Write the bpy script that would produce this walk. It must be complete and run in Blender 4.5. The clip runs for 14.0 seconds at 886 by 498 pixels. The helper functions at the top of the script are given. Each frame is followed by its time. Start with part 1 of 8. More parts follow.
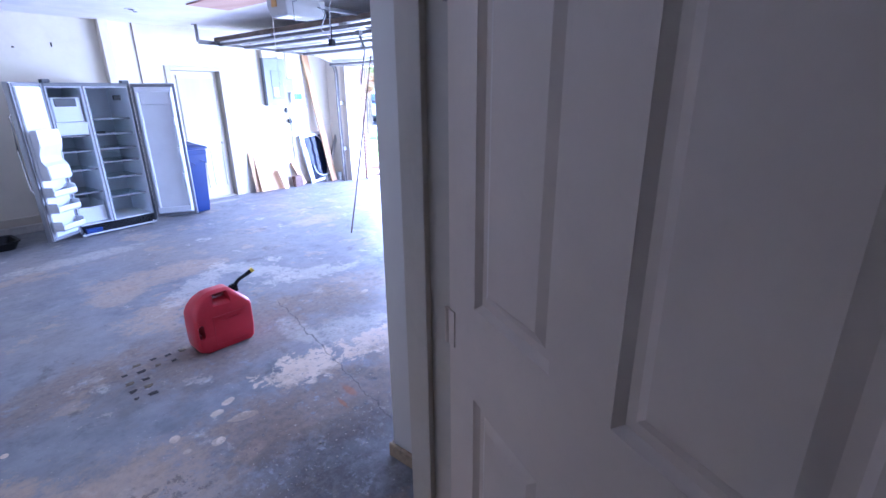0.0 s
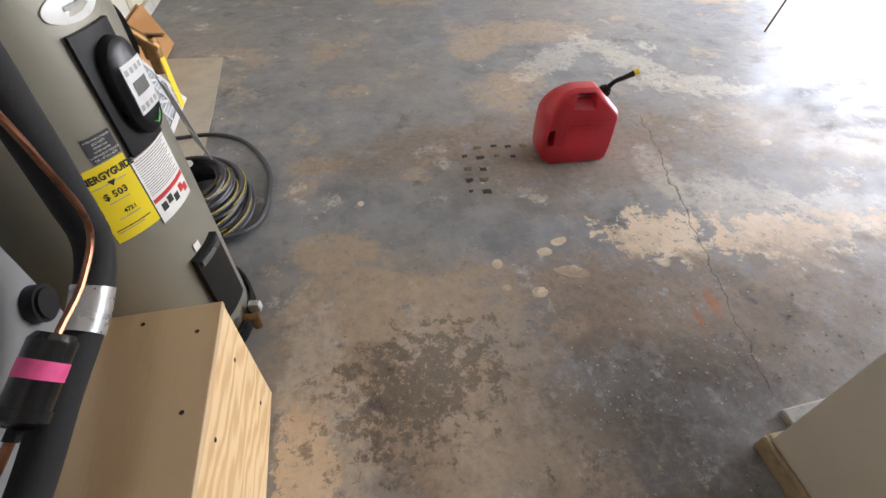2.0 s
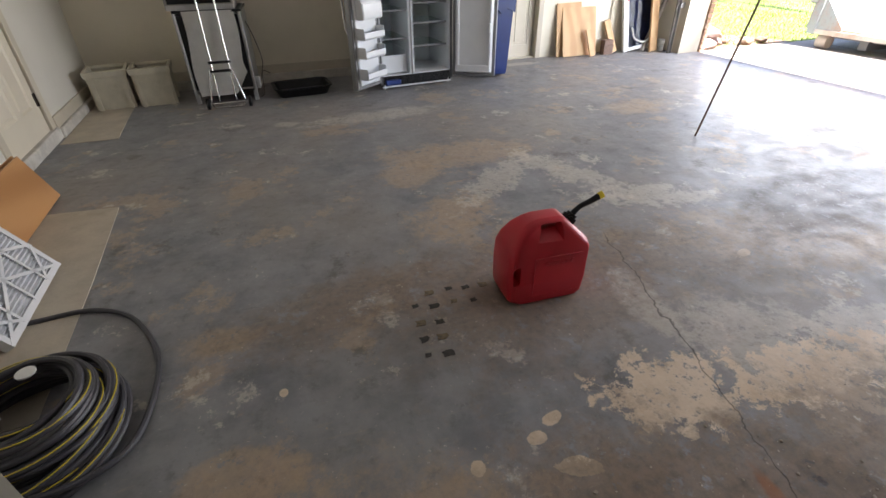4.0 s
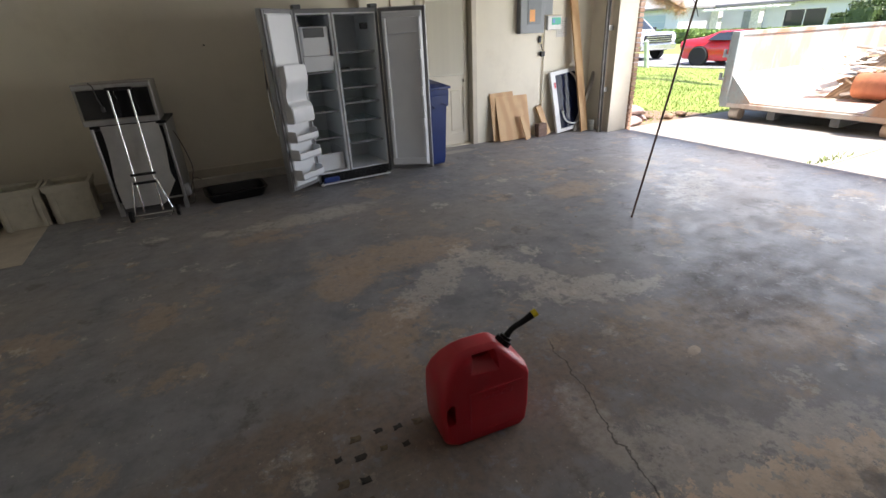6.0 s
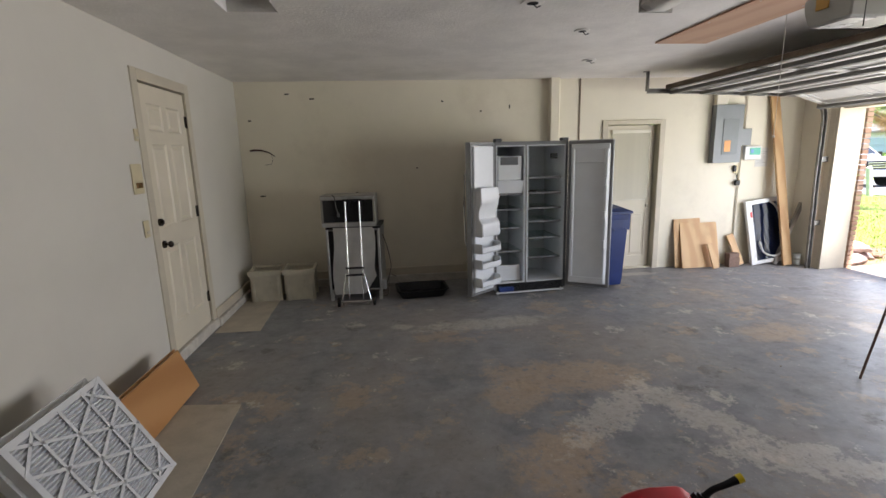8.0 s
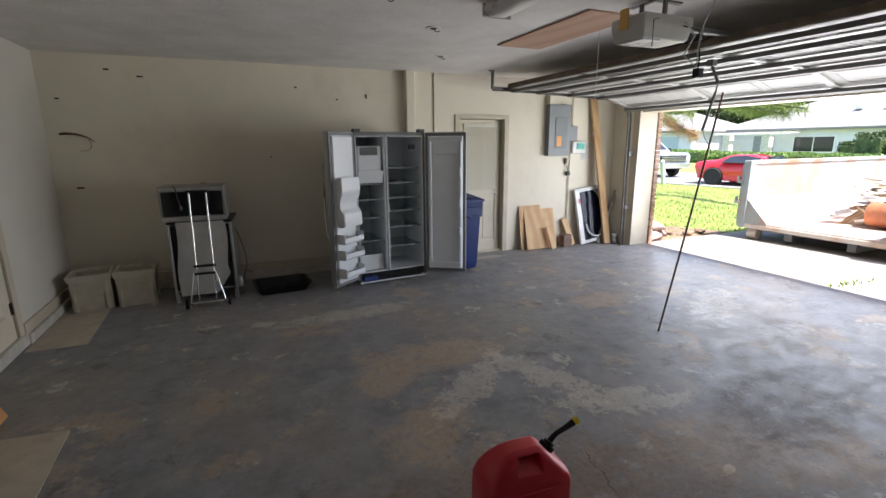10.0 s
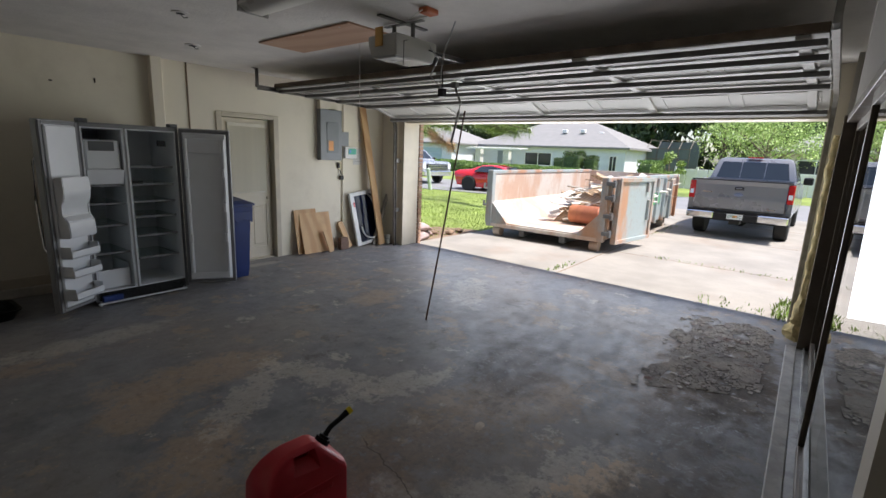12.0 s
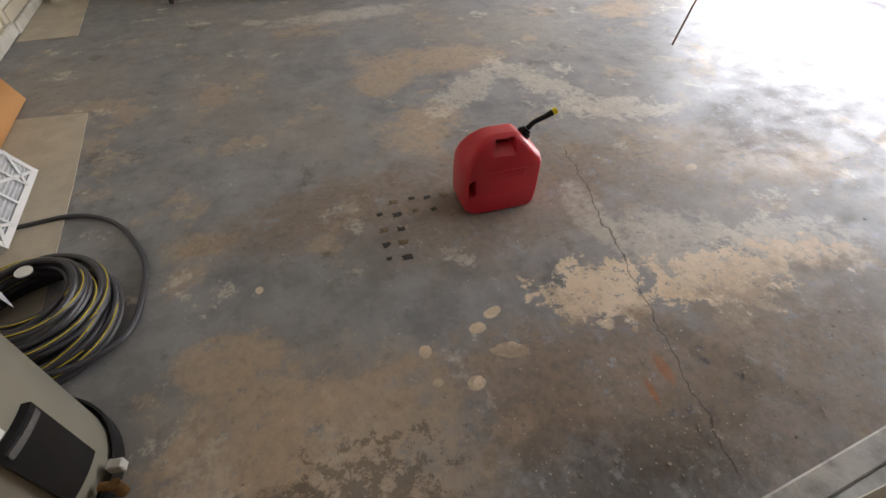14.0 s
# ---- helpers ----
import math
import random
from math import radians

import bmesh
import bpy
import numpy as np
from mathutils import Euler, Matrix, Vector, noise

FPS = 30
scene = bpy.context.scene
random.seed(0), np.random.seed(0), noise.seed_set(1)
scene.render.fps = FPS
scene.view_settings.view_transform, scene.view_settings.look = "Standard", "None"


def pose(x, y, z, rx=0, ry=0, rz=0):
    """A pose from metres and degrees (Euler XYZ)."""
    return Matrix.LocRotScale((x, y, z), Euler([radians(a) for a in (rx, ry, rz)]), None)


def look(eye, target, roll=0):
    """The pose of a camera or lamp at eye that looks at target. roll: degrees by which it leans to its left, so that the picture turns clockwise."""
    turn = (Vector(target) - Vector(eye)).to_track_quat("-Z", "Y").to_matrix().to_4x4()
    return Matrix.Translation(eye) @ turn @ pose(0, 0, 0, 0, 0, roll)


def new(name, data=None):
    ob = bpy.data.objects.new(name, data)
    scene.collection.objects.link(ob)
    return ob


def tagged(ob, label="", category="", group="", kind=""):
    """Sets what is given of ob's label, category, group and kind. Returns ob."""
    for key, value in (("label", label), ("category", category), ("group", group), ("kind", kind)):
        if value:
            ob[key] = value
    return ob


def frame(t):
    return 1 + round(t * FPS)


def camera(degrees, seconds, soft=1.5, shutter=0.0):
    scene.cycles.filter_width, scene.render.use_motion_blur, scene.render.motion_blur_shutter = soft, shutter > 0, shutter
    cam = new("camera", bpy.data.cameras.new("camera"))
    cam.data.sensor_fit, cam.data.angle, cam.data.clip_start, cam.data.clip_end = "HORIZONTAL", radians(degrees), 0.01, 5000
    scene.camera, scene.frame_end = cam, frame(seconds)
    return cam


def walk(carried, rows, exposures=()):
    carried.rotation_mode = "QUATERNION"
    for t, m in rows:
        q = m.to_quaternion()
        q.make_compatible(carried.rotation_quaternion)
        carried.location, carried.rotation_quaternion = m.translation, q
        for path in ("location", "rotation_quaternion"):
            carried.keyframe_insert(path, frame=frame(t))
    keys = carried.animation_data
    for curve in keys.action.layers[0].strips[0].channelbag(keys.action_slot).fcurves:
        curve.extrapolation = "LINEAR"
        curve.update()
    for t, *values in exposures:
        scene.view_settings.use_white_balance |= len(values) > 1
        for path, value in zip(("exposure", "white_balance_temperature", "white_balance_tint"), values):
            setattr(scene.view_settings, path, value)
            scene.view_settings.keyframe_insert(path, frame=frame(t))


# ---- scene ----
EXPOSURES = [(0.0, 3.55, 4400, 32), (0.5, 3.02, 5000, 30), (1.0, 3.19, 5900, 20), (1.5, 3.39, 6250, 16), (2.2, 3.6, 6400, 15), (3.0, 3.48, 6450, 15), (4.0, 2.59, 6500, 16), (6.5, 1.59, 6500, 16), (7.0, 1.79, 6550, 16), (9.5, 2.11, 6350, 16), (10.2, 1.38, 6300, 15), (11.0, 0.85, 6300, 14), (12.7, 0.8, 6300, 14), (13.0, 0.82, 6350, 14), (13.5, 1.86, 6600, 15), (14.0, 2.97, 6850, 15)]
cam = camera(87.4, 14.0)
PATH = [
    (0, (1.554, -0.76, 1.633), (3.031, 0.429, 0.997), -0.7),
    (0.5, (1.606, -0.433, 1.644), (2.76, 0.934, 0.75), 2.2),
    (1, (1.59, -0.213, 1.593), (2.099, 1.257, 0.336), 1.0),
    (1.5, (1.687, 0.06, 1.554), (1.842, 1.421, 0.097), -3.1),
    (2, (1.662, 0.193, 1.521), (1.954, 1.555, 0.086), 0.5),
    (2.5, (1.618, 0.256, 1.48), (1.911, 1.658, 0.085), 2.4),
    (3, (1.724, 0.387, 1.519), (1.943, 1.871, 0.196), 1.9),
    (3.5, (1.826, 0.516, 1.515), (2.22, 2.044, 0.287), 0.5),
    (4, (1.8, 0.735, 1.404), (2.371, 2.304, 0.303), -0.6),
    (4.2, (1.84, 0.81, 1.42), (2.445, 2.427, 0.411), -1.4),
    (6.3, (2.093, 0.946, 1.545), (2.876, 2.615, 0.77), -3.3),
    (6.5, (2.049, 0.952, 1.572), (2.722, 2.709, 0.894), -3.5),
    (7, (1.888, 0.873, 1.657), (2.332, 2.746, 1.111), -3.3),
    (7.2, (1.837, 0.837, 1.675), (2.216, 2.734, 1.167), -2.8),
    (9.3, (1.948, 0.86, 1.632), (2.079, 2.828, 1.304), -1.6),
    (9.5, (1.936, 0.859, 1.641), (2.23, 2.805, 1.287), -1.3),
    (10, (1.836, 0.778, 1.666), (2.606, 2.57, 1.222), -0.4),
    (10.5, (1.793, 0.714, 1.67), (2.924, 2.306, 1.236), 1.8),
    (11, (1.81, 0.689, 1.66), (3.127, 2.136, 1.244), 2.3),
    (11.5, (1.84, 0.676, 1.654), (3.29, 1.992, 1.247), 2.5),
    (12, (1.846, 0.664, 1.661), (3.351, 1.916, 1.253), 2.4),
    (12.5, (1.848, 0.669, 1.633), (3.31, 1.942, 1.139), 2.1),
    (13, (1.816, 0.653, 1.598), (3.127, 1.978, 0.872), 1.2),
    (13.5, (1.774, 0.618, 1.557), (2.747, 1.909, 0.379), 0.9),
    (14, (1.881, 0.573, 1.53), (2.409, 1.885, 0.116), 1.2),
]
walk(cam, [(t, look(eye, target, roll)) for t, eye, target, roll in PATH], EXPOSURES)

# ---- light: clear high sun over the house, sky through the open garage door ----
SUN_TO = Vector((0.10, -0.42, 0.90)).normalized()
world = bpy.data.worlds.new("sky")
scene.world = world
world.use_nodes = True
wn = world.node_tree.nodes
sky = wn.new("ShaderNodeTexSky")
sky.sky_type = "NISHITA"
sky.sun_disc = False
sky.sun_elevation = math.asin(SUN_TO.z)
sky.sun_rotation = math.atan2(SUN_TO.x, SUN_TO.y)
sky.air_density, sky.dust_density = 1.0, 1.6
wn["Background"].inputs["Strength"].default_value = 0.15
world.node_tree.links.new(sky.outputs[0], wn["Background"].inputs[0])
sun_data = bpy.data.lights.new("sun", "SUN")
sun_data.energy, sun_data.angle, sun_data.color = 5.0, radians(0.6), (1.0, 0.95, 0.87)
sun = new("sun", sun_data)
sun.matrix_world = look((0, 0, 30), Vector((0, 0, 30)) - SUN_TO)
# added area lamp in the opening, boosts the sky's light indoors
port_data = bpy.data.lights.new("opening_fill", "AREA")
port_data.shape, port_data.size, port_data.size_y = "RECTANGLE", 5.2, 1.9
port_data.energy, port_data.color = 46.0, (0.93, 0.97, 1.0)
port = new("opening_fill", port_data)
port.matrix_world = look((8.1, 3.6, 1.12), (0.0, 3.6, 2.5))


# ---- mesh helpers ----
class Build:
    """Collects simple solids in one bmesh."""

    def __init__(self):
        self.bm = bmesh.new()

    def box(self, x0, x1, y0, y1, z0, z1, bevel=0.0, m=None, seg=1):
        made = bmesh.ops.create_cube(self.bm, size=1.0)["verts"]
        for v in made:
            v.co = Vector(((x0 + x1) / 2 + v.co.x * (x1 - x0), (y0 + y1) / 2 + v.co.y * (y1 - y0), (z0 + z1) / 2 + v.co.z * (z1 - z0)))
        if bevel > 0:
            edges = list({e for v in made for e in v.link_edges})
            out = bmesh.ops.bevel(self.bm, geom=edges, offset=bevel, segments=seg, profile=0.5, affect="EDGES")
            made = list({v for f in out["faces"] for v in f.verts} | {v for v in made if v.is_valid})
        if m is not None:
            bmesh.ops.transform(self.bm, matrix=m, verts=made)
        return made

    def cyl(self, p0, p1, r, seg=16, r2=None):
        p0, p1 = Vector(p0), Vector(p1)
        made = bmesh.ops.create_cone(self.bm, cap_ends=True, segments=seg, radius1=r, radius2=r if r2 is None else r2, depth=(p1 - p0).length)["verts"]
        m = Matrix.Translation((p0 + p1) / 2) @ (p1 - p0).to_track_quat("Z", "Y").to_matrix().to_4x4()
        bmesh.ops.transform(self.bm, matrix=m, verts=made)
        return made

    def tube(self, pts, r, seg=8, closed=False):
        pts = [Vector(p) for p in pts]
        n, rings = len(pts), []
        for i, p in enumerate(pts):
            a = pts[i - 1] if (i > 0 or closed) else p
            b = pts[(i + 1) % n] if (i < n - 1 or closed) else p
            q = (b - a).normalized().to_track_quat("Z", "Y")
            rr = r[i] if isinstance(r, (list, tuple)) else r
            rings.append([self.bm.verts.new(p + q @ Vector((rr * math.cos(k * math.tau / seg), rr * math.sin(k * math.tau / seg), 0))) for k in range(seg)])
        for i in range(n if closed else n - 1):
            a, b = rings[i], rings[(i + 1) % n]
            shift = 0
            if closed and i == n - 1:
                shift = min(range(seg), key=lambda s: (a[0].co - b[s].co).length)
            for k in range(seg):
                self.bm.faces.new((a[k], a[(k + 1) % seg], b[(k + 1 + shift) % seg], b[(k + shift) % seg]))
        if not closed:
            self.bm.faces.new(rings[0][::-1])
            self.bm.faces.new(rings[-1])

    def prism(self, outline, h0, h1, axis="z"):
        """A flat outline drawn out from h0 to h1 along an axis."""
        def put(a, b, h):
            return {"z": (a, b, h), "y": (a, h, b), "x": (h, a, b)}[axis]
        lo = [self.bm.verts.new(put(a, b, h0)) for a, b in outline]
        hi = [self.bm.verts.new(put(a, b, h1)) for a, b in outline]
        n = len(outline)
        self.bm.faces.new(lo[::-1])
        self.bm.faces.new(hi)
        for i in range(n):
            self.bm.faces.new((lo[i], lo[(i + 1) % n], hi[(i + 1) % n], hi[i]))
        return lo + hi

    def loft(self, rings, cap=True):
        vs = [[self.bm.verts.new(p) for p in ring] for ring in rings]
        n = len(vs[0])
        for a, b in zip(vs, vs[1:]):
            for k in range(n):
                self.bm.faces.new((a[k], a[(k + 1) % n], b[(k + 1) % n], b[k]))
        if cap:
            self.bm.faces.new(vs[0][::-1])
            self.bm.faces.new(vs[-1])

    def lathe(self, profile, seg=32, cx=0.0, cy=0.0):
        self.loft([[(cx + r * math.cos(k * math.tau / seg), cy + r * math.sin(k * math.tau / seg), z) for k in range(seg)] for r, z in profile])

    def ball(self, c, r, sub=2, squash=(1, 1, 1)):
        made = bmesh.ops.create_icosphere(self.bm, subdivisions=sub, radius=r)["verts"]
        for v in made:
            v.co = Vector(c) + Vector((v.co.x * squash[0], v.co.y * squash[1], v.co.z * squash[2]))
        return made


def mesh_of(b, name, material, smooth=False, angle=40):
    bm = b.bm if isinstance(b, Build) else b
    bmesh.ops.recalc_face_normals(bm, faces=bm.faces)
    me = bpy.data.meshes.new(name)
    if smooth:
        for f in bm.faces:
            f.smooth = True
        for e in bm.edges:
            if len(e.link_faces) == 2 and e.calc_face_angle(0) > radians(angle):
                e.smooth = False
    bm.to_mesh(me)
    bm.free()
    for mt in (material if isinstance(material, (list, tuple)) else [material]):
        me.materials.append(mt)
    return me


def part(name, b, material, parent=None, label="", smooth=False, m=None, angle=40):
    ob = new(name, mesh_of(b, name, material, smooth, angle))
    if parent is not None:
        ob.parent = parent
    if m is not None:
        ob.matrix_basis = m
    return tagged(ob, label)


def share(name, me, parent, m):
    ob = new(name, me)
    ob.parent = parent
    ob.matrix_basis = m
    return ob


def thing(name, label, category, m=None, group="", kind=""):
    ob = new(name)
    ob.empty_display_size = 0.1
    if m is not None:
        ob.matrix_basis = m
    return tagged(ob, label, category, group, kind)


def setting(name, b, material, label="", category="", smooth=False):
    ob = new(name, mesh_of(b, name, material, smooth))
    return tagged(ob, label, category, kind="structure")


# ---- materials ----
class Nodes:
    def __init__(self, name):
        self.mat = bpy.data.materials.new(name)
        self.mat.use_nodes = True
        self.t = self.mat.node_tree
        self.bsdf = self.t.nodes["Principled BSDF"]
        self.cache = {}
        self.co = self.t.nodes.new("ShaderNodeTexCoord").outputs["Object"]

    def link(self, a, b):
        self.t.links.new(a, b)

    def set(self, socket, value):
        if isinstance(value, bpy.types.NodeSocket):
            self.link(value, socket)
        else:
            socket.default_value = value

    def noise(self, scale, detail=4.0, rough=0.55, stretch=None, dist=0.0, co=None, seed=0.0):
        n = self.t.nodes.new("ShaderNodeTexNoise")
        n.noise_dimensions = "4D"
        n.inputs["W"].default_value = seed
        n.inputs["Scale"].default_value, n.inputs["Detail"].default_value = scale, detail
        n.inputs["Roughness"].default_value, n.inputs["Distortion"].default_value = rough, dist
        co = co or self.co
        if stretch:
            mp = self.t.nodes.new("ShaderNodeMapping")
            mp.inputs["Scale"].default_value = stretch
            self.link(co, mp.inputs["Vector"])
            co = mp.outputs[0]
        self.link(co, n.inputs["Vector"])
        return n.outputs[0]

    def ramp(self, fac, lo, hi, a=0.0, b=1.0):
        n = self.t.nodes.new("ShaderNodeMapRange")
        n.interpolation_type = "SMOOTHSTEP"
        for key, v in (("From Min", lo), ("From Max", hi), ("To Min", a), ("To Max", b)):
            n.inputs[key].default_value = v
        self.set(n.inputs["Value"], fac)
        return n.outputs[0]

    def math(self, op, a, b=0.0):
        n = self.t.nodes.new("ShaderNodeMath")
        n.operation = op
        self.set(n.inputs[0], a)
        self.set(n.inputs[1], b)
        return n.outputs[0]

    def mix(self, fac, a, b):
        n = self.t.nodes.new("ShaderNodeMix")
        n.data_type = "RGBA"
        self.set(n.inputs["Factor"], fac)
        for s, v in ((n.inputs[6], a), (n.inputs[7], b)):
            self.set(s, (*v, 1.0) if isinstance(v, tuple) and len(v) == 3 else v)
        return n.outputs[2]

    def bump(self, height, strength=0.3, distance=0.01):
        n = self.t.nodes.new("ShaderNodeBump")
        n.inputs["Strength"].default_value, n.inputs["Distance"].default_value = strength, distance
        self.link(height, n.inputs["Height"])
        self.link(n.outputs[0], self.bsdf.inputs["Normal"])

    def blob(self, x, y, rx, ry, turn=0.0, edge=0.35, rag=0.5, scale=6.0, seed=0.0):
        """A ragged flat patch on the floor: 1 inside, 0 outside."""
        mp = self.t.nodes.new("ShaderNodeMapping")
        mp.vector_type = "TEXTURE"
        mp.inputs["Location"].default_value = (x, y, 0)
        mp.inputs["Rotation"].default_value = (0, 0, radians(turn))
        mp.inputs["Scale"].default_value = (rx, ry, 1)
        self.link(self.co, mp.inputs["Vector"])
        ln = self.t.nodes.new("ShaderNodeVectorMath")
        ln.operation = "LENGTH"
        self.link(mp.outputs[0], ln.inputs[0])
        key = 6 if scale < 7.5 else (9 if scale < 11 else 15)
        if key not in self.cache:
            self.cache[key] = (self.math("SUBTRACT", self.noise(key, 12.0, 0.76, seed=float(key)), 0.5), self.ramp(self.noise(key * 2.2, 10.0, 0.74, seed=key + 7.0), 0.62, 0.54))
        edge_noise, holes = self.cache[key]
        d = self.math("MULTIPLY_ADD", edge_noise, rag * 7)
        self.link(ln.outputs["Value"], d.node.inputs[2])
        m = self.ramp(d, 1.0 + edge, 1.0 - edge)
        return self.math("MULTIPLY", m, holes) if min(rx, ry) > 0.08 else m


def paint(name, color, rough=0.5, metal=0.0, vary=0.12, scale=6.0, grain=60.0, relief=0.0, dirt=None, dirt_amount=0.0, coat=0.0, spec=0.5, stretch=None):
    """A surface with soft variation at two scales, optional dirt and relief."""
    n = Nodes(name)
    big, fine = n.noise(scale, 4, 0.6, stretch), n.noise(grain, 3, 0.6, stretch, seed=2.0)
    dark = tuple(c * (1 - vary) for c in color)
    light = tuple(min(1, c * (1 + vary * 0.6)) for c in color)
    col = n.mix(n.ramp(big, 0.3, 0.7), dark, light)
    col = n.mix(n.ramp(fine, 0.45, 0.8, 0.0, vary), col, tuple(c * 0.6 for c in color))
    if dirt:
        col = n.mix(n.ramp(n.noise(scale * 0.7, 8, 0.7, stretch, seed=5.0), 0.5, 0.75, 0.0, dirt_amount), col, dirt)
    n.link(col, n.bsdf.inputs["Base Color"])
    n.link(n.ramp(big, 0.2, 0.8, max(0.03, rough - 0.08), min(1, rough + 0.08)), n.bsdf.inputs["Roughness"])
    n.bsdf.inputs["Metallic"].default_value = metal
    n.bsdf.inputs["Coat Weight"].default_value = coat
    n.bsdf.inputs["Specular IOR Level"].default_value = spec
    if relief:
        n.bump(n.math("ADD", fine, n.math("MULTIPLY", big, 0.5)), min(1.0, relief), 0.004)
    return n.mat


def wood(name, light, dark, scale=3.0, axis=0, rough=0.6, rings=7.0, wild=3.0):
    n = Nodes(name)
    st = [9.0, 9.0, 9.0]
    st[axis] = 0.8
    w = n.t.nodes.new("ShaderNodeTexWave")
    w.wave_type, w.bands_direction = "BANDS", "DIAGONAL"
    mp = n.t.nodes.new("ShaderNodeMapping")
    s2 = [1.0, 1.0, 1.0]
    s2[axis] = 0.22
    mp.inputs["Scale"].default_value = s2
    n.link(n.co, mp.inputs["Vector"])
    n.link(mp.outputs[0], w.inputs["Vector"])
    w.inputs["Scale"].default_value, w.inputs["Distortion"].default_value = rings, wild
    w.inputs["Detail"].default_value, w.inputs["Detail Scale"].default_value = 2.0, 1.4
    fine = n.noise(scale * 9, 5, 0.7, st)
    f = n.math("ADD", n.math("MULTIPLY", w.outputs["Fac"], 0.6), n.math("MULTIPLY", fine, 0.4))
    col = n.mix(n.ramp(f, 0.2, 0.85), light, dark)
    col = n.mix(n.ramp(n.noise(2.5, 5, 0.6, seed=3.0), 0.55, 0.8, 0.0, 0.35), col, tuple(c * 0.6 for c in dark))
    n.link(col, n.bsdf.inputs["Base Color"])
    n.bsdf.inputs["Roughness"].default_value = rough
    n.bump(fine, 0.25, 0.002)
    return n.mat


def glass(name, color=(0.9, 0.95, 0.95), rough=0.0):
    n = Nodes(name)
    n.bsdf.inputs["Base Color"].default_value = (*color, 1)
    n.bsdf.inputs["Transmission Weight"].default_value = 1.0
    n.bsdf.inputs["Roughness"].default_value = rough
    n.bsdf.inputs["IOR"].default_value = 1.45
    return n.mat


def floor_material():
    n = Nodes("worn_painted_concrete")
    big, mid = n.noise(0.7, 6, 0.6, seed=1.0), n.noise(4.0, 8, 0.65, seed=2.0)
    fine, speck = n.noise(28.0, 6, 0.7, seed=3.0), n.noise(55.0, 3, 0.6, seed=4.0)
    grey = n.mix(n.ramp(mid, 0.32, 0.68), (0.190, 0.192, 0.201), (0.300, 0.299, 0.305))
    grey = n.mix(n.ramp(big, 0.4, 0.66, 0.0, 0.5), grey, (0.33, 0.285, 0.24))
    grey = n.mix(n.ramp(fine, 0.55, 0.78, 0.0, 0.5), grey, (0.14, 0.13, 0.125))
    col = grey
    bare = n.mix(n.ramp(mid, 0.35, 0.7), (0.70, 0.57, 0.43), (0.58, 0.44, 0.31))
    bare = n.mix(n.ramp(fine, 0.5, 0.75, 0, 0.5), bare, (0.78, 0.69, 0.58))
    pale = n.mix(n.ramp(fine, 0.4, 0.7), (0.60, 0.55, 0.48), (0.46, 0.41, 0.35))
    tan = n.mix(n.ramp(fine, 0.4, 0.7), (0.46, 0.35, 0.25), (0.36, 0.285, 0.22))
    dark = n.mix(n.ramp(fine, 0.4, 0.7), (0.075, 0.065, 0.056), (0.15, 0.13, 0.115))
    def lay(col, paint_col, amount, *spots):
        for i, s in enumerate(spots):
            m = n.blob(*s[:4], turn=s[4], edge=s[5], rag=s[6], scale=s[7], seed=10.0 + i * 1.7 + s[0])
            col = n.mix(n.math("MULTIPLY", m, amount), col, paint_col)
        return col
    # wear all over: blotches of thinner paint
    col = n.mix(n.ramp(n.noise(1.9, 11, 0.74, seed=21.0), 0.54, 0.60, 0, 0.6), col, tan)
    col = n.mix(n.ramp(n.noise(2.6, 11, 0.76, seed=23.0), 0.585, 0.62, 0, 0.65), col, pale)
    col = n.mix(n.ramp(n.noise(2.0, 11, 0.75, seed=25.0), 0.56, 0.63, 0, 0.5), col, dark)
    # soft tan and pale wear
    col = lay(col, tan, 0.7, (3.15, 4.0, 0.62, 0.24, -8, 0.25, 0.35, 5), (2.65, 3.75, 0.24, 0.2, 20, 0.25, 0.4, 7),
              (1.40, 2.40, 0.16, 0.09, 0, 0.4, 0.4, 9), (5.3, 4.5, 0.35, 0.2, 10, 0.5, 0.5, 5), (1.48, 1.72, 0.20, 0.12, -12, 0.12, 0.16, 8),
              (4.5, 2.15, 0.5, 0.3, -30, 0.5, 0.5, 4), (1.55, 1.25, 0.30, 0.45, 0, 0.3, 0.5, 5), (2.75, 3.1, 0.3, 0.2, 20, 0.3, 0.5, 6))
    col = lay(col, pale, 0.55, (3.72, 3.42, 0.46, 0.14, -68, 0.25, 0.85, 7), (4.02, 2.86, 0.42, 0.14, -22, 0.25, 0.9, 8), (3.55, 1.62, 0.34, 0.24, -25, 0.3, 0.7, 7), (3.22, 3.46, 0.44, 0.13, 38, 0.2, 0.7, 8),
              (2.75, 5.2, 0.60, 0.14, 4, 0.4, 0.6, 7), (1.9, 5.25, 0.1, 0.07, 0, 0.4, 0.5, 8), (3.25, 2.0, 0.10, 0.27, -8, 0.2, 0.3, 8),
              (1.42, 0.95, 0.14, 0.45, 4, 0.2, 0.45, 9), (5.13, 6.72, 0.3, 0.08, 0, 0.3, 0.4, 7), (1.85, 0.95, 0.12, 0.4, 10, 0.4, 0.6, 9), (4.1, 1.35, 0.4, 0.25, -30, 0.15, 0.5, 6), (6.3, 3.9, 0.6, 0.2, 30, 0.4, 0.6, 6))
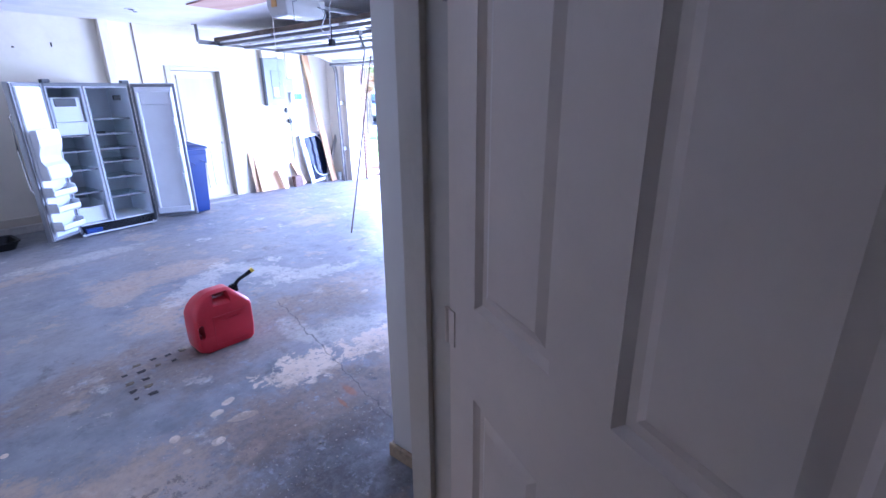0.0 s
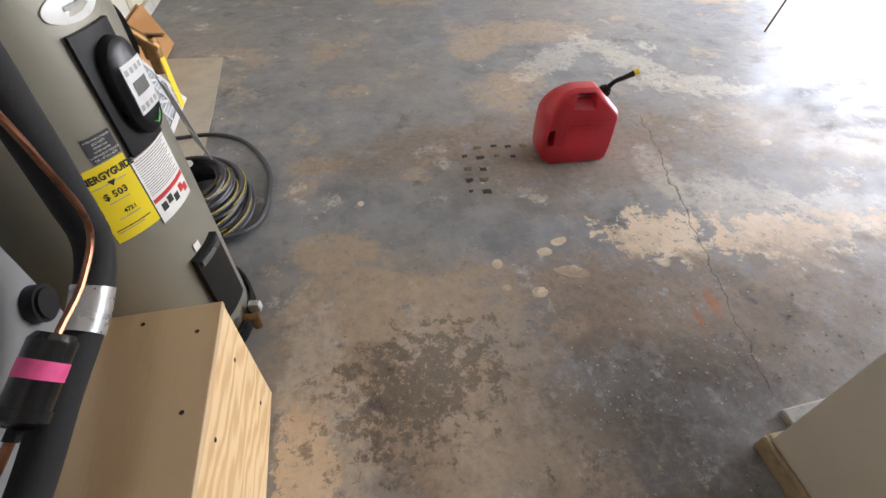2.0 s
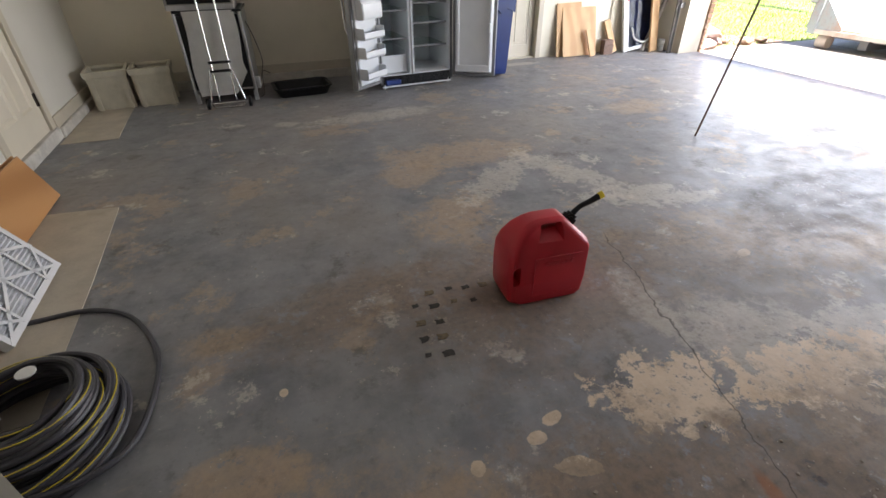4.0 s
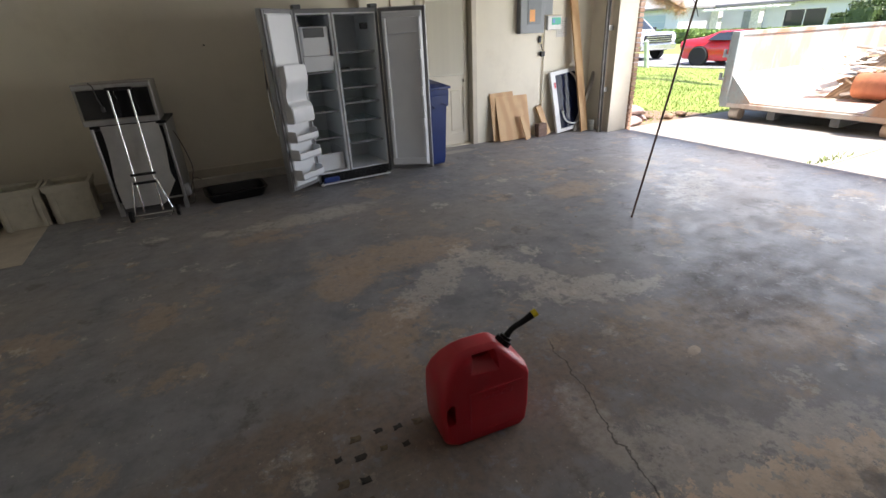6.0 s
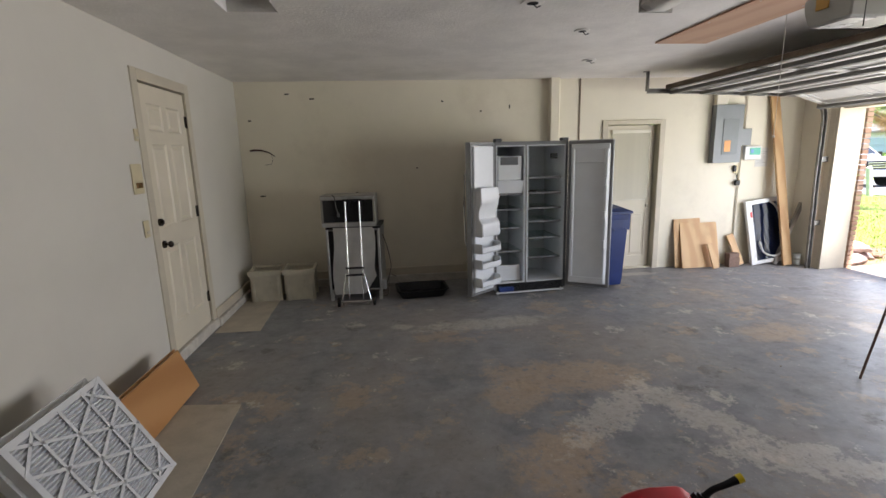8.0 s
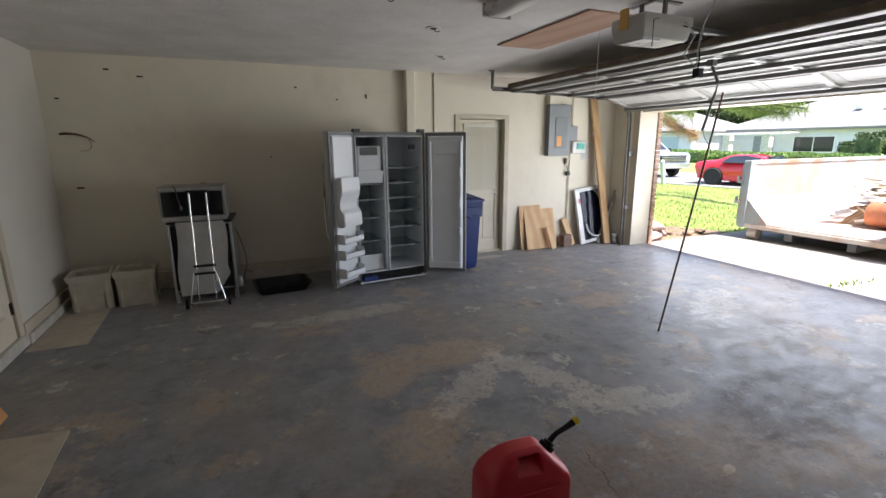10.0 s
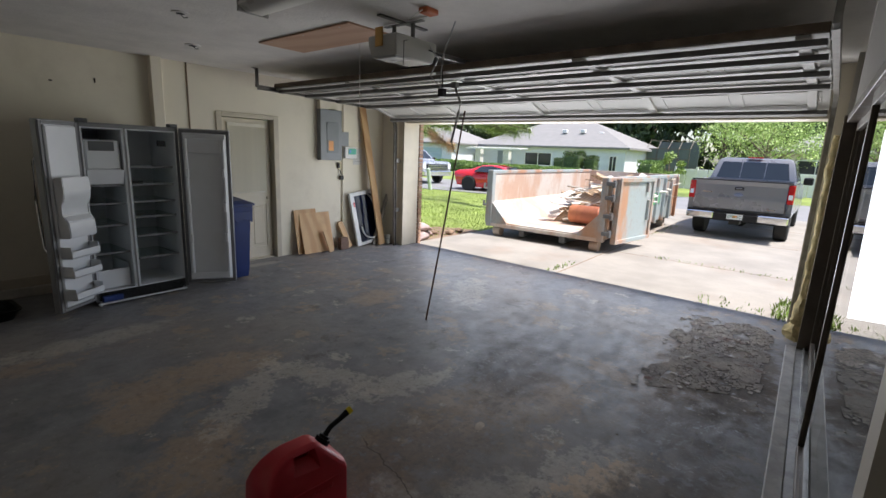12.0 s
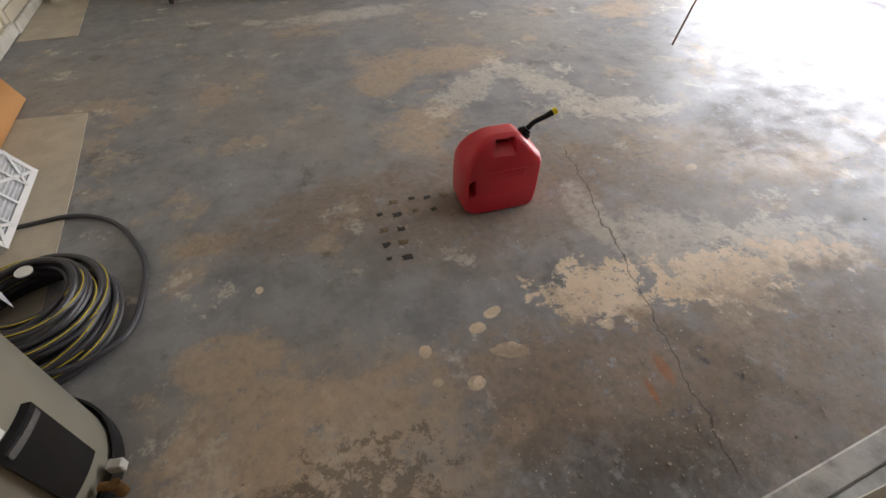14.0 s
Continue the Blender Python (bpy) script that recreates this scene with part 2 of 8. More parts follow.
    col = lay(col, bare, 0.94, (3.0, 1.52, 0.25, 0.16, -12, 0.03, 0.75, 9), (3.57, 1.40, 0.30, 0.16, -14, 0.06, 0.8, 9), (4.1, 1.35, 0.30, 0.10, -25, 0.10, 0.9, 9),
              (2.50, 1.39, 0.075, 0.035, -20, 0.03, 0.2, 14), (2.32, 1.31, 0.035, 0.03, 0, 0.03, 0.2, 14), (2.51, 1.58, 0.04, 0.025, 20, 0.03, 0.2, 16),
              (2.42, 1.53, 0.035, 0.026, 0, 0.03, 0.2, 16), (2.19, 1.50, 0.025, 0.028, 0, 0.03, 0.2, 16), (2.19, 1.36, 0.02, 0.018, 0, 0.03, 0.2, 16),
              (1.36, 0.80, 0.10, 0.20, 0, 0.05, 0.55, 12), (1.63, 2.03, 0.016, 0.02, 0, 0.05, 0.1, 16), (4.03, 2.12, 0.045, 0.03, 20, 0.05, 0.3, 14))
    # oil and dirt, and dark patches by the doorway and the gas can
    col = lay(col, dark, 0.75, (2.38, 0.55, 0.34, 0.26, 0, 0.35, 0.25, 5), (3.26, 1.05, 0.06, 0.30, 32, 0.4, 0.5, 8), (2.95, 0.92, 0.35, 0.13, 10, 0.5, 0.5, 9),
              (2.62, 2.27, 0.13, 0.10, 0, 0.5, 0.4, 9), (6.2, 1.15, 1.0, 0.40, 4, 0.2, 0.4, 7), (2.5, 1.10, 0.22, 0.14, 0, 0.6, 0.5, 10), (5.0, 1.2, 0.3, 0.25, 0, 0.5, 0.5, 6),
              (1.70, 0.85, 0.13, 0.2, 0, 0.2, 0.6, 12), (1.60, 1.12, 0.12, 0.1, 0, 0.2, 0.6, 12), (0.6, 3.75, 0.07, 0.05, 0, 0.4, 0.3, 12), (4.9, 2.4, 0.6, 0.3, 20, 0.5, 0.5, 5))
    brown = n.mix(n.ramp(fine, 0.4, 0.7), (0.27, 0.20, 0.145), (0.17, 0.135, 0.11))
    col = lay(col, brown, 0.62, (3.15, 0.98, 0.75, 0.30, -18, 0.5, 0.5, 5), (2.6, 1.25, 0.5, 0.25, -15, 0.6, 0.5, 6), (2.75, 2.25, 0.55, 0.45, 0, 0.6, 0.4, 5), (3.9, 1.1, 0.7, 0.25, -12, 0.5, 0.5, 5), (1.95, 2.45, 0.5, 0.2, 10, 0.6, 0.5, 6), (3.6, 2.3, 0.6, 0.3, -30, 0.6, 0.5, 5), (5.9, 1.3, 1.2, 0.5, 0, 0.5, 0.4, 5))
    col = lay(col, tan, 0.6, (1.80, 1.15, 0.42, 0.42, 0, 0.5, 0.5, 7), (2.0, 0.75, 0.35, 0.3, 0, 0.5, 0.5, 8))
    col = lay(col, dark, 0.6, (1.75, 1.0, 0.28, 0.18, 20, 0.25, 1.3, 11), (2.6, 0.80, 0.5, 0.18, -8, 0.5, 0.6, 9), (4.7, 1.12, 0.75, 0.26, 0, 0.4, 0.4, 6), (5.5, 0.95, 0.7, 0.22, 0, 0.4, 0.4, 6))
    smear = n.ramp(n.noise(6.0, 9, 0.75, (1.0, 7.0, 1.0), 0.4, seed=51.0), 0.56, 0.66)
    col = n.mix(n.math("MULTIPLY", n.math("MULTIPLY", smear, n.ramp(n.noise(0.9, 3, 0.5, seed=53.0), 0.4, 0.6)), 0.45), col, (0.34, 0.30, 0.25))
    col = lay(col, (0.36, 0.13, 0.045), 0.6, (3.0, 1.12, 0.022, 0.07, -10, 0.5, 0.3, 14), (2.90, 1.06, 0.012, 0.05, -10, 0.5, 0.3, 14))
    # hairline crack
    cr = n.t.nodes.new("ShaderNodeTexWave")
    wob = n.noise(5.0, 6, 0.6, seed=31.0)
    sep = n.t.nodes.new("ShaderNodeSeparateXYZ")
    n.link(n.co, sep.inputs[0])
    line = n.math("ABSOLUTE", n.math("SUBTRACT", n.math("SUBTRACT", sep.outputs[0], n.math("MULTIPLY", sep.outputs[1], 0.27)), n.math("ADD", n.math("MULTIPLY", wob, 0.16), 2.685)))
    crack = n.math("MULTIPLY", n.ramp(line, 0.005, 0.001), n.math("MULTIPLY", n.ramp(sep.outputs[1], 0.7, 0.75), n.ramp(sep.outputs[1], 2.6, 2.5)))
    n.t.nodes.remove(cr)
    col = n.mix(n.math("MULTIPLY", crack, 0.75), col, (0.05, 0.045, 0.04))
    # flaked paint everywhere
    flakes = n.math("MULTIPLY", n.ramp(speck, 0.65, 0.68), n.ramp(mid, 0.42, 0.62))
    col = n.mix(n.math("MULTIPLY", flakes, 0.8), col, (0.66, 0.60, 0.51))
    chips = n.math("MULTIPLY", n.ramp(n.noise(17.0, 5, 0.7, seed=41.0), 0.665, 0.68), n.ramp(n.noise(1.3, 4, 0.6, seed=43.0), 0.42, 0.58))
    col = n.mix(n.math("MULTIPLY", chips, 0.75), col, (0.58, 0.52, 0.43))
    grime = n.ramp(n.noise(9.0, 10, 0.78, seed=45.0), 0.52, 0.66)
    col = n.mix(n.math("MULTIPLY", grime, 0.32), col, (0.085, 0.08, 0.078))
    scrape = n.ramp(n.noise(30.0, 4, 0.6, (1.0, 0.08, 1.0), 0.5, seed=47.0), 0.66, 0.72)
    col = n.mix(n.math("MULTIPLY", n.math("MULTIPLY", scrape, n.ramp(big, 0.45, 0.6)), 0.35), col, (0.40, 0.38, 0.35))
    scuff = n.ramp(n.noise(7.0, 7, 0.72, (1.0, 5.0, 1.0), 0.6, seed=8.0), 0.62, 0.74)
    col = n.mix(n.math("MULTIPLY", scuff, 0.22), col, (0.34, 0.32, 0.30))
    n.link(col, n.bsdf.inputs["Base Color"])
    n.link(n.ramp(n.noise(5.0, 12, 0.78, (1.0, 1.6, 1.0), 0.8, seed=61.0), 0.40, 0.62, 0.03, 0.18), n.bsdf.inputs["Specular IOR Level"])
    dirtm = n.blob(6.2, 1.15, 1.0, 0.40, 4, 0.3, 0.4, 7, seed=14.0)
    r = n.math("ADD", n.ramp(mid, 0.3, 0.7, 0.28, 0.50), n.math("MULTIPLY", n.ramp(fine, 0.4, 0.8), 0.18))
    n.link(n.math("ADD", r, n.math("MULTIPLY", dirtm, 0.3)), n.bsdf.inputs["Roughness"])
    n.bump(n.math("ADD", n.math("MULTIPLY", mid, 0.8), n.math("MULTIPLY", fine, 0.35)), 0.3, 0.008)
    return n.mat


M_floor = floor_material()
# same cream paint twice, lifted here and lowered below to even out the light
M_wall = paint("cream_wall_paint", (0.76, 0.70, 0.57), 0.6, vary=0.05, scale=1.2, grain=45, relief=0.12, dirt=(0.44, 0.37, 0.27), dirt_amount=0.34)
M_wall_dimmed = paint("cream_wall_paint_dimmed", (0.64, 0.61, 0.54), 0.6, vary=0.04, scale=1.3, grain=50, relief=0.10, dirt=(0.5, 0.45, 0.36), dirt_amount=0.2)
M_ceiling = paint("sprayed_ceiling_texture", (0.82, 0.79, 0.75), 0.9, vary=0.10, scale=2.0, grain=38, relief=1.0, dirt=(0.60, 0.55, 0.48), dirt_amount=0.25)
M_trim = paint("beige_trim_paint", (0.56, 0.50, 0.39), 0.45, vary=0.08, scale=4, relief=0.05, dirt=(0.30, 0.24, 0.17), dirt_amount=0.25)
M_door = paint("off_white_door_paint", (0.68, 0.615, 0.49), 0.4, vary=0.05, scale=3, relief=0.04, dirt=(0.45, 0.40, 0.32), dirt_amount=0.12)
M_curb = paint("chipped_white_concrete", (0.55, 0.52, 0.46), 0.8, vary=0.2, scale=6, grain=40, relief=0.5, dirt=(0.25, 0.21, 0.17), dirt_amount=0.5)
M_raw = paint("bare_concrete_patch", (0.50, 0.44, 0.35), 0.75, vary=0.14, scale=5, grain=60, relief=0.3, dirt=(0.25, 0.18, 0.12), dirt_amount=0.35)
M_black = paint("black_plastic", (0.010, 0.010, 0.011), 0.4, vary=0.2, scale=8, spec=0.3)
# near-black colour standing in for the shade inside ceiling holes
M_dark = paint("dark_void", (0.012, 0.011, 0.010), 0.9, vary=0.2)
M_steel = paint("galvanised_steel", (0.55, 0.56, 0.56), 0.38, metal=0.9, vary=0.15, scale=12, dirt=(0.3, 0.28, 0.25), dirt_amount=0.2)
M_chrome = paint("chrome", (0.80, 0.80, 0.80), 0.12, metal=1.0, vary=0.03)
M_strut = paint("grey_primer_steel", (0.16, 0.155, 0.145), 0.5, metal=0.2, vary=0.2, scale=5, dirt=(0.10, 0.08, 0.06), dirt_amount=0.4)
M_gdoor = paint("white_steel_door_back", (0.62, 0.61, 0.57), 0.45, vary=0.07, scale=3, dirt=(0.40, 0.37, 0.31), dirt_amount=0.2)
M_bronze = paint("brown_anodised_frame", (0.13, 0.105, 0.08), 0.4, metal=0.4, vary=0.15, scale=6)
M_glass = glass("clear_glass")
M_drive = paint("weathered_driveway_concrete", (0.29, 0.268, 0.235), 0.85, vary=0.22, scale=0.9, grain=30, relief=0.35, dirt=(0.25, 0.17, 0.12), dirt_amount=0.5)
M_road = paint("grey_asphalt", (0.21, 0.21, 0.215), 0.9, vary=0.12, scale=1.0, grain=60, relief=0.3)
M_soil = paint("bare_soil", (0.22, 0.15, 0.10), 0.95, vary=0.3, scale=5, grain=40, relief=0.6)


# ---- garage shell ----
H = 2.61          # ceiling
YB = 7.0          # back wall (with the side door)
XO = 7.65         # inner face of the garage-door wall
YN = 0.55         # near wall, with the sliding glass door
OY0, OY1, OZ = 0.79, 6.48, 2.12   # garage opening

b = Build()
b.box(-0.14, 8.02, -3.2, 7.14, -0.15, 0.0)
floor = setting("floor", b, M_floor, "grey painted concrete garage floor with peeling patches", "floor")

b = Build()
b.box(-0.14, 0, -0.14, 4.68, 0, H)
b.box(-0.14, 0, 5.56, YB, 0, H)
b.box(-0.14, 0, 4.68, 5.56, 2.29, H)
setting("wall_west", b, M_wall_dimmed, "cream-white painted garage wall with scuffs and nail holes", "wall")

b = Build()
b.box(-0.14, 4.775, YB, YB + 0.14, 0, H)
b.box(5.525, 8.02, YB, YB + 0.14, 0, H)
b.box(4.775, 5.525, YB, YB + 0.14, 2.02, H)
setting("wall_north", b, M_wall, "cream painted garage wall with stains and holes", "wall")

b = Build()
b.box(XO, 7.97, OY1, YB, 0, H)
b.box(XO, 7.97, 0.3, OY0, 0, H)
b.box(XO, 7.97, OY0, OY1, OZ + 0.12, H)
setting("wall_east", b, M_wall, "cream painted wall round the garage opening", "wall")

# doorway into the house, its return wall, and the wall of the sliding door
b = Build()
b.box(0, 1.36, -0.14, 0.0, 0, H)
b.box(2.37, 2.795, -0.14, 0.0, 0, H)
b.box(1.36, 2.37, -0.14, 0.0, 2.09, H)
b.box(2.795, 2.915, -0.14, YN, 0, H)
b.box(2.915, 7.10, 0.42, 0.66, 2.12, H)
b.box(7.15, XO, 0.50, 0.70, 0, H)
setting("wall_south", b, M_wall_dimmed, "cream wall with the house door and sliding door", "wall")

# closing box, added so the room behind the glass stays dark
b = Build()
b.box(0.6, 7.7, -3.2, -3.06, 0, H)
b.box(0.6, 0.74, -3.06, -0.14, 0, H)
b.box(7.6, 7.74, -3.06, 0.3, 0, H)
setting("wall_closing", b, M_wall_dimmed, "added wall closing off the house room behind the garage", "wall")

b = Build()
b.box(-0.14, 0.86, -3.2, YB + 0.14, H, H + 0.12)
b.box(0.86, 1.18, -3.2, 3.90, H, H + 0.12)
b.box(0.86, 1.18, 4.21, YB + 0.14, H, H + 0.12)
b.box(1.18, 8.02, -3.2, YB + 0.14, H, H + 0.12)
setting("ceiling", b, M_ceiling, "textured off-white garage ceiling with patches", "ceiling")


# ---- doors, trim and fixed fittings of the garage ----
def panel_leaf(parent, w, h, t, cols, rows, material, name="leaf"):
    """A panelled door leaf in its own x-z plane: stiles and rails round sunk, raised-field panels."""
    b = Build()
    xs = sorted({0.0, w, *[v for c in cols for v in c]})
    zs = sorted({0.0, h, *[v for r in rows for v in r]})
    for i in range(len(xs) - 1):
        for j in range(len(zs) - 1):
            x0, x1, z0, z1 = xs[i], xs[i + 1], zs[j], zs[j + 1]
            sunk = any(abs(x0 - c[0]) < 1e-6 and abs(x1 - c[1]) < 1e-6 for c in cols) and any(abs(z0 - r[0]) < 1e-6 and abs(z1 - r[1]) < 1e-6 for r in rows)
            if not sunk:
                b.box(x0, x1, -t / 2, t / 2, z0, z1)
    bmesh.ops.remove_doubles(b.bm, verts=b.bm.verts, dist=1e-5)
    part(name, b, material, parent)
    for c in cols:
        for r in rows:
            p = Build()
            s = 0.004
            for side in (-1, 1):
                y = side * t / 2
                k = 0.028
                p.loft([[(c[0], y - side * 0.001, r[0]), (c[1], y - side * 0.001, r[0]), (c[1], y - side * 0.001, r[1]), (c[0], y - side * 0.001, r[1])],
                        [(c[0] + 0.012, y - side * 0.012, r[0] + 0.012), (c[1] - 0.012, y - side * 0.012, r[0] + 0.012), (c[1] - 0.012, y - side * 0.012, r[1] - 0.012), (c[0] + 0.012, y - side * 0.012, r[1] - 0.012)],
                        [(c[0] + k, y - side * 0.012, r[0] + k), (c[1] - k, y - side * 0.012, r[0] + k), (c[1] - k, y - side * 0.012, r[1] - k), (c[0] + k, y - side * 0.012, r[1] - k)],
                        [(c[0] + k + 0.02, y - side * s, r[0] + k + 0.02), (c[1] - k - 0.02, y - side * s, r[0] + k + 0.02), (c[1] - k - 0.02, y - side * s, r[1] - k - 0.02), (c[0] + k + 0.02, y - side * s, r[1] - k - 0.02)]], cap=False)
                bmesh.ops.contextual_create(p.bm, geom=[e for e in p.bm.edges if e.is_boundary and all(abs(abs(v.co.y) - (t / 2 - s)) < 1e-5 and v.co.y * side > 0 for v in e.verts)])
            part("panel", p, material, parent)


M_hinge = paint("dark_bronze_hardware", (0.035, 0.028, 0.022), 0.35, metal=0.7, vary=0.2)
M_brass = paint("aged_brass", (0.30, 0.17, 0.07), 0.4, metal=0.9, vary=0.25, scale=20)


def knob_set(parent, x, z, t, material):
    b = Build()
    for s in (-1, 1):
        b.cyl((x, s * t / 2, z), (x, s * (t / 2 + 0.012), z), 0.032, 20)
        b.cyl((x, s * (t / 2 + 0.012), z), (x, s * (t / 2 + 0.04), z), 0.012, 12)
        b.ball((x, s * (t / 2 + 0.055), z), 0.029, 2, (1, 0.75, 1))
    part("door_knob", b, material, parent, "dark round door knob", smooth=True)


# house door, swung open into the house
# tan in this paint stands for warm indoor light on the door
M_house_door = paint("warm_lit_door_paint", (0.64, 0.535, 0.41), 0.42, vary=0.06, scale=3, relief=0.04, dirt=(0.42, 0.33, 0.23), dirt_amount=0.2)
door_1 = tagged(thing("door_1", "open off-white panelled house door", "door", pose(2.345, -0.165, 0.02, 0, 0, -118)), kind="structure")
panel_leaf(door_1, 0.90, 2.03, 0.04, [(0.125, 0.381), (0.519, 0.775)], [(0.20, 0.97), (1.19, 1.88)], M_house_door)
for hz in (0.25, 1.05, 1.78):
    b = Build()
    b.box(-0.004, 0.03, -0.0235, -0.0200, hz, hz + 0.09)
    b.cyl((-0.006, -0.024, hz), (-0.006, -0.024, hz + 0.09), 0.006, 10)
    part("hinge", b, M_house_door, door_1, "dark metal hinge")
knob_set(door_1, 0.84, 0.96, 0.04, M_house_door)
b = Build()
b.box(2.345, 2.375, -0.145, 0.005, 0, 2.10, 0.002)
b.box(1.36, 1.385, -0.145, 0.005, 0, 2.10, 0.002)
b.box(1.385, 2.345, -0.145, 0.005, 2.07, 2.10, 0.002)
b.box(2.325, 2.345, -0.085, -0.05, 0, 2.07, 0.002)
b.box(2.375, 2.435, 0.0, 0.018, 0, 2.16, 0.004)
b.box(2.355, 2.415, -0.162, -0.141, 0, 2.16, 0.004)
setting("door_frame_house", b, M_trim, "beige painted door frame of the house door", "door frame")

# six-panel door in the west wall
door_2 = tagged(thing("door_2", "closed cream six-panel door with dark bronze knob", "door", pose(-0.03, 4.715, 0.10, 0, 0, 90)), kind="structure")
panel_leaf(door_2, 0.80, 2.17, 0.04, [(0.11, 0.36), (0.44, 0.69)], [(0.22, 0.88), (1.05, 1.72), (1.82, 2.03)], M_door)
knob_set(door_2, 0.08, 0.915, 0.04, M_hinge)
b = Build()
b.cyl((0.06, -0.02, 1.10), (0.06, -0.042, 1.10), 0.03, 20)
b.cyl((0.06, -0.042, 1.10), (0.06, -0.052, 1.10), 0.018, 16)
part("deadbolt", b, M_hinge, door_2, "dark bronze deadbolt", smooth=True)
for hz in (0.21, 1.06, 1.88):
    b = Build()
    b.box(0.775, 0.812, -0.0245, -0.0205, hz, hz + 0.10)
    b.cyl((0.806, -0.026, hz - 0.003), (0.806, -0.026, hz + 0.103), 0.007, 10)
    part("hinge", b, M_hinge, door_2, "dark bronze hinge")
b = Build()
b.box(-0.10, 0.012, 4.625, 4.71, 0.06, 2.37, 0.004)
b.box(-0.10, 0.012, 5.525, 5.61, 0.06, 2.37, 0.004)
b.box(-0.10, 0.012, 4.71, 5.525, 2.285, 2.37, 0.004)
setting("door_frame_west", b, M_trim, "beige door frame on the garage wall", "door frame")
b = Build()
b.box(-0.14, -0.055, 4.70, 5.54, 0.10, 2.30)
b.box(-0.14, 0.035, 4.58, 5.61, 0.0, 0.10, 0.01)
setting("sill", b, M_curb, "chipped white concrete sill under the door", "sill")

# low curb and skirting board along the west and north walls
b = Build()
b.box(0.0, 0.05, 5.61, YB, 0, 0.085, 0.008)
b.box(0.0, 0.035, 2.3, 4.58, 0, 0.07, 0.006)
b.box(0.05, 4.70, YB - 0.055, YB, 0, 0.10, 0.008)
setting("curb", b, M_curb, "chipped concrete curb along the wall foot", "curb")
b = Build()
b.box(0.0, 0.022, 5.61, YB, 0.085, 0.185, 0.004)
b.box(0.022, 4.70, YB - 0.022, YB, 0.10, 0.20, 0.004)
setting("baseboard", b, M_trim, "beige wooden skirting board", "skirting board")
b = Build()
b.box(2.775, 2.795, 0.02, YN + 0.018, 0.0, 0.075, 0.006)
b.box(2.795, 2.915, YN, YN + 0.02, 0.0, 0.075, 0.006)
setting("baseboard", b, paint("rotten_skirting", (0.34, 0.26, 0.16), 0.8, vary=0.3, scale=14, grain=60, relief=0.4, dirt=(0.02, 0.015, 0.012), dirt_amount=0.95), "water-stained skirting at the wall return", "skirting board")

# side door in the north wall, with a blind in its window
door_3 = tagged(thing("door_3", "cream half-glazed side door with lowered blind", "door", pose(4.80, YB + 0.10, 0.02)), kind="structure")
b = Build()
for x0, x1, z0, z1 in ((0, 0.08, 0, 1.98), (0.62, 0.70, 0, 1.98), (0.08, 0.62, 1.90, 1.98), (0.08, 0.62, 0.80, 0.96), (0.08, 0.62, 0, 0.16), (0.32, 0.38, 0.16, 0.80)):
    b.box(x0, x1, -0.02, 0.02, z0, z1)
part("leaf", b, M_door, door_3)
for x0 in (0.08, 0.38):
    b = Build()
    b.box(x0, x0 + 0.24, -0.008, 0.008, 0.16, 0.80)
    b.box(x0 + 0.04, x0 + 0.20, -0.015, 0.012, 0.20, 0.76, 0.006)
    part("panel", b, M_door, door_3)
b = Build()
b.box(0.08, 0.62, 0.0, 0.006, 0.96, 1.90)
part("pane", b, M_glass, door_3, "window pane")
blind = Build()
blind.box(0.075, 0.625, -0.05, -0.022, 1.88, 1.925, 0.003)
blind.box(0.08, 0.62, -0.045, -0.03, 0.965, 0.985, 0.003)
M_blind = paint("cream_blind", (0.70, 0.66, 0.55), 0.5, vary=0.05)
blind_ob = part("window_blind", blind, M_blind, door_3, "closed cream venetian blind")
sl = Build()
sl.box(0.0, 0.54, -0.011, 0.011, -0.0008, 0.0008)
slat_me = mesh_of(sl, "slat", M_blind)
for i in range(46):
    share("slat", slat_me, blind_ob, pose(0.08, -0.038, 1.87 - i * 0.0195, 62, 0, 0))
b = Build()
b.box(0.62, 0.65, -0.05, -0.02, 0.86, 0.90, 0.004)
part("handle", b, M_trim, door_3)
b = Build()
b.box(4.705, 4.78, YB - 0.02, YB + 0.14, 0, 2.07, 0.004)
b.box(5.52, 5.597, YB - 0.02, YB + 0.14, 0, 2.07, 0.004)
b.box(4.78, 5.52, YB - 0.02, YB + 0.14, 2.01, 2.07, 0.004)
b.box(4.78, 5.52, YB + 0.02, YB + 0.14, 0, 0.02)
setting("door_frame_north", b, M_trim, "beige frame of the side door, chipped at a corner", "door frame")
# unseen panel, added to block the opening behind the side door's glass
b = Build()
b.box(4.60, 5.70, YB + 0.6, YB + 0.65, 0, 2.4)
setting("side_door_backing", b, M_wall, "unseen backing panel added beyond the side door", "wall")

# pilaster and its shallow chase on the north wall
b = Build()
b.box(3.95, 4.07, YB - 0.11, YB, 0.1, H, 0.006)
setting("pilaster", b, M_wall, "boxed-in cream pipe chase on the wall", "pilaster")
b = Build()
b.box(4.372, 4.388, YB - 0.012, YB, 0.2, H, 0.003)
setting("wall_seam", b, paint("dark_seam", (0.20, 0.15, 0.10), 0.8, vary=0.4, scale=9), "dark wall joint", "joint")

# sliding glass door in the south wall
slider = tagged(thing("door_4", "brown-framed sliding glass door with floor track", "sliding door", pose(0.028, -0.198, 0, 0, 0, 2)), kind="structure")
b = Build()
for y in (0.50, 0.55, 0.60):
    b.box(2.965, 7.05, y, y + 0.012, 0.02, 0.045)
b.box(2.965, 7.06, 0.49, 0.66, 0.0, 0.022, 0.003)
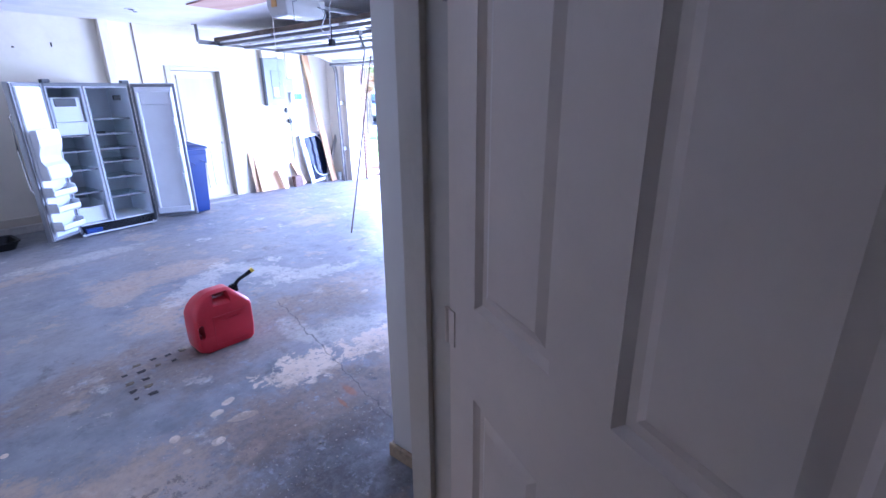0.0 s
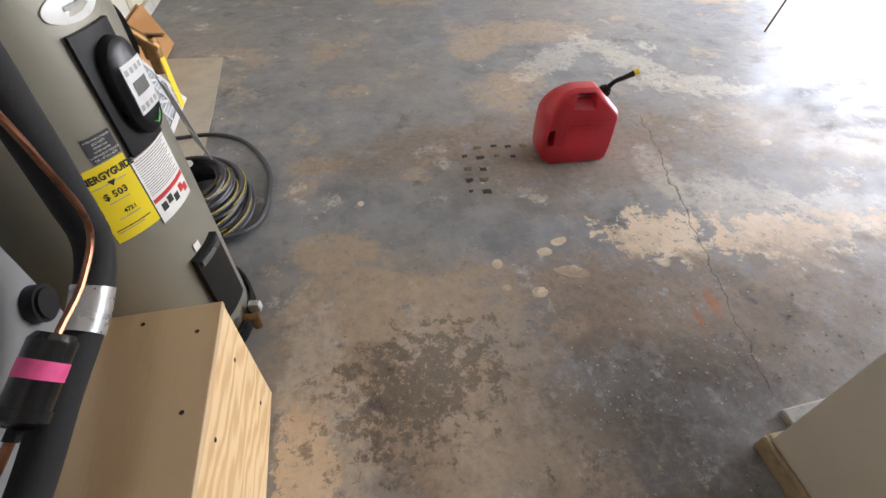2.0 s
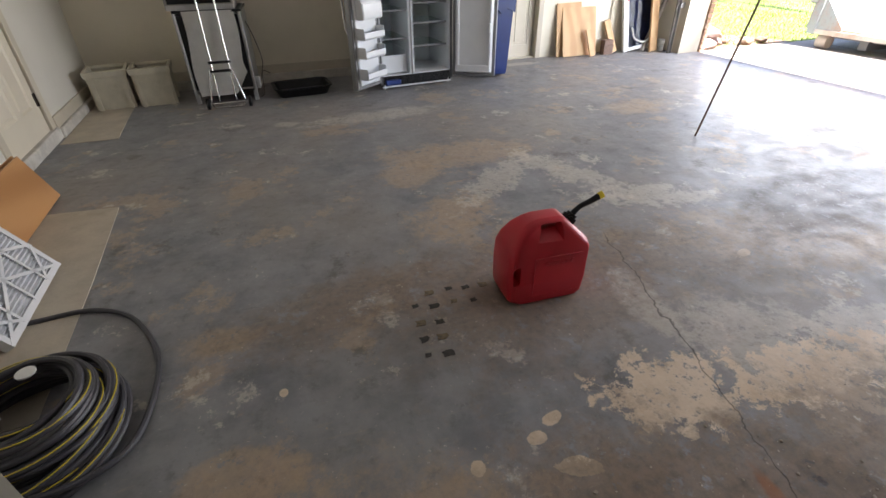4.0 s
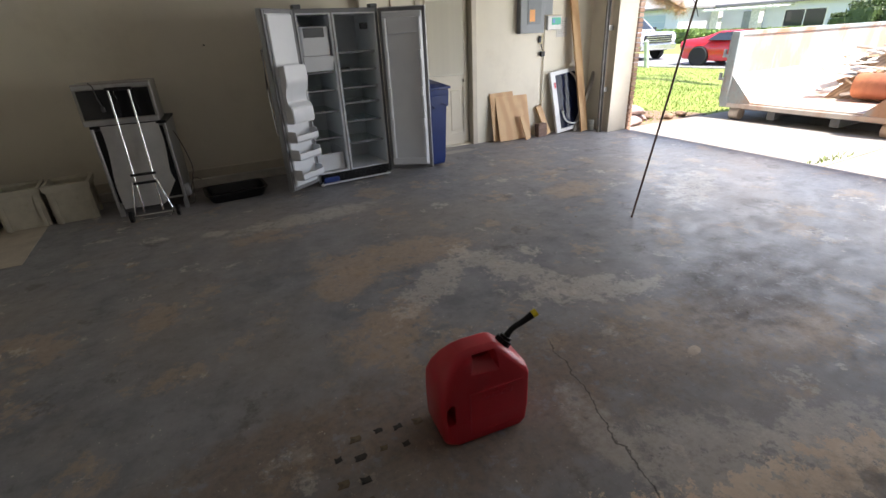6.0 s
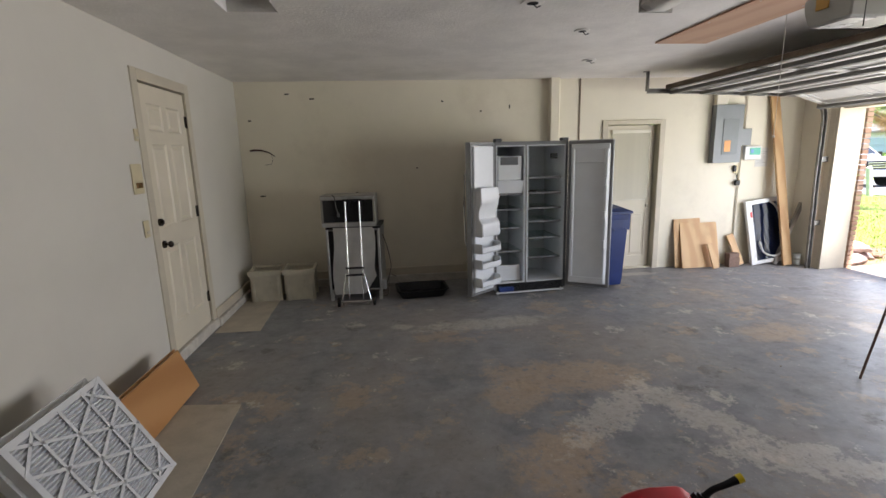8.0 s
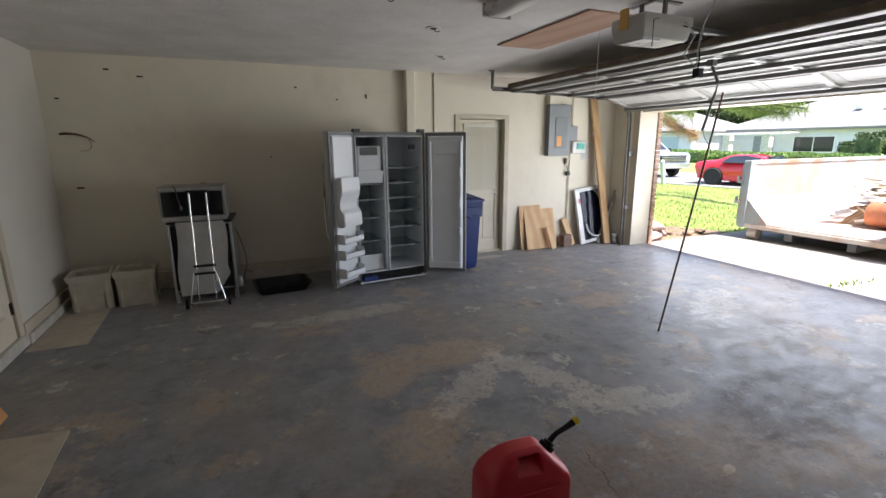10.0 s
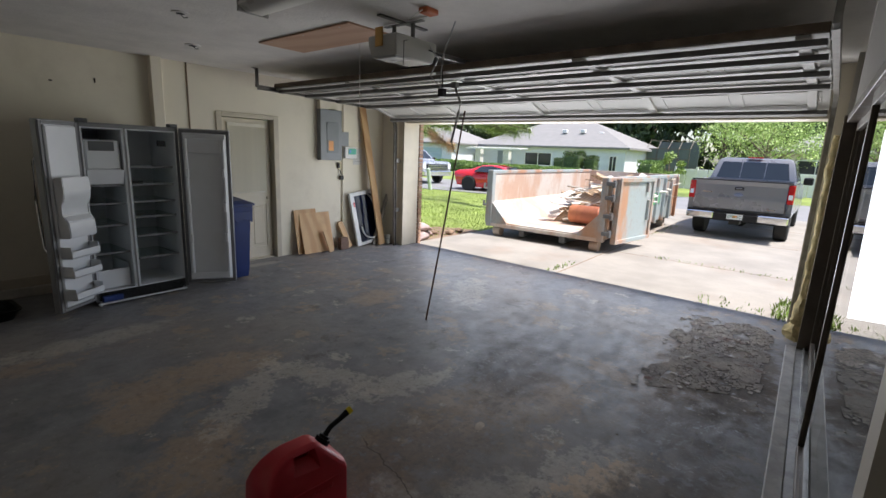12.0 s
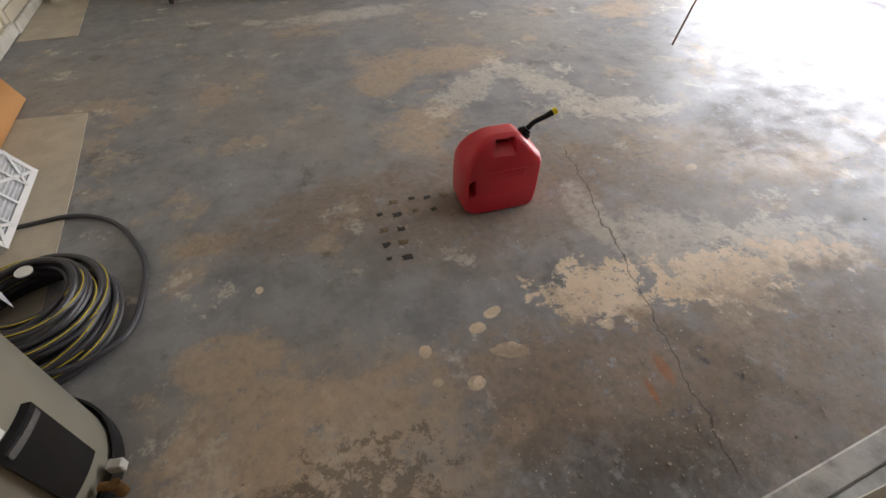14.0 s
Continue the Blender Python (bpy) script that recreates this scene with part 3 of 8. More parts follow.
part("track", b, paint("dirty_aluminium_track", (0.38, 0.37, 0.35), 0.45, metal=0.6, vary=0.3, scale=8, dirt=(0.06, 0.05, 0.04), dirt_amount=0.8), slider, "dirty aluminium floor track")
b = Build()
b.box(2.93, 7.10, 0.66, 0.742, 0.0, 0.03, 0.006)
part("threshold", b, paint("worn_pale_threshold", (0.40, 0.38, 0.35), 0.7, vary=0.25, scale=7, grain=50, relief=0.4, dirt=(0.13, 0.11, 0.09), dirt_amount=0.85), slider, "worn pale threshold strip")
b = Build()
b.box(7.06, 7.12, 0.467, 0.66, 0, 2.10, 0.003)
b.box(2.915, 2.965, 0.467, 0.59, 0, 2.10, 0.003)
b.box(2.965, 7.06, 0.467, 0.64, 2.04, 2.10, 0.003)
part("frame", b, M_bronze, slider, "brown metal door frame")
for x0, x1, y in ((2.97, 5.02, 0.603), (4.97, 7.05, 0.553)):
    b = Build()
    for a in ((x0, x0 + 0.05, 0.045, 2.04), (x1 - 0.05, x1, 0.045, 2.04), (x0 + 0.05, x1 - 0.05, 0.045, 0.12), (x0 + 0.05, x1 - 0.05, 1.97, 2.04)):
        b.box(a[0], a[1], y - 0.018, y + 0.018, a[2], a[3], 0.002)
    sash = part("sash", b, M_bronze, slider, "brown sliding sash")
    b = Build()
    b.box(x0 + 0.05, x1 - 0.05, y - 0.003, y + 0.003, 0.12, 1.97)
    part("pane", b, M_glass, sash, "clear glass pane")
b = Build()
b.box(2.915, 2.965, 0.596, 0.612, 0.08, 2.14, 0.003)
b.box(7.12, 7.17, 0.596, 0.612, 0.02, 2.14, 0.003)
part("casing", b, M_trim, slider, "beige casing board")

# yellow insulation bulging from the open end of the wall
b = Build()
rng = random.Random(5)
rings = []
for i in range(52):
    z = 0.06 + i * 0.037
    u = i / 51
    w = 0.035 + 0.060 * max(0.0, 1 - u / 0.30) + 0.014 * noise.noise(Vector((i * 0.35, 1.0, 0)))
    cy = 0.725 + 0.02 * noise.noise(Vector((i * 0.22, 5.0, 0)))
    rings.append([(7.24 + (0.03 + w * 0.7) * math.cos(k * math.tau / 16) * rng.uniform(0.75, 1.2), cy + w * math.sin(k * math.tau / 16) * rng.uniform(0.7, 1.25), z + rng.uniform(-0.008, 0.008)) for k in range(16)])
b.loft(rings)
M_insul = paint("yellow_glass_wool", (0.74, 0.60, 0.30), 0.95, vary=0.3, scale=14, grain=70, relief=1.0)
tagged(part("insulation", b, M_insul, smooth=True), "torn yellow glass-wool insulation hanging from the wall end", "insulation")

# inside jambs of the opening, stop moulding, and brick pier return outside
b = Build()
b.box(XO - 0.02, 8.0, OY1 - 0.04, OY1 - 0.002, 0, OZ + 0.11, 0.003)
b.box(XO - 0.02, 8.0, OY0 + 0.002, OY0 + 0.04, 0, OZ + 0.11, 0.003)
b.box(XO + 0.02, 8.0, OY0 + 0.04, OY1 - 0.04, OZ, OZ + 0.115, 0.003)
b.box(XO - 0.02, XO, OY1 - 0.002, OY1 + 0.09, 0, 2.3, 0.003)
setting("trim", b, M_trim, "painted wooden jambs round the garage opening", "trim")

b = Build()
b.box(7.972, 8.035, OY1 + 0.003, 9.5, -0.03, 3.2)
b.box(7.972, 8.035, -2.0, OY0 - 0.003, -0.03, 3.2)
b.box(7.972, 8.035, OY0 - 0.003, OY1 + 0.003, OZ + 0.25, 3.2)
facade = setting("wall_outside", b, M_curb, "mortar bed of the brick front wall", "wall")
M_brick = Nodes("tan_brick")
oi = M_brick.t.nodes.new("ShaderNodeObjectInfo")
bc = M_brick.mix(oi.outputs["Random"], (0.40, 0.24, 0.16), (0.52, 0.36, 0.26))
bc = M_brick.mix(M_brick.ramp(M_brick.noise(30, 5, 0.7), 0.45, 0.7, 0, 0.5), bc, (0.30, 0.17, 0.11))
M_brick.link(bc, M_brick.bsdf.inputs["Base Color"])
M_brick.bsdf.inputs["Roughness"].default_value = 0.9
M_brick.bump(M_brick.noise(60, 4, 0.7), 0.5, 0.004)
M_brick = M_brick.mat

# eave over the driveway
b = Build()
b.box(7.66, 8.29, -3.4, 10.0, 2.62, 2.76, 0.01)
b.box(8.29, 8.32, -3.4, 10.0, 2.56, 2.82, 0.005)
setting("eave", b, M_trim, "painted eave and fascia over the garage opening", "eave")
# roof body is unseen, added to shut out sun and sky above the ceiling
b = Build()
b.prism([(8.36, 2.80), (8.36, 2.86), (0.0, 5.3), (-8.0, 2.86), (-8.0, 2.80)], -9.0, 10.0, "y")
setting("roof", b, paint("unseen_roof_grey", (0.18, 0.17, 0.16), 0.9, vary=0.2, scale=3, grain=30, relief=0.5), "unseen grey house roof added above the ceiling", "roof")
# closed box above the cut, its shade put in by the near-black colour
b = Build()
b.box(0.80, 1.24, 3.85, 4.26, H + 0.30, H + 0.34)
b.box(0.80, 0.84, 3.85, 4.26, H + 0.12, H + 0.30)
b.box(1.20, 1.24, 3.85, 4.26, H + 0.12, H + 0.30)
b.box(0.84, 1.20, 3.85, 3.89, H + 0.12, H + 0.30)
b.box(0.84, 1.20, 4.22, 4.26, H + 0.12, H + 0.30)
setting("ceiling_hole", b, M_dark, "dark open duct hole in the ceiling", "hole")

# ---- overhead garage door, rolled up ----
M_track = paint("dull_galvanised_track", (0.26, 0.25, 0.235), 0.5, metal=0.7, vary=0.3, scale=9, dirt=(0.12, 0.09, 0.06), dirt_amount=0.6)
gdoor = tagged(thing("garage_door", "raised white sectional garage door with grey steel struts", "garage door"), "", "")
ZD = 2.36
sections = [((5.30, ZD + 0.035), (5.83, ZD + 0.02)), ((5.835, ZD + 0.02), (6.365, ZD)), ((6.37, ZD), (6.90, ZD - 0.02)), ((6.905, ZD - 0.025), (7.40, ZD - 0.185))]
for si, ((x0, z0), (x1, z1)) in enumerate(sections):
    a = math.atan2(z1 - z0, x1 - x0)
    m = Matrix.Translation((x0, 0, z0)) @ Matrix.Rotation(-a, 4, "Y")
    L = math.hypot(x1 - x0, z1 - z0)
    b = Build()
    b.box(0, L, 0.83, 6.49, 0.0, 0.045, 0.003)
    sec = part("door_section", b, M_gdoor, gdoor, "white steel door section", m=m)
    # embossed panels seen from inside
    b = Build()
    n_p = 8
    for i in range(n_p):
        y0 = 0.89 + i * (5.54 / n_p)
        y1 = y0 + 5.54 / n_p - 0.10
        for u0, u1, v0, v1 in ((0.12, L - 0.12, y0, y0 + 0.012), (0.12, L - 0.12, y1 - 0.012, y1), (0.12, 0.132, y0 + 0.012, y1 - 0.012), (L - 0.132, L - 0.12, y0 + 0.012, y1 - 0.012)):
            b.box(u0, u1, v0, v1, -0.006, 0.0)
    part("panel_relief", b, M_gdoor, sec)
    for i in range(5):
        y = 0.95 + i * 1.365
        b = Build()
        b.box(0.0, L, y - 0.035, y + 0.035, -0.022, -0.001, 0.003)
        part("stile", b, M_gdoor, sec, "white steel stile")
        b = Build()
        b.box(L - 0.05, L + 0.03, y - 0.04, y + 0.04, -0.03, -0.022, 0.002)
        b.cyl((L, y - 0.05, -0.036), (L, y + 0.05, -0.036), 0.010, 10)
        part("hinge", b, M_steel, sec, "galvanised hinge")
    for u in ((0.02, 0.09), (L - 0.11, L - 0.04)) if si in (0,) else (((L - 0.11, L - 0.04),) if si < 3 else ((L - 0.06, L),)):
        b = Build()
        b.box(u[0], u[1], 0.835, 6.485, -0.060, -0.054)
        b.box(u[0], u[0] + 0.006, 0.835, 6.485, -0.054, -0.023)
        b.box(u[1] - 0.006, u[1], 0.835, 6.485, -0.054, -0.023)
        part("strut", b, M_strut, sec, "grey steel strut")
    for y in (0.81, 6.50):
        b = Build()
        b.cyl((0.03, y - 0.02, -0.01), (0.03, y + 0.02, -0.01), 0.022, 14)
        part("roller", b, M_steel, sec)
for y in (0.795, 6.525):
    b = Build()
    s = 1 if y > 3 else -1
    prof = [(5.05, ZD + 0.02), (5.6, ZD + 0.01), (7.18, ZD - 0.05)] + [(7.18 + 0.32 * math.sin(k * math.pi / 12), ZD - 0.05 - 0.32 + 0.32 * math.cos(k * math.pi / 12)) for k in range(1, 7)] + [(7.50, 1.2), (7.53, 0.0)]
    for (x0, z0), (x1, z1) in zip(prof, prof[1:]):
        d = Vector((x1 - x0, 0, z1 - z0))
        mm = Matrix.Translation((x0, y, z0)) @ Matrix.Rotation(-math.atan2(d.z, d.x), 4, "Y")
        b.box(0, d.length + 0.006, 0.012 * s, 0.016 * s, -0.028, 0.028, m=mm)
        b.box(0, d.length + 0.006, -0.020 * s, 0.012 * s, -0.028, -0.024, m=mm)
        b.box(0, d.length + 0.006, -0.020 * s, 0.012 * s, 0.024, 0.028, m=mm)
    part("track", b, M_track, gdoor, "galvanised door track")
    b = Build()
    b.box(5.03, 5.06, y - 0.015, y + 0.02, ZD + 0.02, H, 0.002)
    b.box(4.99, 5.06, y - 0.015, y + 0.02, H - 0.01, H - 0.002, 0.001)
    b.box(7.53, XO, y - 0.004, y + 0.004, 1.45, 1.52)
    b.box(7.53, XO, y - 0.004, y + 0.004, 0.60, 0.67)
    part("bracket", b, M_track, gdoor, "galvanised track hanger")
b = Build()
b.box(5.26, 5.31, 0.83, 6.49, ZD + 0.035, ZD + 0.085, 0.004)
part("top_beam", b, paint("dirty_wood_beam", (0.16, 0.12, 0.085), 0.85, vary=0.3, scale=7, grain=50, relief=0.5), gdoor, "dirty wooden beam")
# bent operator arm hanging from the top section
b = Build()
b.tube([(5.60, 3.72, 2.31), (5.60, 3.70, 2.26), (5.60, 3.64, 2.15), (5.60, 3.66, 2.05), (5.60, 3.74, 1.76)], 0.012, 6)
b.box(5.57, 5.63, 3.69, 3.75, 2.29, 2.345, 0.004)
part("operator_arm", b, M_strut, gdoor, "bent grey operator arm")
b = Build()
b.tube([(5.60, 3.74, 1.78), (5.60, 3.71, 1.70), (5.62, 3.665, 1.62), (5.60, 3.62, 1.55)], 0.003, 5)
part("release_cord", b, M_black, gdoor, "dark release cord")
b = Build()
b.box(XO - 0.012, XO + 0.018, OY0 + 0.05, OY1 - 0.05, OZ + 0.05, OZ + 0.17, 0.004)
setting("header_board", b, M_wall, "cream header board over the opening", "board")
tagged(gdoor, kind="")

# ---- garage-door opener and ceiling fittings ----
opener = thing("garage_door_opener", "grey ceiling garage-door opener with orange tag", "door opener", pose(4.51, 3.36, 2.33))
M_opener = paint("grey_metal_case", (0.46, 0.45, 0.41), 0.4, vary=0.05)
b = Build()
b.loft([[(-0.20, -0.13, 0), (0.20, -0.13, 0), (0.20, 0.13, 0), (-0.20, 0.13, 0)], [(-0.22, -0.15, 0.09), (0.22, -0.15, 0.09), (0.22, 0.15, 0.09), (-0.22, 0.15, 0.09)], [(-0.22, -0.15, 0.15), (0.22, -0.15, 0.15), (0.22, 0.15, 0.15), (-0.22, 0.15, 0.15)]])
bmesh.ops.bevel(b.bm, geom=b.bm.edges[:], offset=0.008, segments=1, affect="EDGES")
part("case", b, M_opener, opener, "grey metal case")
b = Build()
b.box(-0.18, -0.02, -0.11, 0.11, -0.006, 0.0, 0.003)
part("lamp_cover", b, paint("white_diffuser", (0.8, 0.8, 0.78), 0.3), opener, "white lamp cover")
b = Build()
for y in (-0.10, 0.10):
    b.box(-0.01, 0.01, y - 0.012, y + 0.012, 0.15, 0.27)
b.box(-0.25, 0.25, -0.02, 0.02, 0.268, 0.288)
b.box(-0.02, 0.02, -0.20, 0.20, 0.262, 0.268)
part("hanger", b, M_strut, opener, "dark steel hanger")
b = Build()
b.box(0.22, 3.08, -0.025, 0.025, 0.10, 0.135, 0.003)
part("rail", b, M_strut, opener, "dark steel drive rail")
b = Build()
b.box(-0.232, -0.222, -0.02, 0.06, 0.07, 0.20, 0.003)
part("tape", b, paint("faded_orange_card", (0.62, 0.36, 0.10), 0.7), opener, "orange card strip")
b = Build()
b.tube([(0.14, -0.14, 0.13), (0.16, -0.22, 0.02), (0.12, -0.18, -0.10), (0.18, -0.24, -0.18), (0.20, -0.22, -0.06), (0.17, -0.27, 0.08), (0.13, -0.40, 0.262)], 0.006, 6)
part("cable", b, paint("grey_cable", (0.5, 0.5, 0.5), 0.5), opener, "looped grey cable")
b = Build()
b.tube([(0.10, -0.13, 0.10), (0.22, -0.20, 0.06), (0.20, -0.24, -0.12), (0.18, -0.25, -0.20)], 0.005, 6)
b.tube([(-0.02, -0.12, 0.14), (-0.16, -0.17, 0.1), (-0.15, -0.16, -0.06)], 0.003, 5)
b.box(0.155, 0.205, -0.28, -0.23, -0.25, -0.19, 0.004)
part("plug", b, M_black, opener, "black cord and hanging plug")
outlet = thing("ceiling_outlet", "orange ceiling outlet with white wires", "outlet", pose(4.36, 2.97, H - 0.001))
b = Build()
b.box(-0.06, 0.06, -0.04, 0.04, -0.035, 0.0, 0.005)
part("box", b, paint("orange_plastic", (0.60, 0.16, 0.05), 0.5), outlet)
b = Build()
M_wwire = paint("white_wire", (0.7, 0.7, 0.68), 0.5)
b.tube([(-0.06, 0, -0.02), (-0.11, 0.02, -0.06), (-0.13, 0.05, -0.09)], 0.004, 5)
part("wire", b, M_wwire, outlet)
b = Build()
b.tube([(0.03, 0.03, -0.03), (0.07, 0.08, -0.02), (0.05, 0.14, -0.015)], 0.004, 5)
part("wire", b, M_wwire, outlet)

light_fix = thing("fluorescent_fixture", "unlit white ceiling fluorescent fixture", "ceiling light", pose(3.585, 3.24, H - 0.002))
b = Build()
b.prism([(-0.09, 0.0), (-0.11, -0.05), (-0.06, -0.085), (0.06, -0.085), (0.11, -0.05), (0.09, 0.0)], -0.62, 0.62, "y")
part("diffuser", b, paint("milky_diffuser", (0.72, 0.71, 0.67), 0.3, vary=0.04), light_fix, "milky ribbed diffuser", smooth=True)
for y in (-0.632, 0.62):
    b = Build()
    b.box(-0.112, 0.112, y, y + 0.012, -0.09, 0.0, 0.003)
    part("end_cap", b, M_opener, light_fix)
hatch = thing("ceiling_hatch", "bare plywood attic hatch on the ceiling", "hatch", pose(4.505, 4.37, H - 0.001))
M_ply_pink = wood("reddish_plywood", (0.54, 0.34, 0.23), (0.48, 0.285, 0.185), 2.0, 1, rings=2.5, wild=6.0)
b = Build()
b.box(-0.24, 0.25, -0.66, 0.67, -0.014, 0.0, 0.002)
part("board", b, M_ply_pink, hatch)
for x, y in ((-0.2, -0.5), (-0.2, 0.5), (0.2, -0.4), (0.2, 0.45), (-0.2, 0.0)):
    b = Build()
    b.cyl((x, y, -0.016), (x, y, -0.014), 0.007, 8)
    part("screw", b, M_steel, hatch)
cord = thing("pull_cord", "thin white pull cord hanging from the ceiling", "cord", pose(4.77, 4.18, H))
b = Build()
b.tube([(0, 0, 0), (0.002, 0.001, -0.4), (0.0, 0.0, -0.86)], 0.003, 6)
b.ball((0, 0, -0.87), 0.012, 1)
part("string", b, paint("white_cord", (0.75, 0.74, 0.70), 0.7), cord)
for i, (x, y, r) in enumerate(((2.815, 3.97, 0.075), (3.425, 4.645, 0.06), (3.985, 5.81, 0.07))):
    hole = thing("ceiling_box", "round patched ceiling hole with loose wires", "ceiling box", pose(x, y, H - 0.001), "ceiling holes")
    b = Build()
    b.lathe([(r, 0.0), (r, -0.006), (r * 0.55, -0.008)], 18)
    part("plate", b, M_ceiling, hole)
    # flat dark disc stands in for the open hole's shade, joined to the wire
    b = Build()
    b.lathe([(r * 0.5, -0.0085), (r * 0.5, -0.0095)], 14)
    b.tube([(0, 0, -0.008), (0.03, 0.01, -0.03), (0.045, -0.02, -0.028)], 0.004, 5)
    part("wire", b, M_dark, hole)

# ---- wall fittings ----
panel = thing("breaker_panel", "grey steel electrical panel with orange sticker", "electrical panel", pose(6.466, YB, 1.465))
M_grey_box = paint("grey_enamel_steel", (0.20, 0.215, 0.225), 0.4, vary=0.06)
b = Build()
b.box(-0.204, 0.204, -0.10, 0.0, 0, 0.775, 0.004)
part("body", b, M_grey_box, panel)
b = Build()
b.box(-0.09, 0.14, -0.108, -0.1005, 0.115, 0.585, 0.003)
part("door", b, paint("darker_grey_enamel", (0.15, 0.165, 0.175), 0.4), panel, "grey panel door")
b = Build()
b.box(-0.06, 0.03, -0.111, -0.1085, 0.15, 0.30)
part("sticker", b, paint("orange_sticker", (0.75, 0.33, 0.09), 0.5), panel, "orange sticker")
b = Build()
b.box(-0.20, -0.04, -0.09, 0.0, 0.775, 1.145, 0.004)
part("wire_chase", b, M_wall, panel, "cream boxed-in chase")
sub = thing("disconnect_box", "small grey switch box on a conduit", "switch box", pose(6.765, YB, 1.695))
b = Build()
b.box(-0.075, 0.075, -0.06, 0.0, 0, 0.225, 0.004)
part("body", b, M_grey_box, sub)
b = Build()
b.cyl((0.0, -0.02, 0.22), (0.0, -0.02, 0.915), 0.010, 10)
b.cyl((-0.02, -0.02, -1.62), (-0.02, -0.02, 0.0), 0.010, 10)
part("conduit", b, M_wall, sub, "painted conduit pipe")
timer = thing("irrigation_timer", "white irrigation timer with green label", "timer", pose(6.885, YB, 1.492))
b = Build()
b.box(-0.13, 0.12, -0.07, -0.022, 0, 0.19, 0.010)
part("case", b, paint("white_plastic", (0.68, 0.68, 0.65), 0.35, vary=0.05), timer)
b = Build()
b.box(-0.06, 0.10, -0.074, -0.0705, 0.07, 0.165, 0.003)
part("label", b, paint("green_label", (0.06, 0.42, 0.30), 0.4), timer, "green and blue label")
b = Build()
b.box(-0.045, -0.005, -0.0765, -0.0745, 0.095, 0.145, 0.0)
part("dial", b, paint("blue_dial", (0.10, 0.25, 0.55), 0.4), timer)
sheet = thing("paper_notice", "faded paper notice taped to the wall", "notice", pose(7.075, YB, 1.395))
b = Build()
b.box(-0.10, 0.09, -0.004, -0.001, 0, 0.26)
part("sheet", b, paint("aged_paper", (0.66, 0.64, 0.60), 0.8, vary=0.05), sheet)
for i in range(7):
    b = Build()
    b.box(-0.075, 0.065 - 0.02 * (i % 3), -0.0055, -0.0045, 0.205 - i * 0.026, 0.211 - i * 0.026)
    part("text_line", b, paint("grey_print", (0.35, 0.34, 0.33), 0.8), sheet)
wallplug = thing("wall_outlet", "cream wall outlet with black plug", "outlet", pose(6.69, YB, 1.275))
b = Build()
b.box(-0.035, 0.035, -0.012, 0.0, 0.04, 0.155, 0.004)
part("plate", b, paint("almond_plate", (0.62, 0.52, 0.30), 0.4), wallplug)
b = Build()
b.box(-0.05, -0.005, -0.035, -0.012, 0.06, 0.145, 0.006)
b.tube([(0.0, -0.012, 0.04), (0.005, -0.03, -0.01), (0.02, -0.035, -0.05)], 0.006, 6)
b.box(-0.02, 0.055, -0.055, -0.01, -0.13, -0.06, 0.01)
part("plug", b, M_black, wallplug, "black power plug")
for x, y0, z, w, h, nm, lab in ((0, 4.515, 1.555, 0.14, 0.22, "intercom_panel", "yellowed intercom plate beside the door"), (0, 4.54, 1.18, 0.07, 0.13, "light_switch", "cream light switch beside the door"), (0, 4.59, 1.875, 0.05, 0.09, "door_chime", "small beige box beside the door")):
    s_ob = thing(nm, lab, "wall plate", pose(x, y0, z))
    b = Build()
    b.box(0.0, 0.012, -w / 2, w / 2, -h / 2, h / 2, 0.004)
    part("plate", b, paint("almond_" + nm, (0.58, 0.50, 0.32), 0.4, vary=0.1), s_ob)
    b = Build()
    b.box(0.012, 0.020, -w * 0.28, w * 0.28, -h * 0.30, -h * 0.12, 0.003)
    part("button", b, M_brass if nm == "intercom_panel" else M_trim, s_ob)
wire = thing("loose_wire", "dark wire hanging from a wall hole", "wire", pose(0.12, YB, 1.79))
b = Build()
b.tube([(0, 0.0, 0.0), (0.06, -0.03, 0.005), (0.15, -0.05, 0.0), (0.24, -0.04, -0.03), (0.30, -0.02, -0.08)], [0.012, 0.014, 0.012, 0.008, 0.004], 6)
b.tube([(0.26, -0.03, -0.05), (0.27, -0.02, -0.12), (0.24, -0.01, -0.17), (0.16, -0.005, -0.18)], 0.002, 5)
part("cable", b, paint("brown_cable", (0.07, 0.035, 0.025), 0.7), wire)
for i, (x, z, a, L) in enumerate(((0.62, 2.46, 0, 0.05), (0.92, 2.40, 0, 0.06), (1.42, 1.22, 10, 0.06), (0.22, 1.22, 0, 0.07), (2.55, 2.35, 20, 0.03), (3.05, 2.22, 0, 0.03), (3.43, 2.27, 90, 0.05), (0.15, 2.15, 0, 0.04), (1.05, 0.62, 30, 0.05), (2.2, 1.52, 0, 0.02))):
    nail = thing("wall_scar", "small dark hole and scrape in the wall paint", "wall damage", pose(x, YB, z, 0, a, 0), "wall scars")
    b = Build()
    b.box(-L / 2, L / 2, -0.006, 0.0, -0.008, 0.008, 0.003)
    part("scar", b, M_hinge, nail)


# ---- things by the doorway: plywood stand, air handler, water heater, hose ----
M_ply = wood("new_plywood", (0.66, 0.47, 0.27), (0.47, 0.29, 0.14), 2.0, 1, rings=5.0, wild=5.0)
M_ply_top = wood("stained_plywood", (0.60, 0.44, 0.265), (0.46, 0.31, 0.17), 2.2, 1, rings=3.0, wild=4.0)
M_ply_side = wood("knotty_plywood", (0.76, 0.56, 0.32), (0.62, 0.40, 0.19), 1.4, 1, rings=11.0, wild=9.0)
stand = thing("plywood_stand", "new plywood box stand under the air handler", "stand", pose(0, 0, 0))
SZ = 0.52
b = Build()
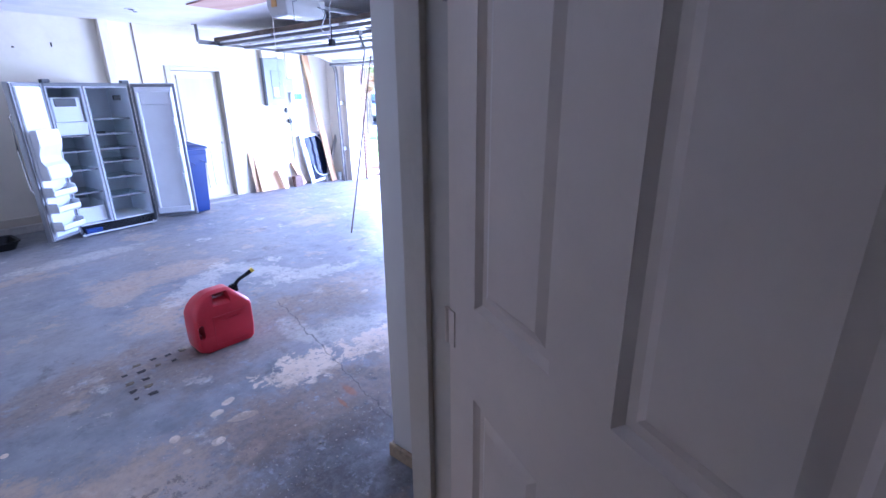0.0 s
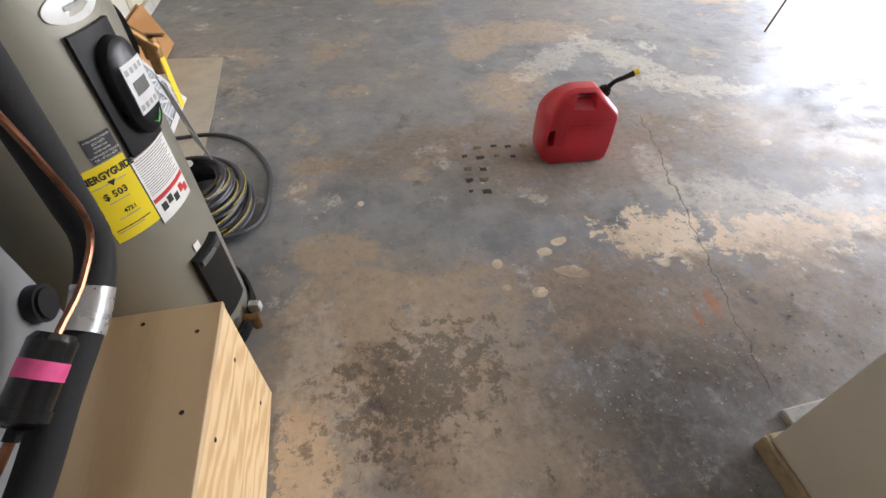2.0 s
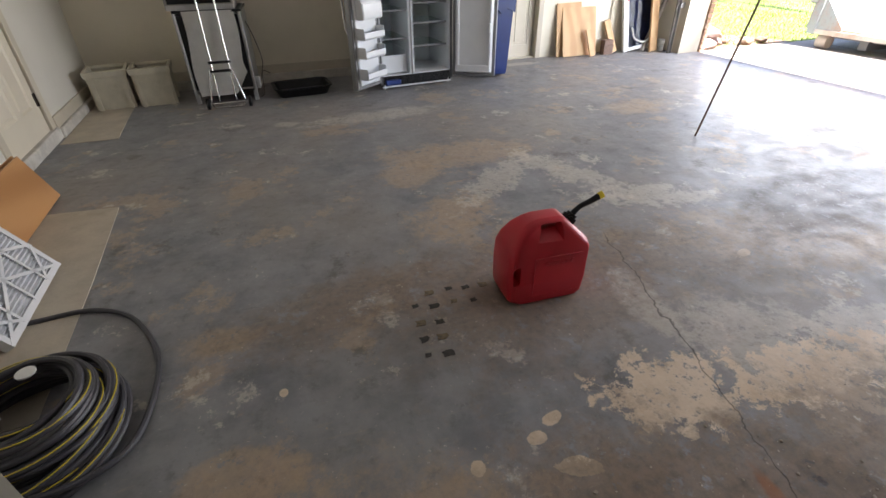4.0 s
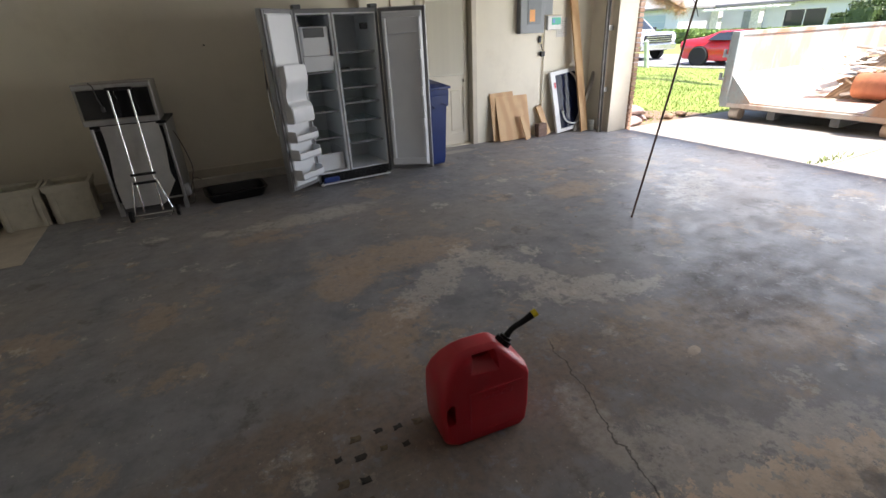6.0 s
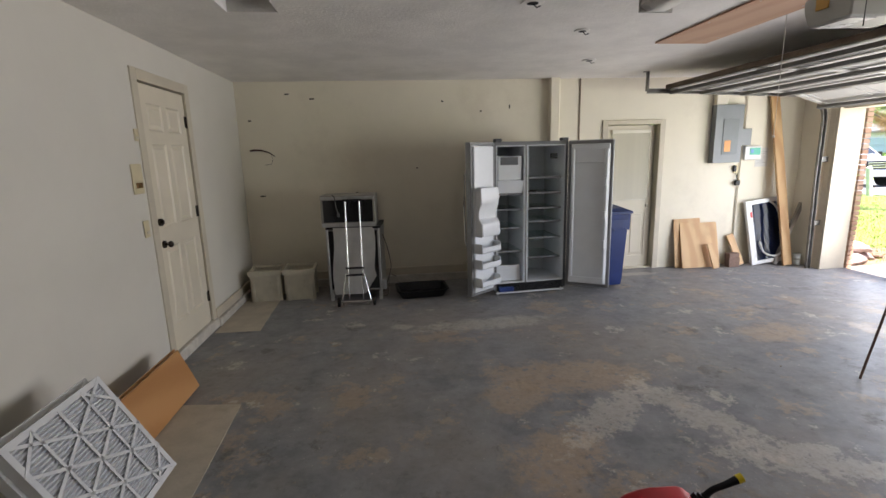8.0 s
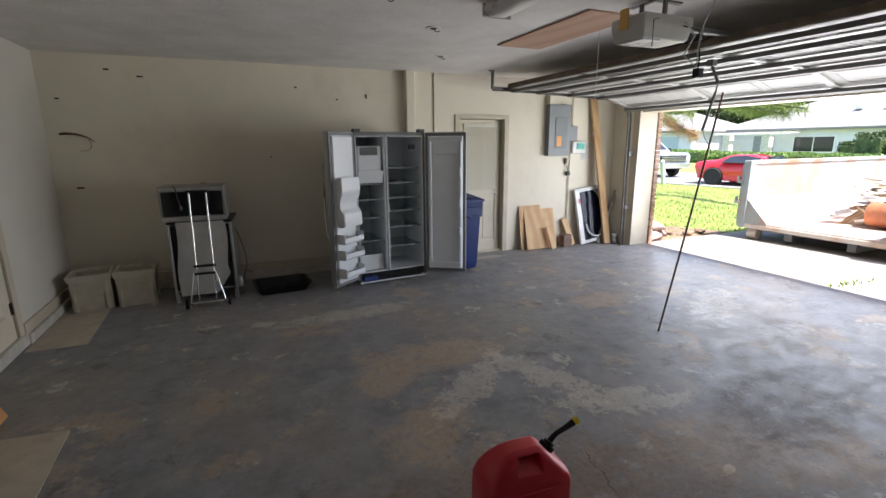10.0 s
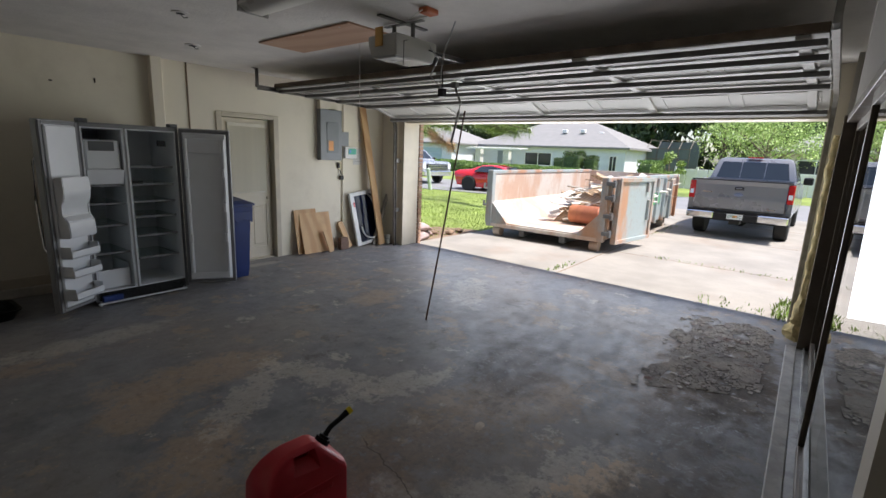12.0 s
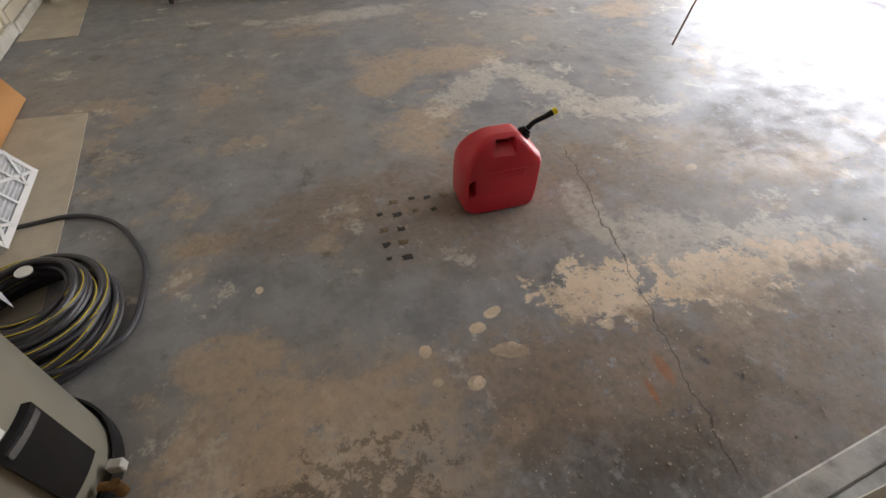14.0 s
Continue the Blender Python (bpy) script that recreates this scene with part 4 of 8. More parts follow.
b.box(0.28, 1.242, 0.015, 1.07, SZ - 0.018, SZ, 0.002)
part("top", b, M_ply_top, stand, "stained plywood top")
b = Build()
b.box(1.222, 1.240, 0.015, 1.068, 0.0, SZ - 0.019, 0.001)
part("side_panel", b, M_ply_side, stand, "knotty plywood side")
for y in (1.050, 0.017):
    b = Build()
    b.box(0.28, 1.221, y, y + 0.018, 0.0, SZ - 0.019)
    part("end_panel", b, M_ply, stand)
for x, y in [(1.19, 0.1 + i * 0.22) for i in range(5)] + [(0.95 + i * 0.1, 1.03) for i in range(2)]:
    b = Build()
    b.cyl((x, y, SZ - 0.001), (x, y, SZ + 0.001), 0.006, 8)
    part("screw", b, M_hinge, stand)
for y, z in ((0.12, 0.44), (0.42, 0.45), (0.72, 0.44), (0.97, 0.38), (0.97, 0.12), (0.47, 0.10)):
    b = Build()
    b.cyl((1.239, y, z), (1.2415, y, z), 0.006, 8)
    part("screw", b, M_hinge, stand)

ahu = thing("air_handler", "grey steel air handler on a plywood stand", "air handler", pose(0, -0.125, SZ))
M_ahu = paint("grey_satin_cabinet", (0.20, 0.205, 0.21), 0.42, metal=0.1, vary=0.05, scale=2, dirt=(0.12, 0.12, 0.12), dirt_amount=0.12)
b = Build()
b.box(0.35, 0.93, 0.16, 1.14, 0.06, 0.52, 0.006)
part("coil_cabinet", b, M_ahu, ahu)
b = Build()
b.box(0.35, 0.93, 0.16, 1.14, 0.525, 1.35, 0.006)
part("blower_cabinet", b, M_ahu, ahu)
b = Build()
b.box(0.36, 0.92, 0.17, 1.13, 0.0, 0.06, 0.003)
part("base", b, M_ahu, ahu)
b = Build()
b.box(0.40, 0.88, 0.22, 1.08, 1.35, 2.085)
part("plenum", b, M_ahu, ahu)
b = Build()
b.cyl((0.925, 1.09, 0.20), (0.955, 1.09, 0.20), 0.042, 22)
b.cyl((0.955, 1.09, 0.20), (0.962, 1.09, 0.20), 0.034, 22)
part("grommet", b, M_black, ahu, "black rubber plug", smooth=True)
b = Build()
b.cyl((0.93, 0.50, 0.14), (0.932, 0.50, 0.14), 0.05, 24)
part("sticker", b, paint("pink_white_sticker", (0.62, 0.30, 0.34), 0.5, vary=0.3, scale=30), ahu, "round pink sticker")
b = Build()
b.cyl((0.93, 0.95, 0.10), (0.94, 0.95, 0.10), 0.01, 8)
part("screw", b, M_hinge, ahu)

lines = thing("refrigerant_lines", "black insulated refrigerant pipe with copper line", "pipe", pose(0, -0.125, 0.085))
M_foam = paint("black_foam_insulation", (0.014, 0.014, 0.015), 0.85, vary=0.25, scale=12, grain=60, relief=0.3)
M_copper = paint("worn_copper", (0.30, 0.135, 0.08), 0.35, metal=0.95, vary=0.35, scale=18, dirt=(0.10, 0.05, 0.035), dirt_amount=0.5)
def smooth_path(pts, n=8):
    out = []
    P = [Vector(p) for p in pts]
    P = [P[0] * 2 - P[1]] + P + [P[-1] * 2 - P[-2]]
    for i in range(1, len(P) - 2):
        for k in range(n):
            t = k / n
            p0, p1, p2, p3 = P[i - 1:i + 3]
            out.append(0.5 * ((2 * p1) + (p2 - p0) * t + (2 * p0 - 5 * p1 + 4 * p2 - p3) * t * t + (3 * p1 - p0 - 3 * p2 + p3) * t ** 3))
    out.append(P[-2])
    return out
b = Build()
b.tube(smooth_path([(1.10, 1.04, 2.1), (1.13, 1.06, 1.6), (1.155, 1.08, 1.26), (1.14, 1.10, 1.08), (1.115, 1.12, 0.88), (1.105, 1.11, 0.76), (1.09, 1.01, 0.685), (1.05, 0.86, 0.62), (1.01, 0.72, 0.55), (0.985, 0.62, 0.53), (0.93, 0.58, 0.54)]), 0.036, 14)
part("insulated_pipe", b, M_foam, lines, "black foam pipe insulation", smooth=True)
b = Build()
b.tube(smooth_path([(1.098, 1.045, 0.708), (1.09, 1.01, 0.685), (1.079, 0.965, 0.664)], 4), 0.0385, 16)
part("tape", b, paint("silver_tape", (0.62, 0.62, 0.62), 0.3, metal=0.7, vary=0.1, scale=30), lines, "silver foil tape", smooth=True)
b = Build()
b.tube(smooth_path([(1.13, 0.98, 2.1), (1.14, 1.0, 1.5), (1.15, 1.02, 1.26), (1.157, 1.03, 1.15), (1.16, 1.05, 1.01), (1.143, 1.08, 0.84), (1.125, 1.0, 0.775), (1.115, 0.90, 0.765), (1.112, 0.88, 0.762)]), 0.0065, 8)
b.tube(smooth_path([(1.065, 0.75, 0.705), (1.03, 0.69, 0.665), (0.99, 0.64, 0.63), (0.95, 0.58, 0.615), (0.93, 0.55, 0.61)]), 0.008, 8)
part("copper_line", b, M_copper, lines, "bare copper line", smooth=True)
drier = thing("filter_drier", "black filter drier with a pink label", "filter drier", pose(0, -0.125, 0.085))
p0, p1 = Vector((1.115, 0.885, 0.768)), Vector((1.068, 0.755, 0.708))
d = (p1 - p0).normalized()
b = Build()
b.cyl(p0 + d * 0.012, p1 - d * 0.012, 0.036, 24)
b.cyl(p0, p0 + d * 0.012, 0.028, 24, 0.036)
b.cyl(p1 - d * 0.030, p1 - d * 0.012, 0.039, 24)
b.cyl(p1 - d * 0.012, p1, 0.036, 24, 0.02)
part("body", b, paint("gloss_black_enamel", (0.012, 0.012, 0.013), 0.22, vary=0.2, scale=20), drier, smooth=True)
b = Build()
b.cyl(p0 + d * 0.045, p0 + d * 0.075, 0.0367, 24)
part("label", b, paint("pink_label", (0.75, 0.09, 0.27), 0.5, vary=0.1, scale=40), drier, "pink label band", smooth=True)
b = Build()
b.cyl(p1 - d * 0.002, p1 + d * 0.02, 0.012, 12)
part("joint", b, M_black, drier)

switch = thing("float_switch", "white float switch with black cap", "switch", pose(1.08, 0.375, SZ))
b = Build()
b.box(-0.05, 0.05, -0.03, 0.03, 0.02, 0.07, 0.008)
b.cyl((-0.02, 0, 0.0), (-0.02, 0, 0.03), 0.014, 12)
part("body", b, paint("white_pvc", (0.72, 0.72, 0.69), 0.35, vary=0.05, scale=20), switch)
b = Build()
b.box(0.02, 0.052, -0.02, 0.02, 0.07, 0.082, 0.003)
part("cap", b, M_black, switch)
drainpipe = thing("drain_pipe", "white PVC drain pipe stub beside the stand", "pipe", pose(1.185, 0.315, SZ))
b = Build()
b.cyl((0, 0, 0.0), (0, 0, 0.09), 0.014, 16)
b.cyl((0, 0, 0.05), (0, 0, 0.095), 0.018, 16)
b.cyl((0.0, 0, 0.03), (-0.10, -0.02, 0.03), 0.014, 14)
part("pipe", b, paint("white_pvc_pipe", (0.72, 0.72, 0.69), 0.3, vary=0.05, scale=20), drainpipe, smooth=True)

# water heater
HX, HY, HR, ZK = 0.85, 1.437, 0.295, 1.066
heater = thing("water_heater", "tall grey-beige water heater with yellow energy label", "water heater", pose(HX, HY, 0, 0, 0, -9.5))
M_tank = paint("champagne_grey_enamel", (0.255, 0.24, 0.195), 0.38, metal=0.25, vary=0.05, scale=2, coat=0.1)
b = Build()
b.lathe([(0.27, 0.012), (HR, 0.02), (HR, 1.235)], 64)
part("tank", b, M_tank, heater, smooth=True)
b = Build()
b.lathe([(HR + 0.002, 1.235), (HR + 0.004, 1.24), (HR + 0.004, 1.275), (HR - 0.01, 1.285), (0.265, 1.29)], 64)
part("band", b, paint("bright_band", (0.45, 0.45, 0.45), 0.25, metal=0.8, vary=0.1), heater, "shiny metal band", smooth=True)
b = Build()
b.lathe([(0.28, 1.29), (0.28, 1.42), (0.25, 1.45), (0.05, 1.46)], 64)
part("heat_pump_cover", b, M_tank, heater, smooth=True)
b = Build()
b.lathe([(HR + 0.012, 0.0), (HR + 0.022, 0.006), (HR + 0.022, 0.065), (HR + 0.014, 0.07), (HR + 0.010, 0.065), (HR + 0.010, 0.012), (0.28, 0.0105)], 64)
part("base_ring", b, M_black, heater, "black plastic base ring", smooth=True)
b = Build()
b.tube([(0.1, -0.05, 1.44), (0.12, -0.06, 1.8), (0.12, -0.06, 2.6)], 0.014, 10)
b.tube([(-0.1, 0.05, 1.44), (-0.12, 0.06, 1.8), (-0.12, 0.06, 2.6)], 0.014, 10)
part("water_pipe", b, M_copper, heater, "copper water pipe", smooth=True)


def on_tank(th0, th1, z0, z1, r0, r1, seg=14, inset=0.0):
    """A curved plate on the tank's skin between two bearings."""
    b = Build()
    ths = [radians(th0 + (th1 - th0) * k / seg) for k in range(seg + 1)]
    grid = [[[b.bm.verts.new((r * math.cos(t), r * math.sin(t), z)) for z in (z0 * ZK, z1 * ZK)] for t in ths] for r in (r0, r1)]
    for k in range(seg):
        b.bm.faces.new((grid[1][k][0], grid[1][k + 1][0], grid[1][k + 1][1], grid[1][k][1]))
        b.bm.faces.new((grid[0][k][0], grid[1][k][0], grid[1][k][1], grid[0][k][1]))if k == 0 else None
        for zi in (0, 1):
            b.bm.faces.new((grid[0][k][zi], grid[0][k + 1][zi], grid[1][k + 1][zi], grid[1][k][zi]))
    b.bm.faces.new((grid[0][seg][0], grid[0][seg][1], grid[1][seg][1], grid[1][seg][0]))
    return b


def lettering(body, size, material, parent, th, z, r, name="lettering", spread=1.0, bold=0.0):
    """Words bent round the tank at a bearing and height."""
    cu = bpy.data.curves.new(name, "FONT")
    cu.body, cu.size, cu.align_x, cu.align_y, cu.offset = body, size, "CENTER", "CENTER", bold
    cu.extrude = 0.0004
    cu.resolution_u = 2
    tmp = bpy.data.objects.new(name, cu)
    me = bpy.data.meshes.new_from_object(tmp)
    bpy.data.objects.remove(tmp)
    bpy.data.curves.remove(cu)
    for v in me.vertices:
        a = radians(th) + v.co.x * spread / r
        rr = r + v.co.z
        v.co = Vector((rr * math.cos(a), rr * math.sin(a), z * ZK + v.co.y))
    me.name = name
    me.materials.append(material)
    ob = new(name, me)
    ob.parent = parent
    return ob


M_yellow = paint("yellow_label_film", (0.80, 0.62, 0.02), 0.4, vary=0.05, scale=5)
M_print = paint("black_print", (0.02, 0.02, 0.02), 0.5, vary=0.1)
M_whitelab = paint("white_label_film", (0.72, 0.71, 0.68), 0.4, vary=0.04)
M_greylab = paint("charcoal_label", (0.06, 0.06, 0.065), 0.4, vary=0.1)
M_redprint = paint("red_print", (0.55, 0.04, 0.04), 0.4)
M_greyprint = paint("grey_print_small", (0.34, 0.33, 0.32), 0.6)
ylab = part("energy_label", on_tank(-46, -23, 0.62, 0.822, HR + 0.0005, HR + 0.0016), M_yellow, heater, "yellow energy guide label")
lettering("ENERGYGUIDE", 0.026, M_print, ylab, -34, 0.795, HR + 0.0022, bold=0.0009, spread=0.82)
lettering("$ 503", 0.026, M_print, ylab, -35, 0.745, HR + 0.0022, bold=0.0005)
lettering("4721", 0.017, M_print, ylab, -33, 0.694, HR + 0.0022, bold=0.0003)
for i, (a0, a1, z) in enumerate(((-44, -27, 0.772), (-40, -30, 0.725), (-40, -29, 0.678), (-44, -26, 0.652), (-44, -30, 0.645))):
    part("text_bar", on_tank(a0, a1, z, z + 0.0028, HR + 0.0018, HR + 0.0021, 6), M_print if i == 3 else M_greyprint, ylab)
b = Build()
b.prism([(-0.010, 0.012), (0.010, 0.012), (0.0, -0.004)], 0, 0.0004, "z")
for v in b.bm.verts:
    a = radians(-34) + v.co.x / HR
    v.co = Vector(((HR + 0.002 + v.co.z) * math.cos(a), (HR + 0.002 + v.co.z) * math.sin(a), 0.768 * ZK + v.co.y))
part("arrow", b, M_print, ylab)
glab = part("notice_label", on_tank(-36.5, -23.2, 0.826, 0.885, HR + 0.0005, HR + 0.0016), M_greylab, heater, "small charcoal notice label")
for i, w in enumerate(("IF YOU HAVE A PROBLEM", "DO NOT", "RETURN THIS", "WATER HEATER", "TO THE PLACE OF PURCHASE")):
    lettering(w, 0.0062 if i != 1 else 0.009, M_whitelab, glab, -30, 0.877 - i * 0.009, HR + 0.002, spread=0.9)
lettering("Call 1-877-817-6750", 0.008, M_whitelab, glab, -30, 0.832, HR + 0.002, spread=0.85)
wlab = part("warning_label", on_tank(-22.4, 6.5, 0.60, 0.79, HR + 0.0005, HR + 0.0016), M_whitelab, heater, "white warning label with red bar")
for i in range(16):
    part("text_bar", on_tank(-21, 5 - (i * 7 % 5), 0.782 - i * 0.0065, 0.7845 - i * 0.0065, HR + 0.0018, HR + 0.0021, 8), M_greyprint, wlab)
part("red_bar", on_tank(-21.8, 6, 0.662, 0.674, HR + 0.0018, HR + 0.0022), M_redprint, wlab)
part("border", on_tank(-22.9, -22.3, 0.60, 0.79, HR + 0.0018, HR + 0.0022, 2), M_print, wlab)
for a0, z0 in ((-19, 0.628), (-14, 0.634), (-9, 0.622), (-3, 0.63), (1, 0.618)):
    part("pictogram", on_tank(a0, a0 + 4, z0, z0 + 0.022, HR + 0.0018, HR + 0.0022, 3), M_print if a0 < -5 else M_redprint, wlab)
# control module
mod = part("control_plate", on_tank(-20.5, 4, 0.80, 1.07, HR + 0.0005, HR + 0.012), M_black, heater, "black control plate")
b = Build()
rings = []
for off, ins in ((0.010, 0.0), (0.034, 0.004), (0.044, 0.018)):
    ring = []
    for k in range(28):
        t = k * math.tau / 28
        cx, cz = 0.056 - ins, 0.118 - ins
        u = max(-1, min(1, 1.0 * math.cos(t))) * cx
        w = math.copysign(abs(math.sin(t)) ** 0.55, math.sin(t)) * cz
        a = radians(-4.5) + u / HR
        ring.append(((HR + off) * math.cos(a), (HR + off) * math.sin(a), 0.935 * ZK + w))
    rings.append(ring)
b.loft(rings)
pod = part("control_pod", b, paint("satin_black_plastic", (0.010, 0.010, 0.012), 0.32, vary=0.1, spec=0.35), heater, "satin black control pod", smooth=True)
disp = part("display", on_tank(-11.2, 2.2, 0.885, 0.995, HR + 0.0435, HR + 0.046, 6), paint("silver_keypad", (0.62, 0.63, 0.64), 0.35), pod, "silver keypad")
part("screen", on_tank(-8.9, -0.1, 0.925, 0.955, HR + 0.0462, HR + 0.0468, 6), paint("lcd_grey", (0.16, 0.165, 0.15), 0.2), pod, "grey LCD screen")
for k in range(4):
    part("button", on_tank(-10.3 + k * 3.1, -8.4 + k * 3.1, 0.972, 0.984, HR + 0.0462, HR + 0.0466, 2), M_greyprint, pod)
    part("button", on_tank(-10.3 + k * 3.1, -8.4 + k * 3.1, 0.893, 0.905, HR + 0.0462, HR + 0.0466, 2), M_greyprint, pod)
b = Build()
b.tube([((HR + 0.045) * math.cos(radians(a)), (HR + 0.045) * math.sin(radians(a)), z * ZK) for a, z in ((-6.5, 0.858), (-4.5, 0.850), (-2.5, 0.858), (0.0, 0.872))], [0.001, 0.003, 0.003, 0.001], 6)
part("leaf_mark", b, paint("green_mark", (0.08, 0.45, 0.12), 0.4), pod, "green leaf mark")
b = Build()
ring = [[((HR + o) * math.cos(radians(-8.6) + 0.080 * s * math.cos(k * math.tau / 24) / HR), (HR + o) * math.sin(radians(-8.6) + 0.080 * s * math.cos(k * math.tau / 24) / HR), 1.112 * ZK + 0.031 * s * math.sin(k * math.tau / 24)) for k in range(24)] for o, s in ((0.0005, 1.0), (0.003, 1.0), (0.004, 0.9))]
b.loft(ring)
badge = part("badge", b, paint("white_badge", (0.70, 0.70, 0.68), 0.3), heater, "oval white maker's badge", smooth=True)
part("badge_mark", on_tank(-14.5, -3.5, 1.107, 1.115, HR + 0.0042, HR + 0.0046, 6), M_greyprint, badge)
cov = part("element_cover", on_tank(-20, 5, 0.165, 0.445, HR + 0.0005, HR + 0.022), M_black, heater, "black element cover")
part("cover_rim", on_tank(-17.5, 2.5, 0.415, 0.435, HR + 0.022, HR + 0.030, 8), paint("worn_black_rim", (0.10, 0.10, 0.10), 0.25), cov)
part("tag", on_tank(-14, -9, 0.452, 0.478, HR + 0.001, HR + 0.004, 3), M_whitelab, heater, "small white tag")
b = Build()
b.cyl((HR * math.cos(0.75), HR * math.sin(0.75), 0.98 * ZK), ((HR + 0.06) * math.cos(0.75), (HR + 0.06) * math.sin(0.75), 0.98), 0.018, 14)
b.cyl((0.247, 0.240, 0.955), (0.247, 0.240, 1.01), 0.024, 14)
b.cyl((0.247, 0.240, 0.95), (0.247, 0.240, 0.91), 0.017, 12)
b.box(0.232, 0.297, 0.232, 0.248, 1.01, 1.018, 0.002)
part("relief_valve", b, M_brass, heater, "brass relief valve", smooth=True)
b = Build()
b.cyl((0.214, 0.201, 1.04), (0.222, 0.208, 1.04), 0.062, 24)
part("valve_plate", b, M_black, heater, "round black plate", smooth=True)
b = Build()
b.box(0.262, 0.264, 0.232, 0.258, 0.80, 0.955)
part("valve_tag", b, M_yellow, heater, "yellow hanging tag")
b = Build()
rr = HR + 0.02
a = radians(-8)
b.cyl((rr * math.cos(a), rr * math.sin(a), 0.10), ((rr + 0.05) * math.cos(a), (rr + 0.05) * math.sin(a), 0.10), 0.014, 12)
b.cyl(((rr + 0.045) * math.cos(a), (rr + 0.045) * math.sin(a), 0.115), ((rr + 0.045) * math.cos(a), (rr + 0.045) * math.sin(a), 0.055), 0.018, 12)
part("drain_valve", b, M_brass, heater, "brass drain valve", smooth=True)
b = Build()
a = radians(2)
b.box(rr * math.cos(a), rr * math.cos(a) + 0.045, 0.0, 0.03, 0.07, 0.11, 0.004)
part("drain_cap", b, paint("grey_cap", (0.45, 0.44, 0.40), 0.6), heater)
b = Build()
b.loft([[(0.225, 0.235, 0.90), (0.298, 0.150, 0.89), (0.299, 0.151, 0.89), (0.226, 0.236, 0.90)], [(0.245, 0.26, 0.66), (0.320, 0.175, 0.65), (0.321, 0.176, 0.65), (0.246, 0.261, 0.66)]])
part("manual_pouch", b, paint("clear_plastic_pouch", (0.62, 0.62, 0.66), 0.25, vary=0.15, scale=12), heater, "plastic pouch with the manual")

# hose coil
hose = thing("garden_hose", "coiled dark grey hose with a yellow stripe", "hose", pose(0.84, 2.12, 0))
M_hose = paint("dark_grey_rubber", (0.05, 0.048, 0.055), 0.4, vary=0.2, scale=10)
rng = random.Random(3)
for i in range(22):
    r = 0.27 - 0.005 * i + rng.uniform(-0.015, 0.015)
    z = 0.014 + 0.017 * (i // 2) + rng.uniform(0, 0.006)
    cx, cy = rng.uniform(-0.025, 0.025), rng.uniform(-0.03, 0.03)
    tx, ty = rng.uniform(-0.22, 0.22), rng.uniform(-0.18, 0.18)
    pts = [(cx + r * math.cos(t), cy + r * 1.08 * math.sin(t), max(0.012, z + tx * r * math.cos(t) * 0.6 + ty * r * math.sin(t) * 0.6)) for t in [k * math.tau / 44 for k in range(44)]]
    b = Build()
    b.tube(pts, 0.0115, 8, closed=True)
    turn_ob = part("coil_turn", b, M_hose, hose, smooth=True)
    if i % 3 == 0:
        b = Build()
        off = 0.0105
        b.tube([(x + off * 0.55 * math.cos(t), y + off * 0.55 * math.sin(t), zz + off * 0.80) for (x, y, zz), t in zip(pts, [k * math.tau / 44 for k in range(44)])], 0.0028, 5, closed=True)
        part("yellow_stripe", b, paint("yellow_hose_stripe", (0.62, 0.48, 0.03), 0.4), turn_ob)
b = Build()
b.tube(smooth_path([(-0.80, 0.66, 0.012), (-0.5, 0.68, 0.012), (-0.22, 0.70, 0.012), (0.0, 0.70, 0.012), (0.18, 0.58, 0.012), (0.31, 0.33, 0.012), (0.34, 0.12, 0.012), (0.30, -0.15, 0.02), (0.15, -0.27, 0.05), (-0.05, -0.28, 0.08)]), 0.0115, 8)
part("loose_loop", b, M_hose, hose, "loose hose loop", smooth=True)
b = Build()
b.cyl((0.0, 0.12, 0.20), (0.0, 0.12, 0.206), 0.03, 18)
part("tag", b, M_whitelab, hose, "round white tag")

# furnace filters leaning by the west wall
M_frame_w = paint("white_cardboard", (0.66, 0.66, 0.66), 0.6, vary=0.05)
M_media = paint("grey_filter_media", (0.60, 0.61, 0.63), 0.95, vary=0.15, scale=30, grain=120, relief=0.8, stretch=(1, 6, 1))
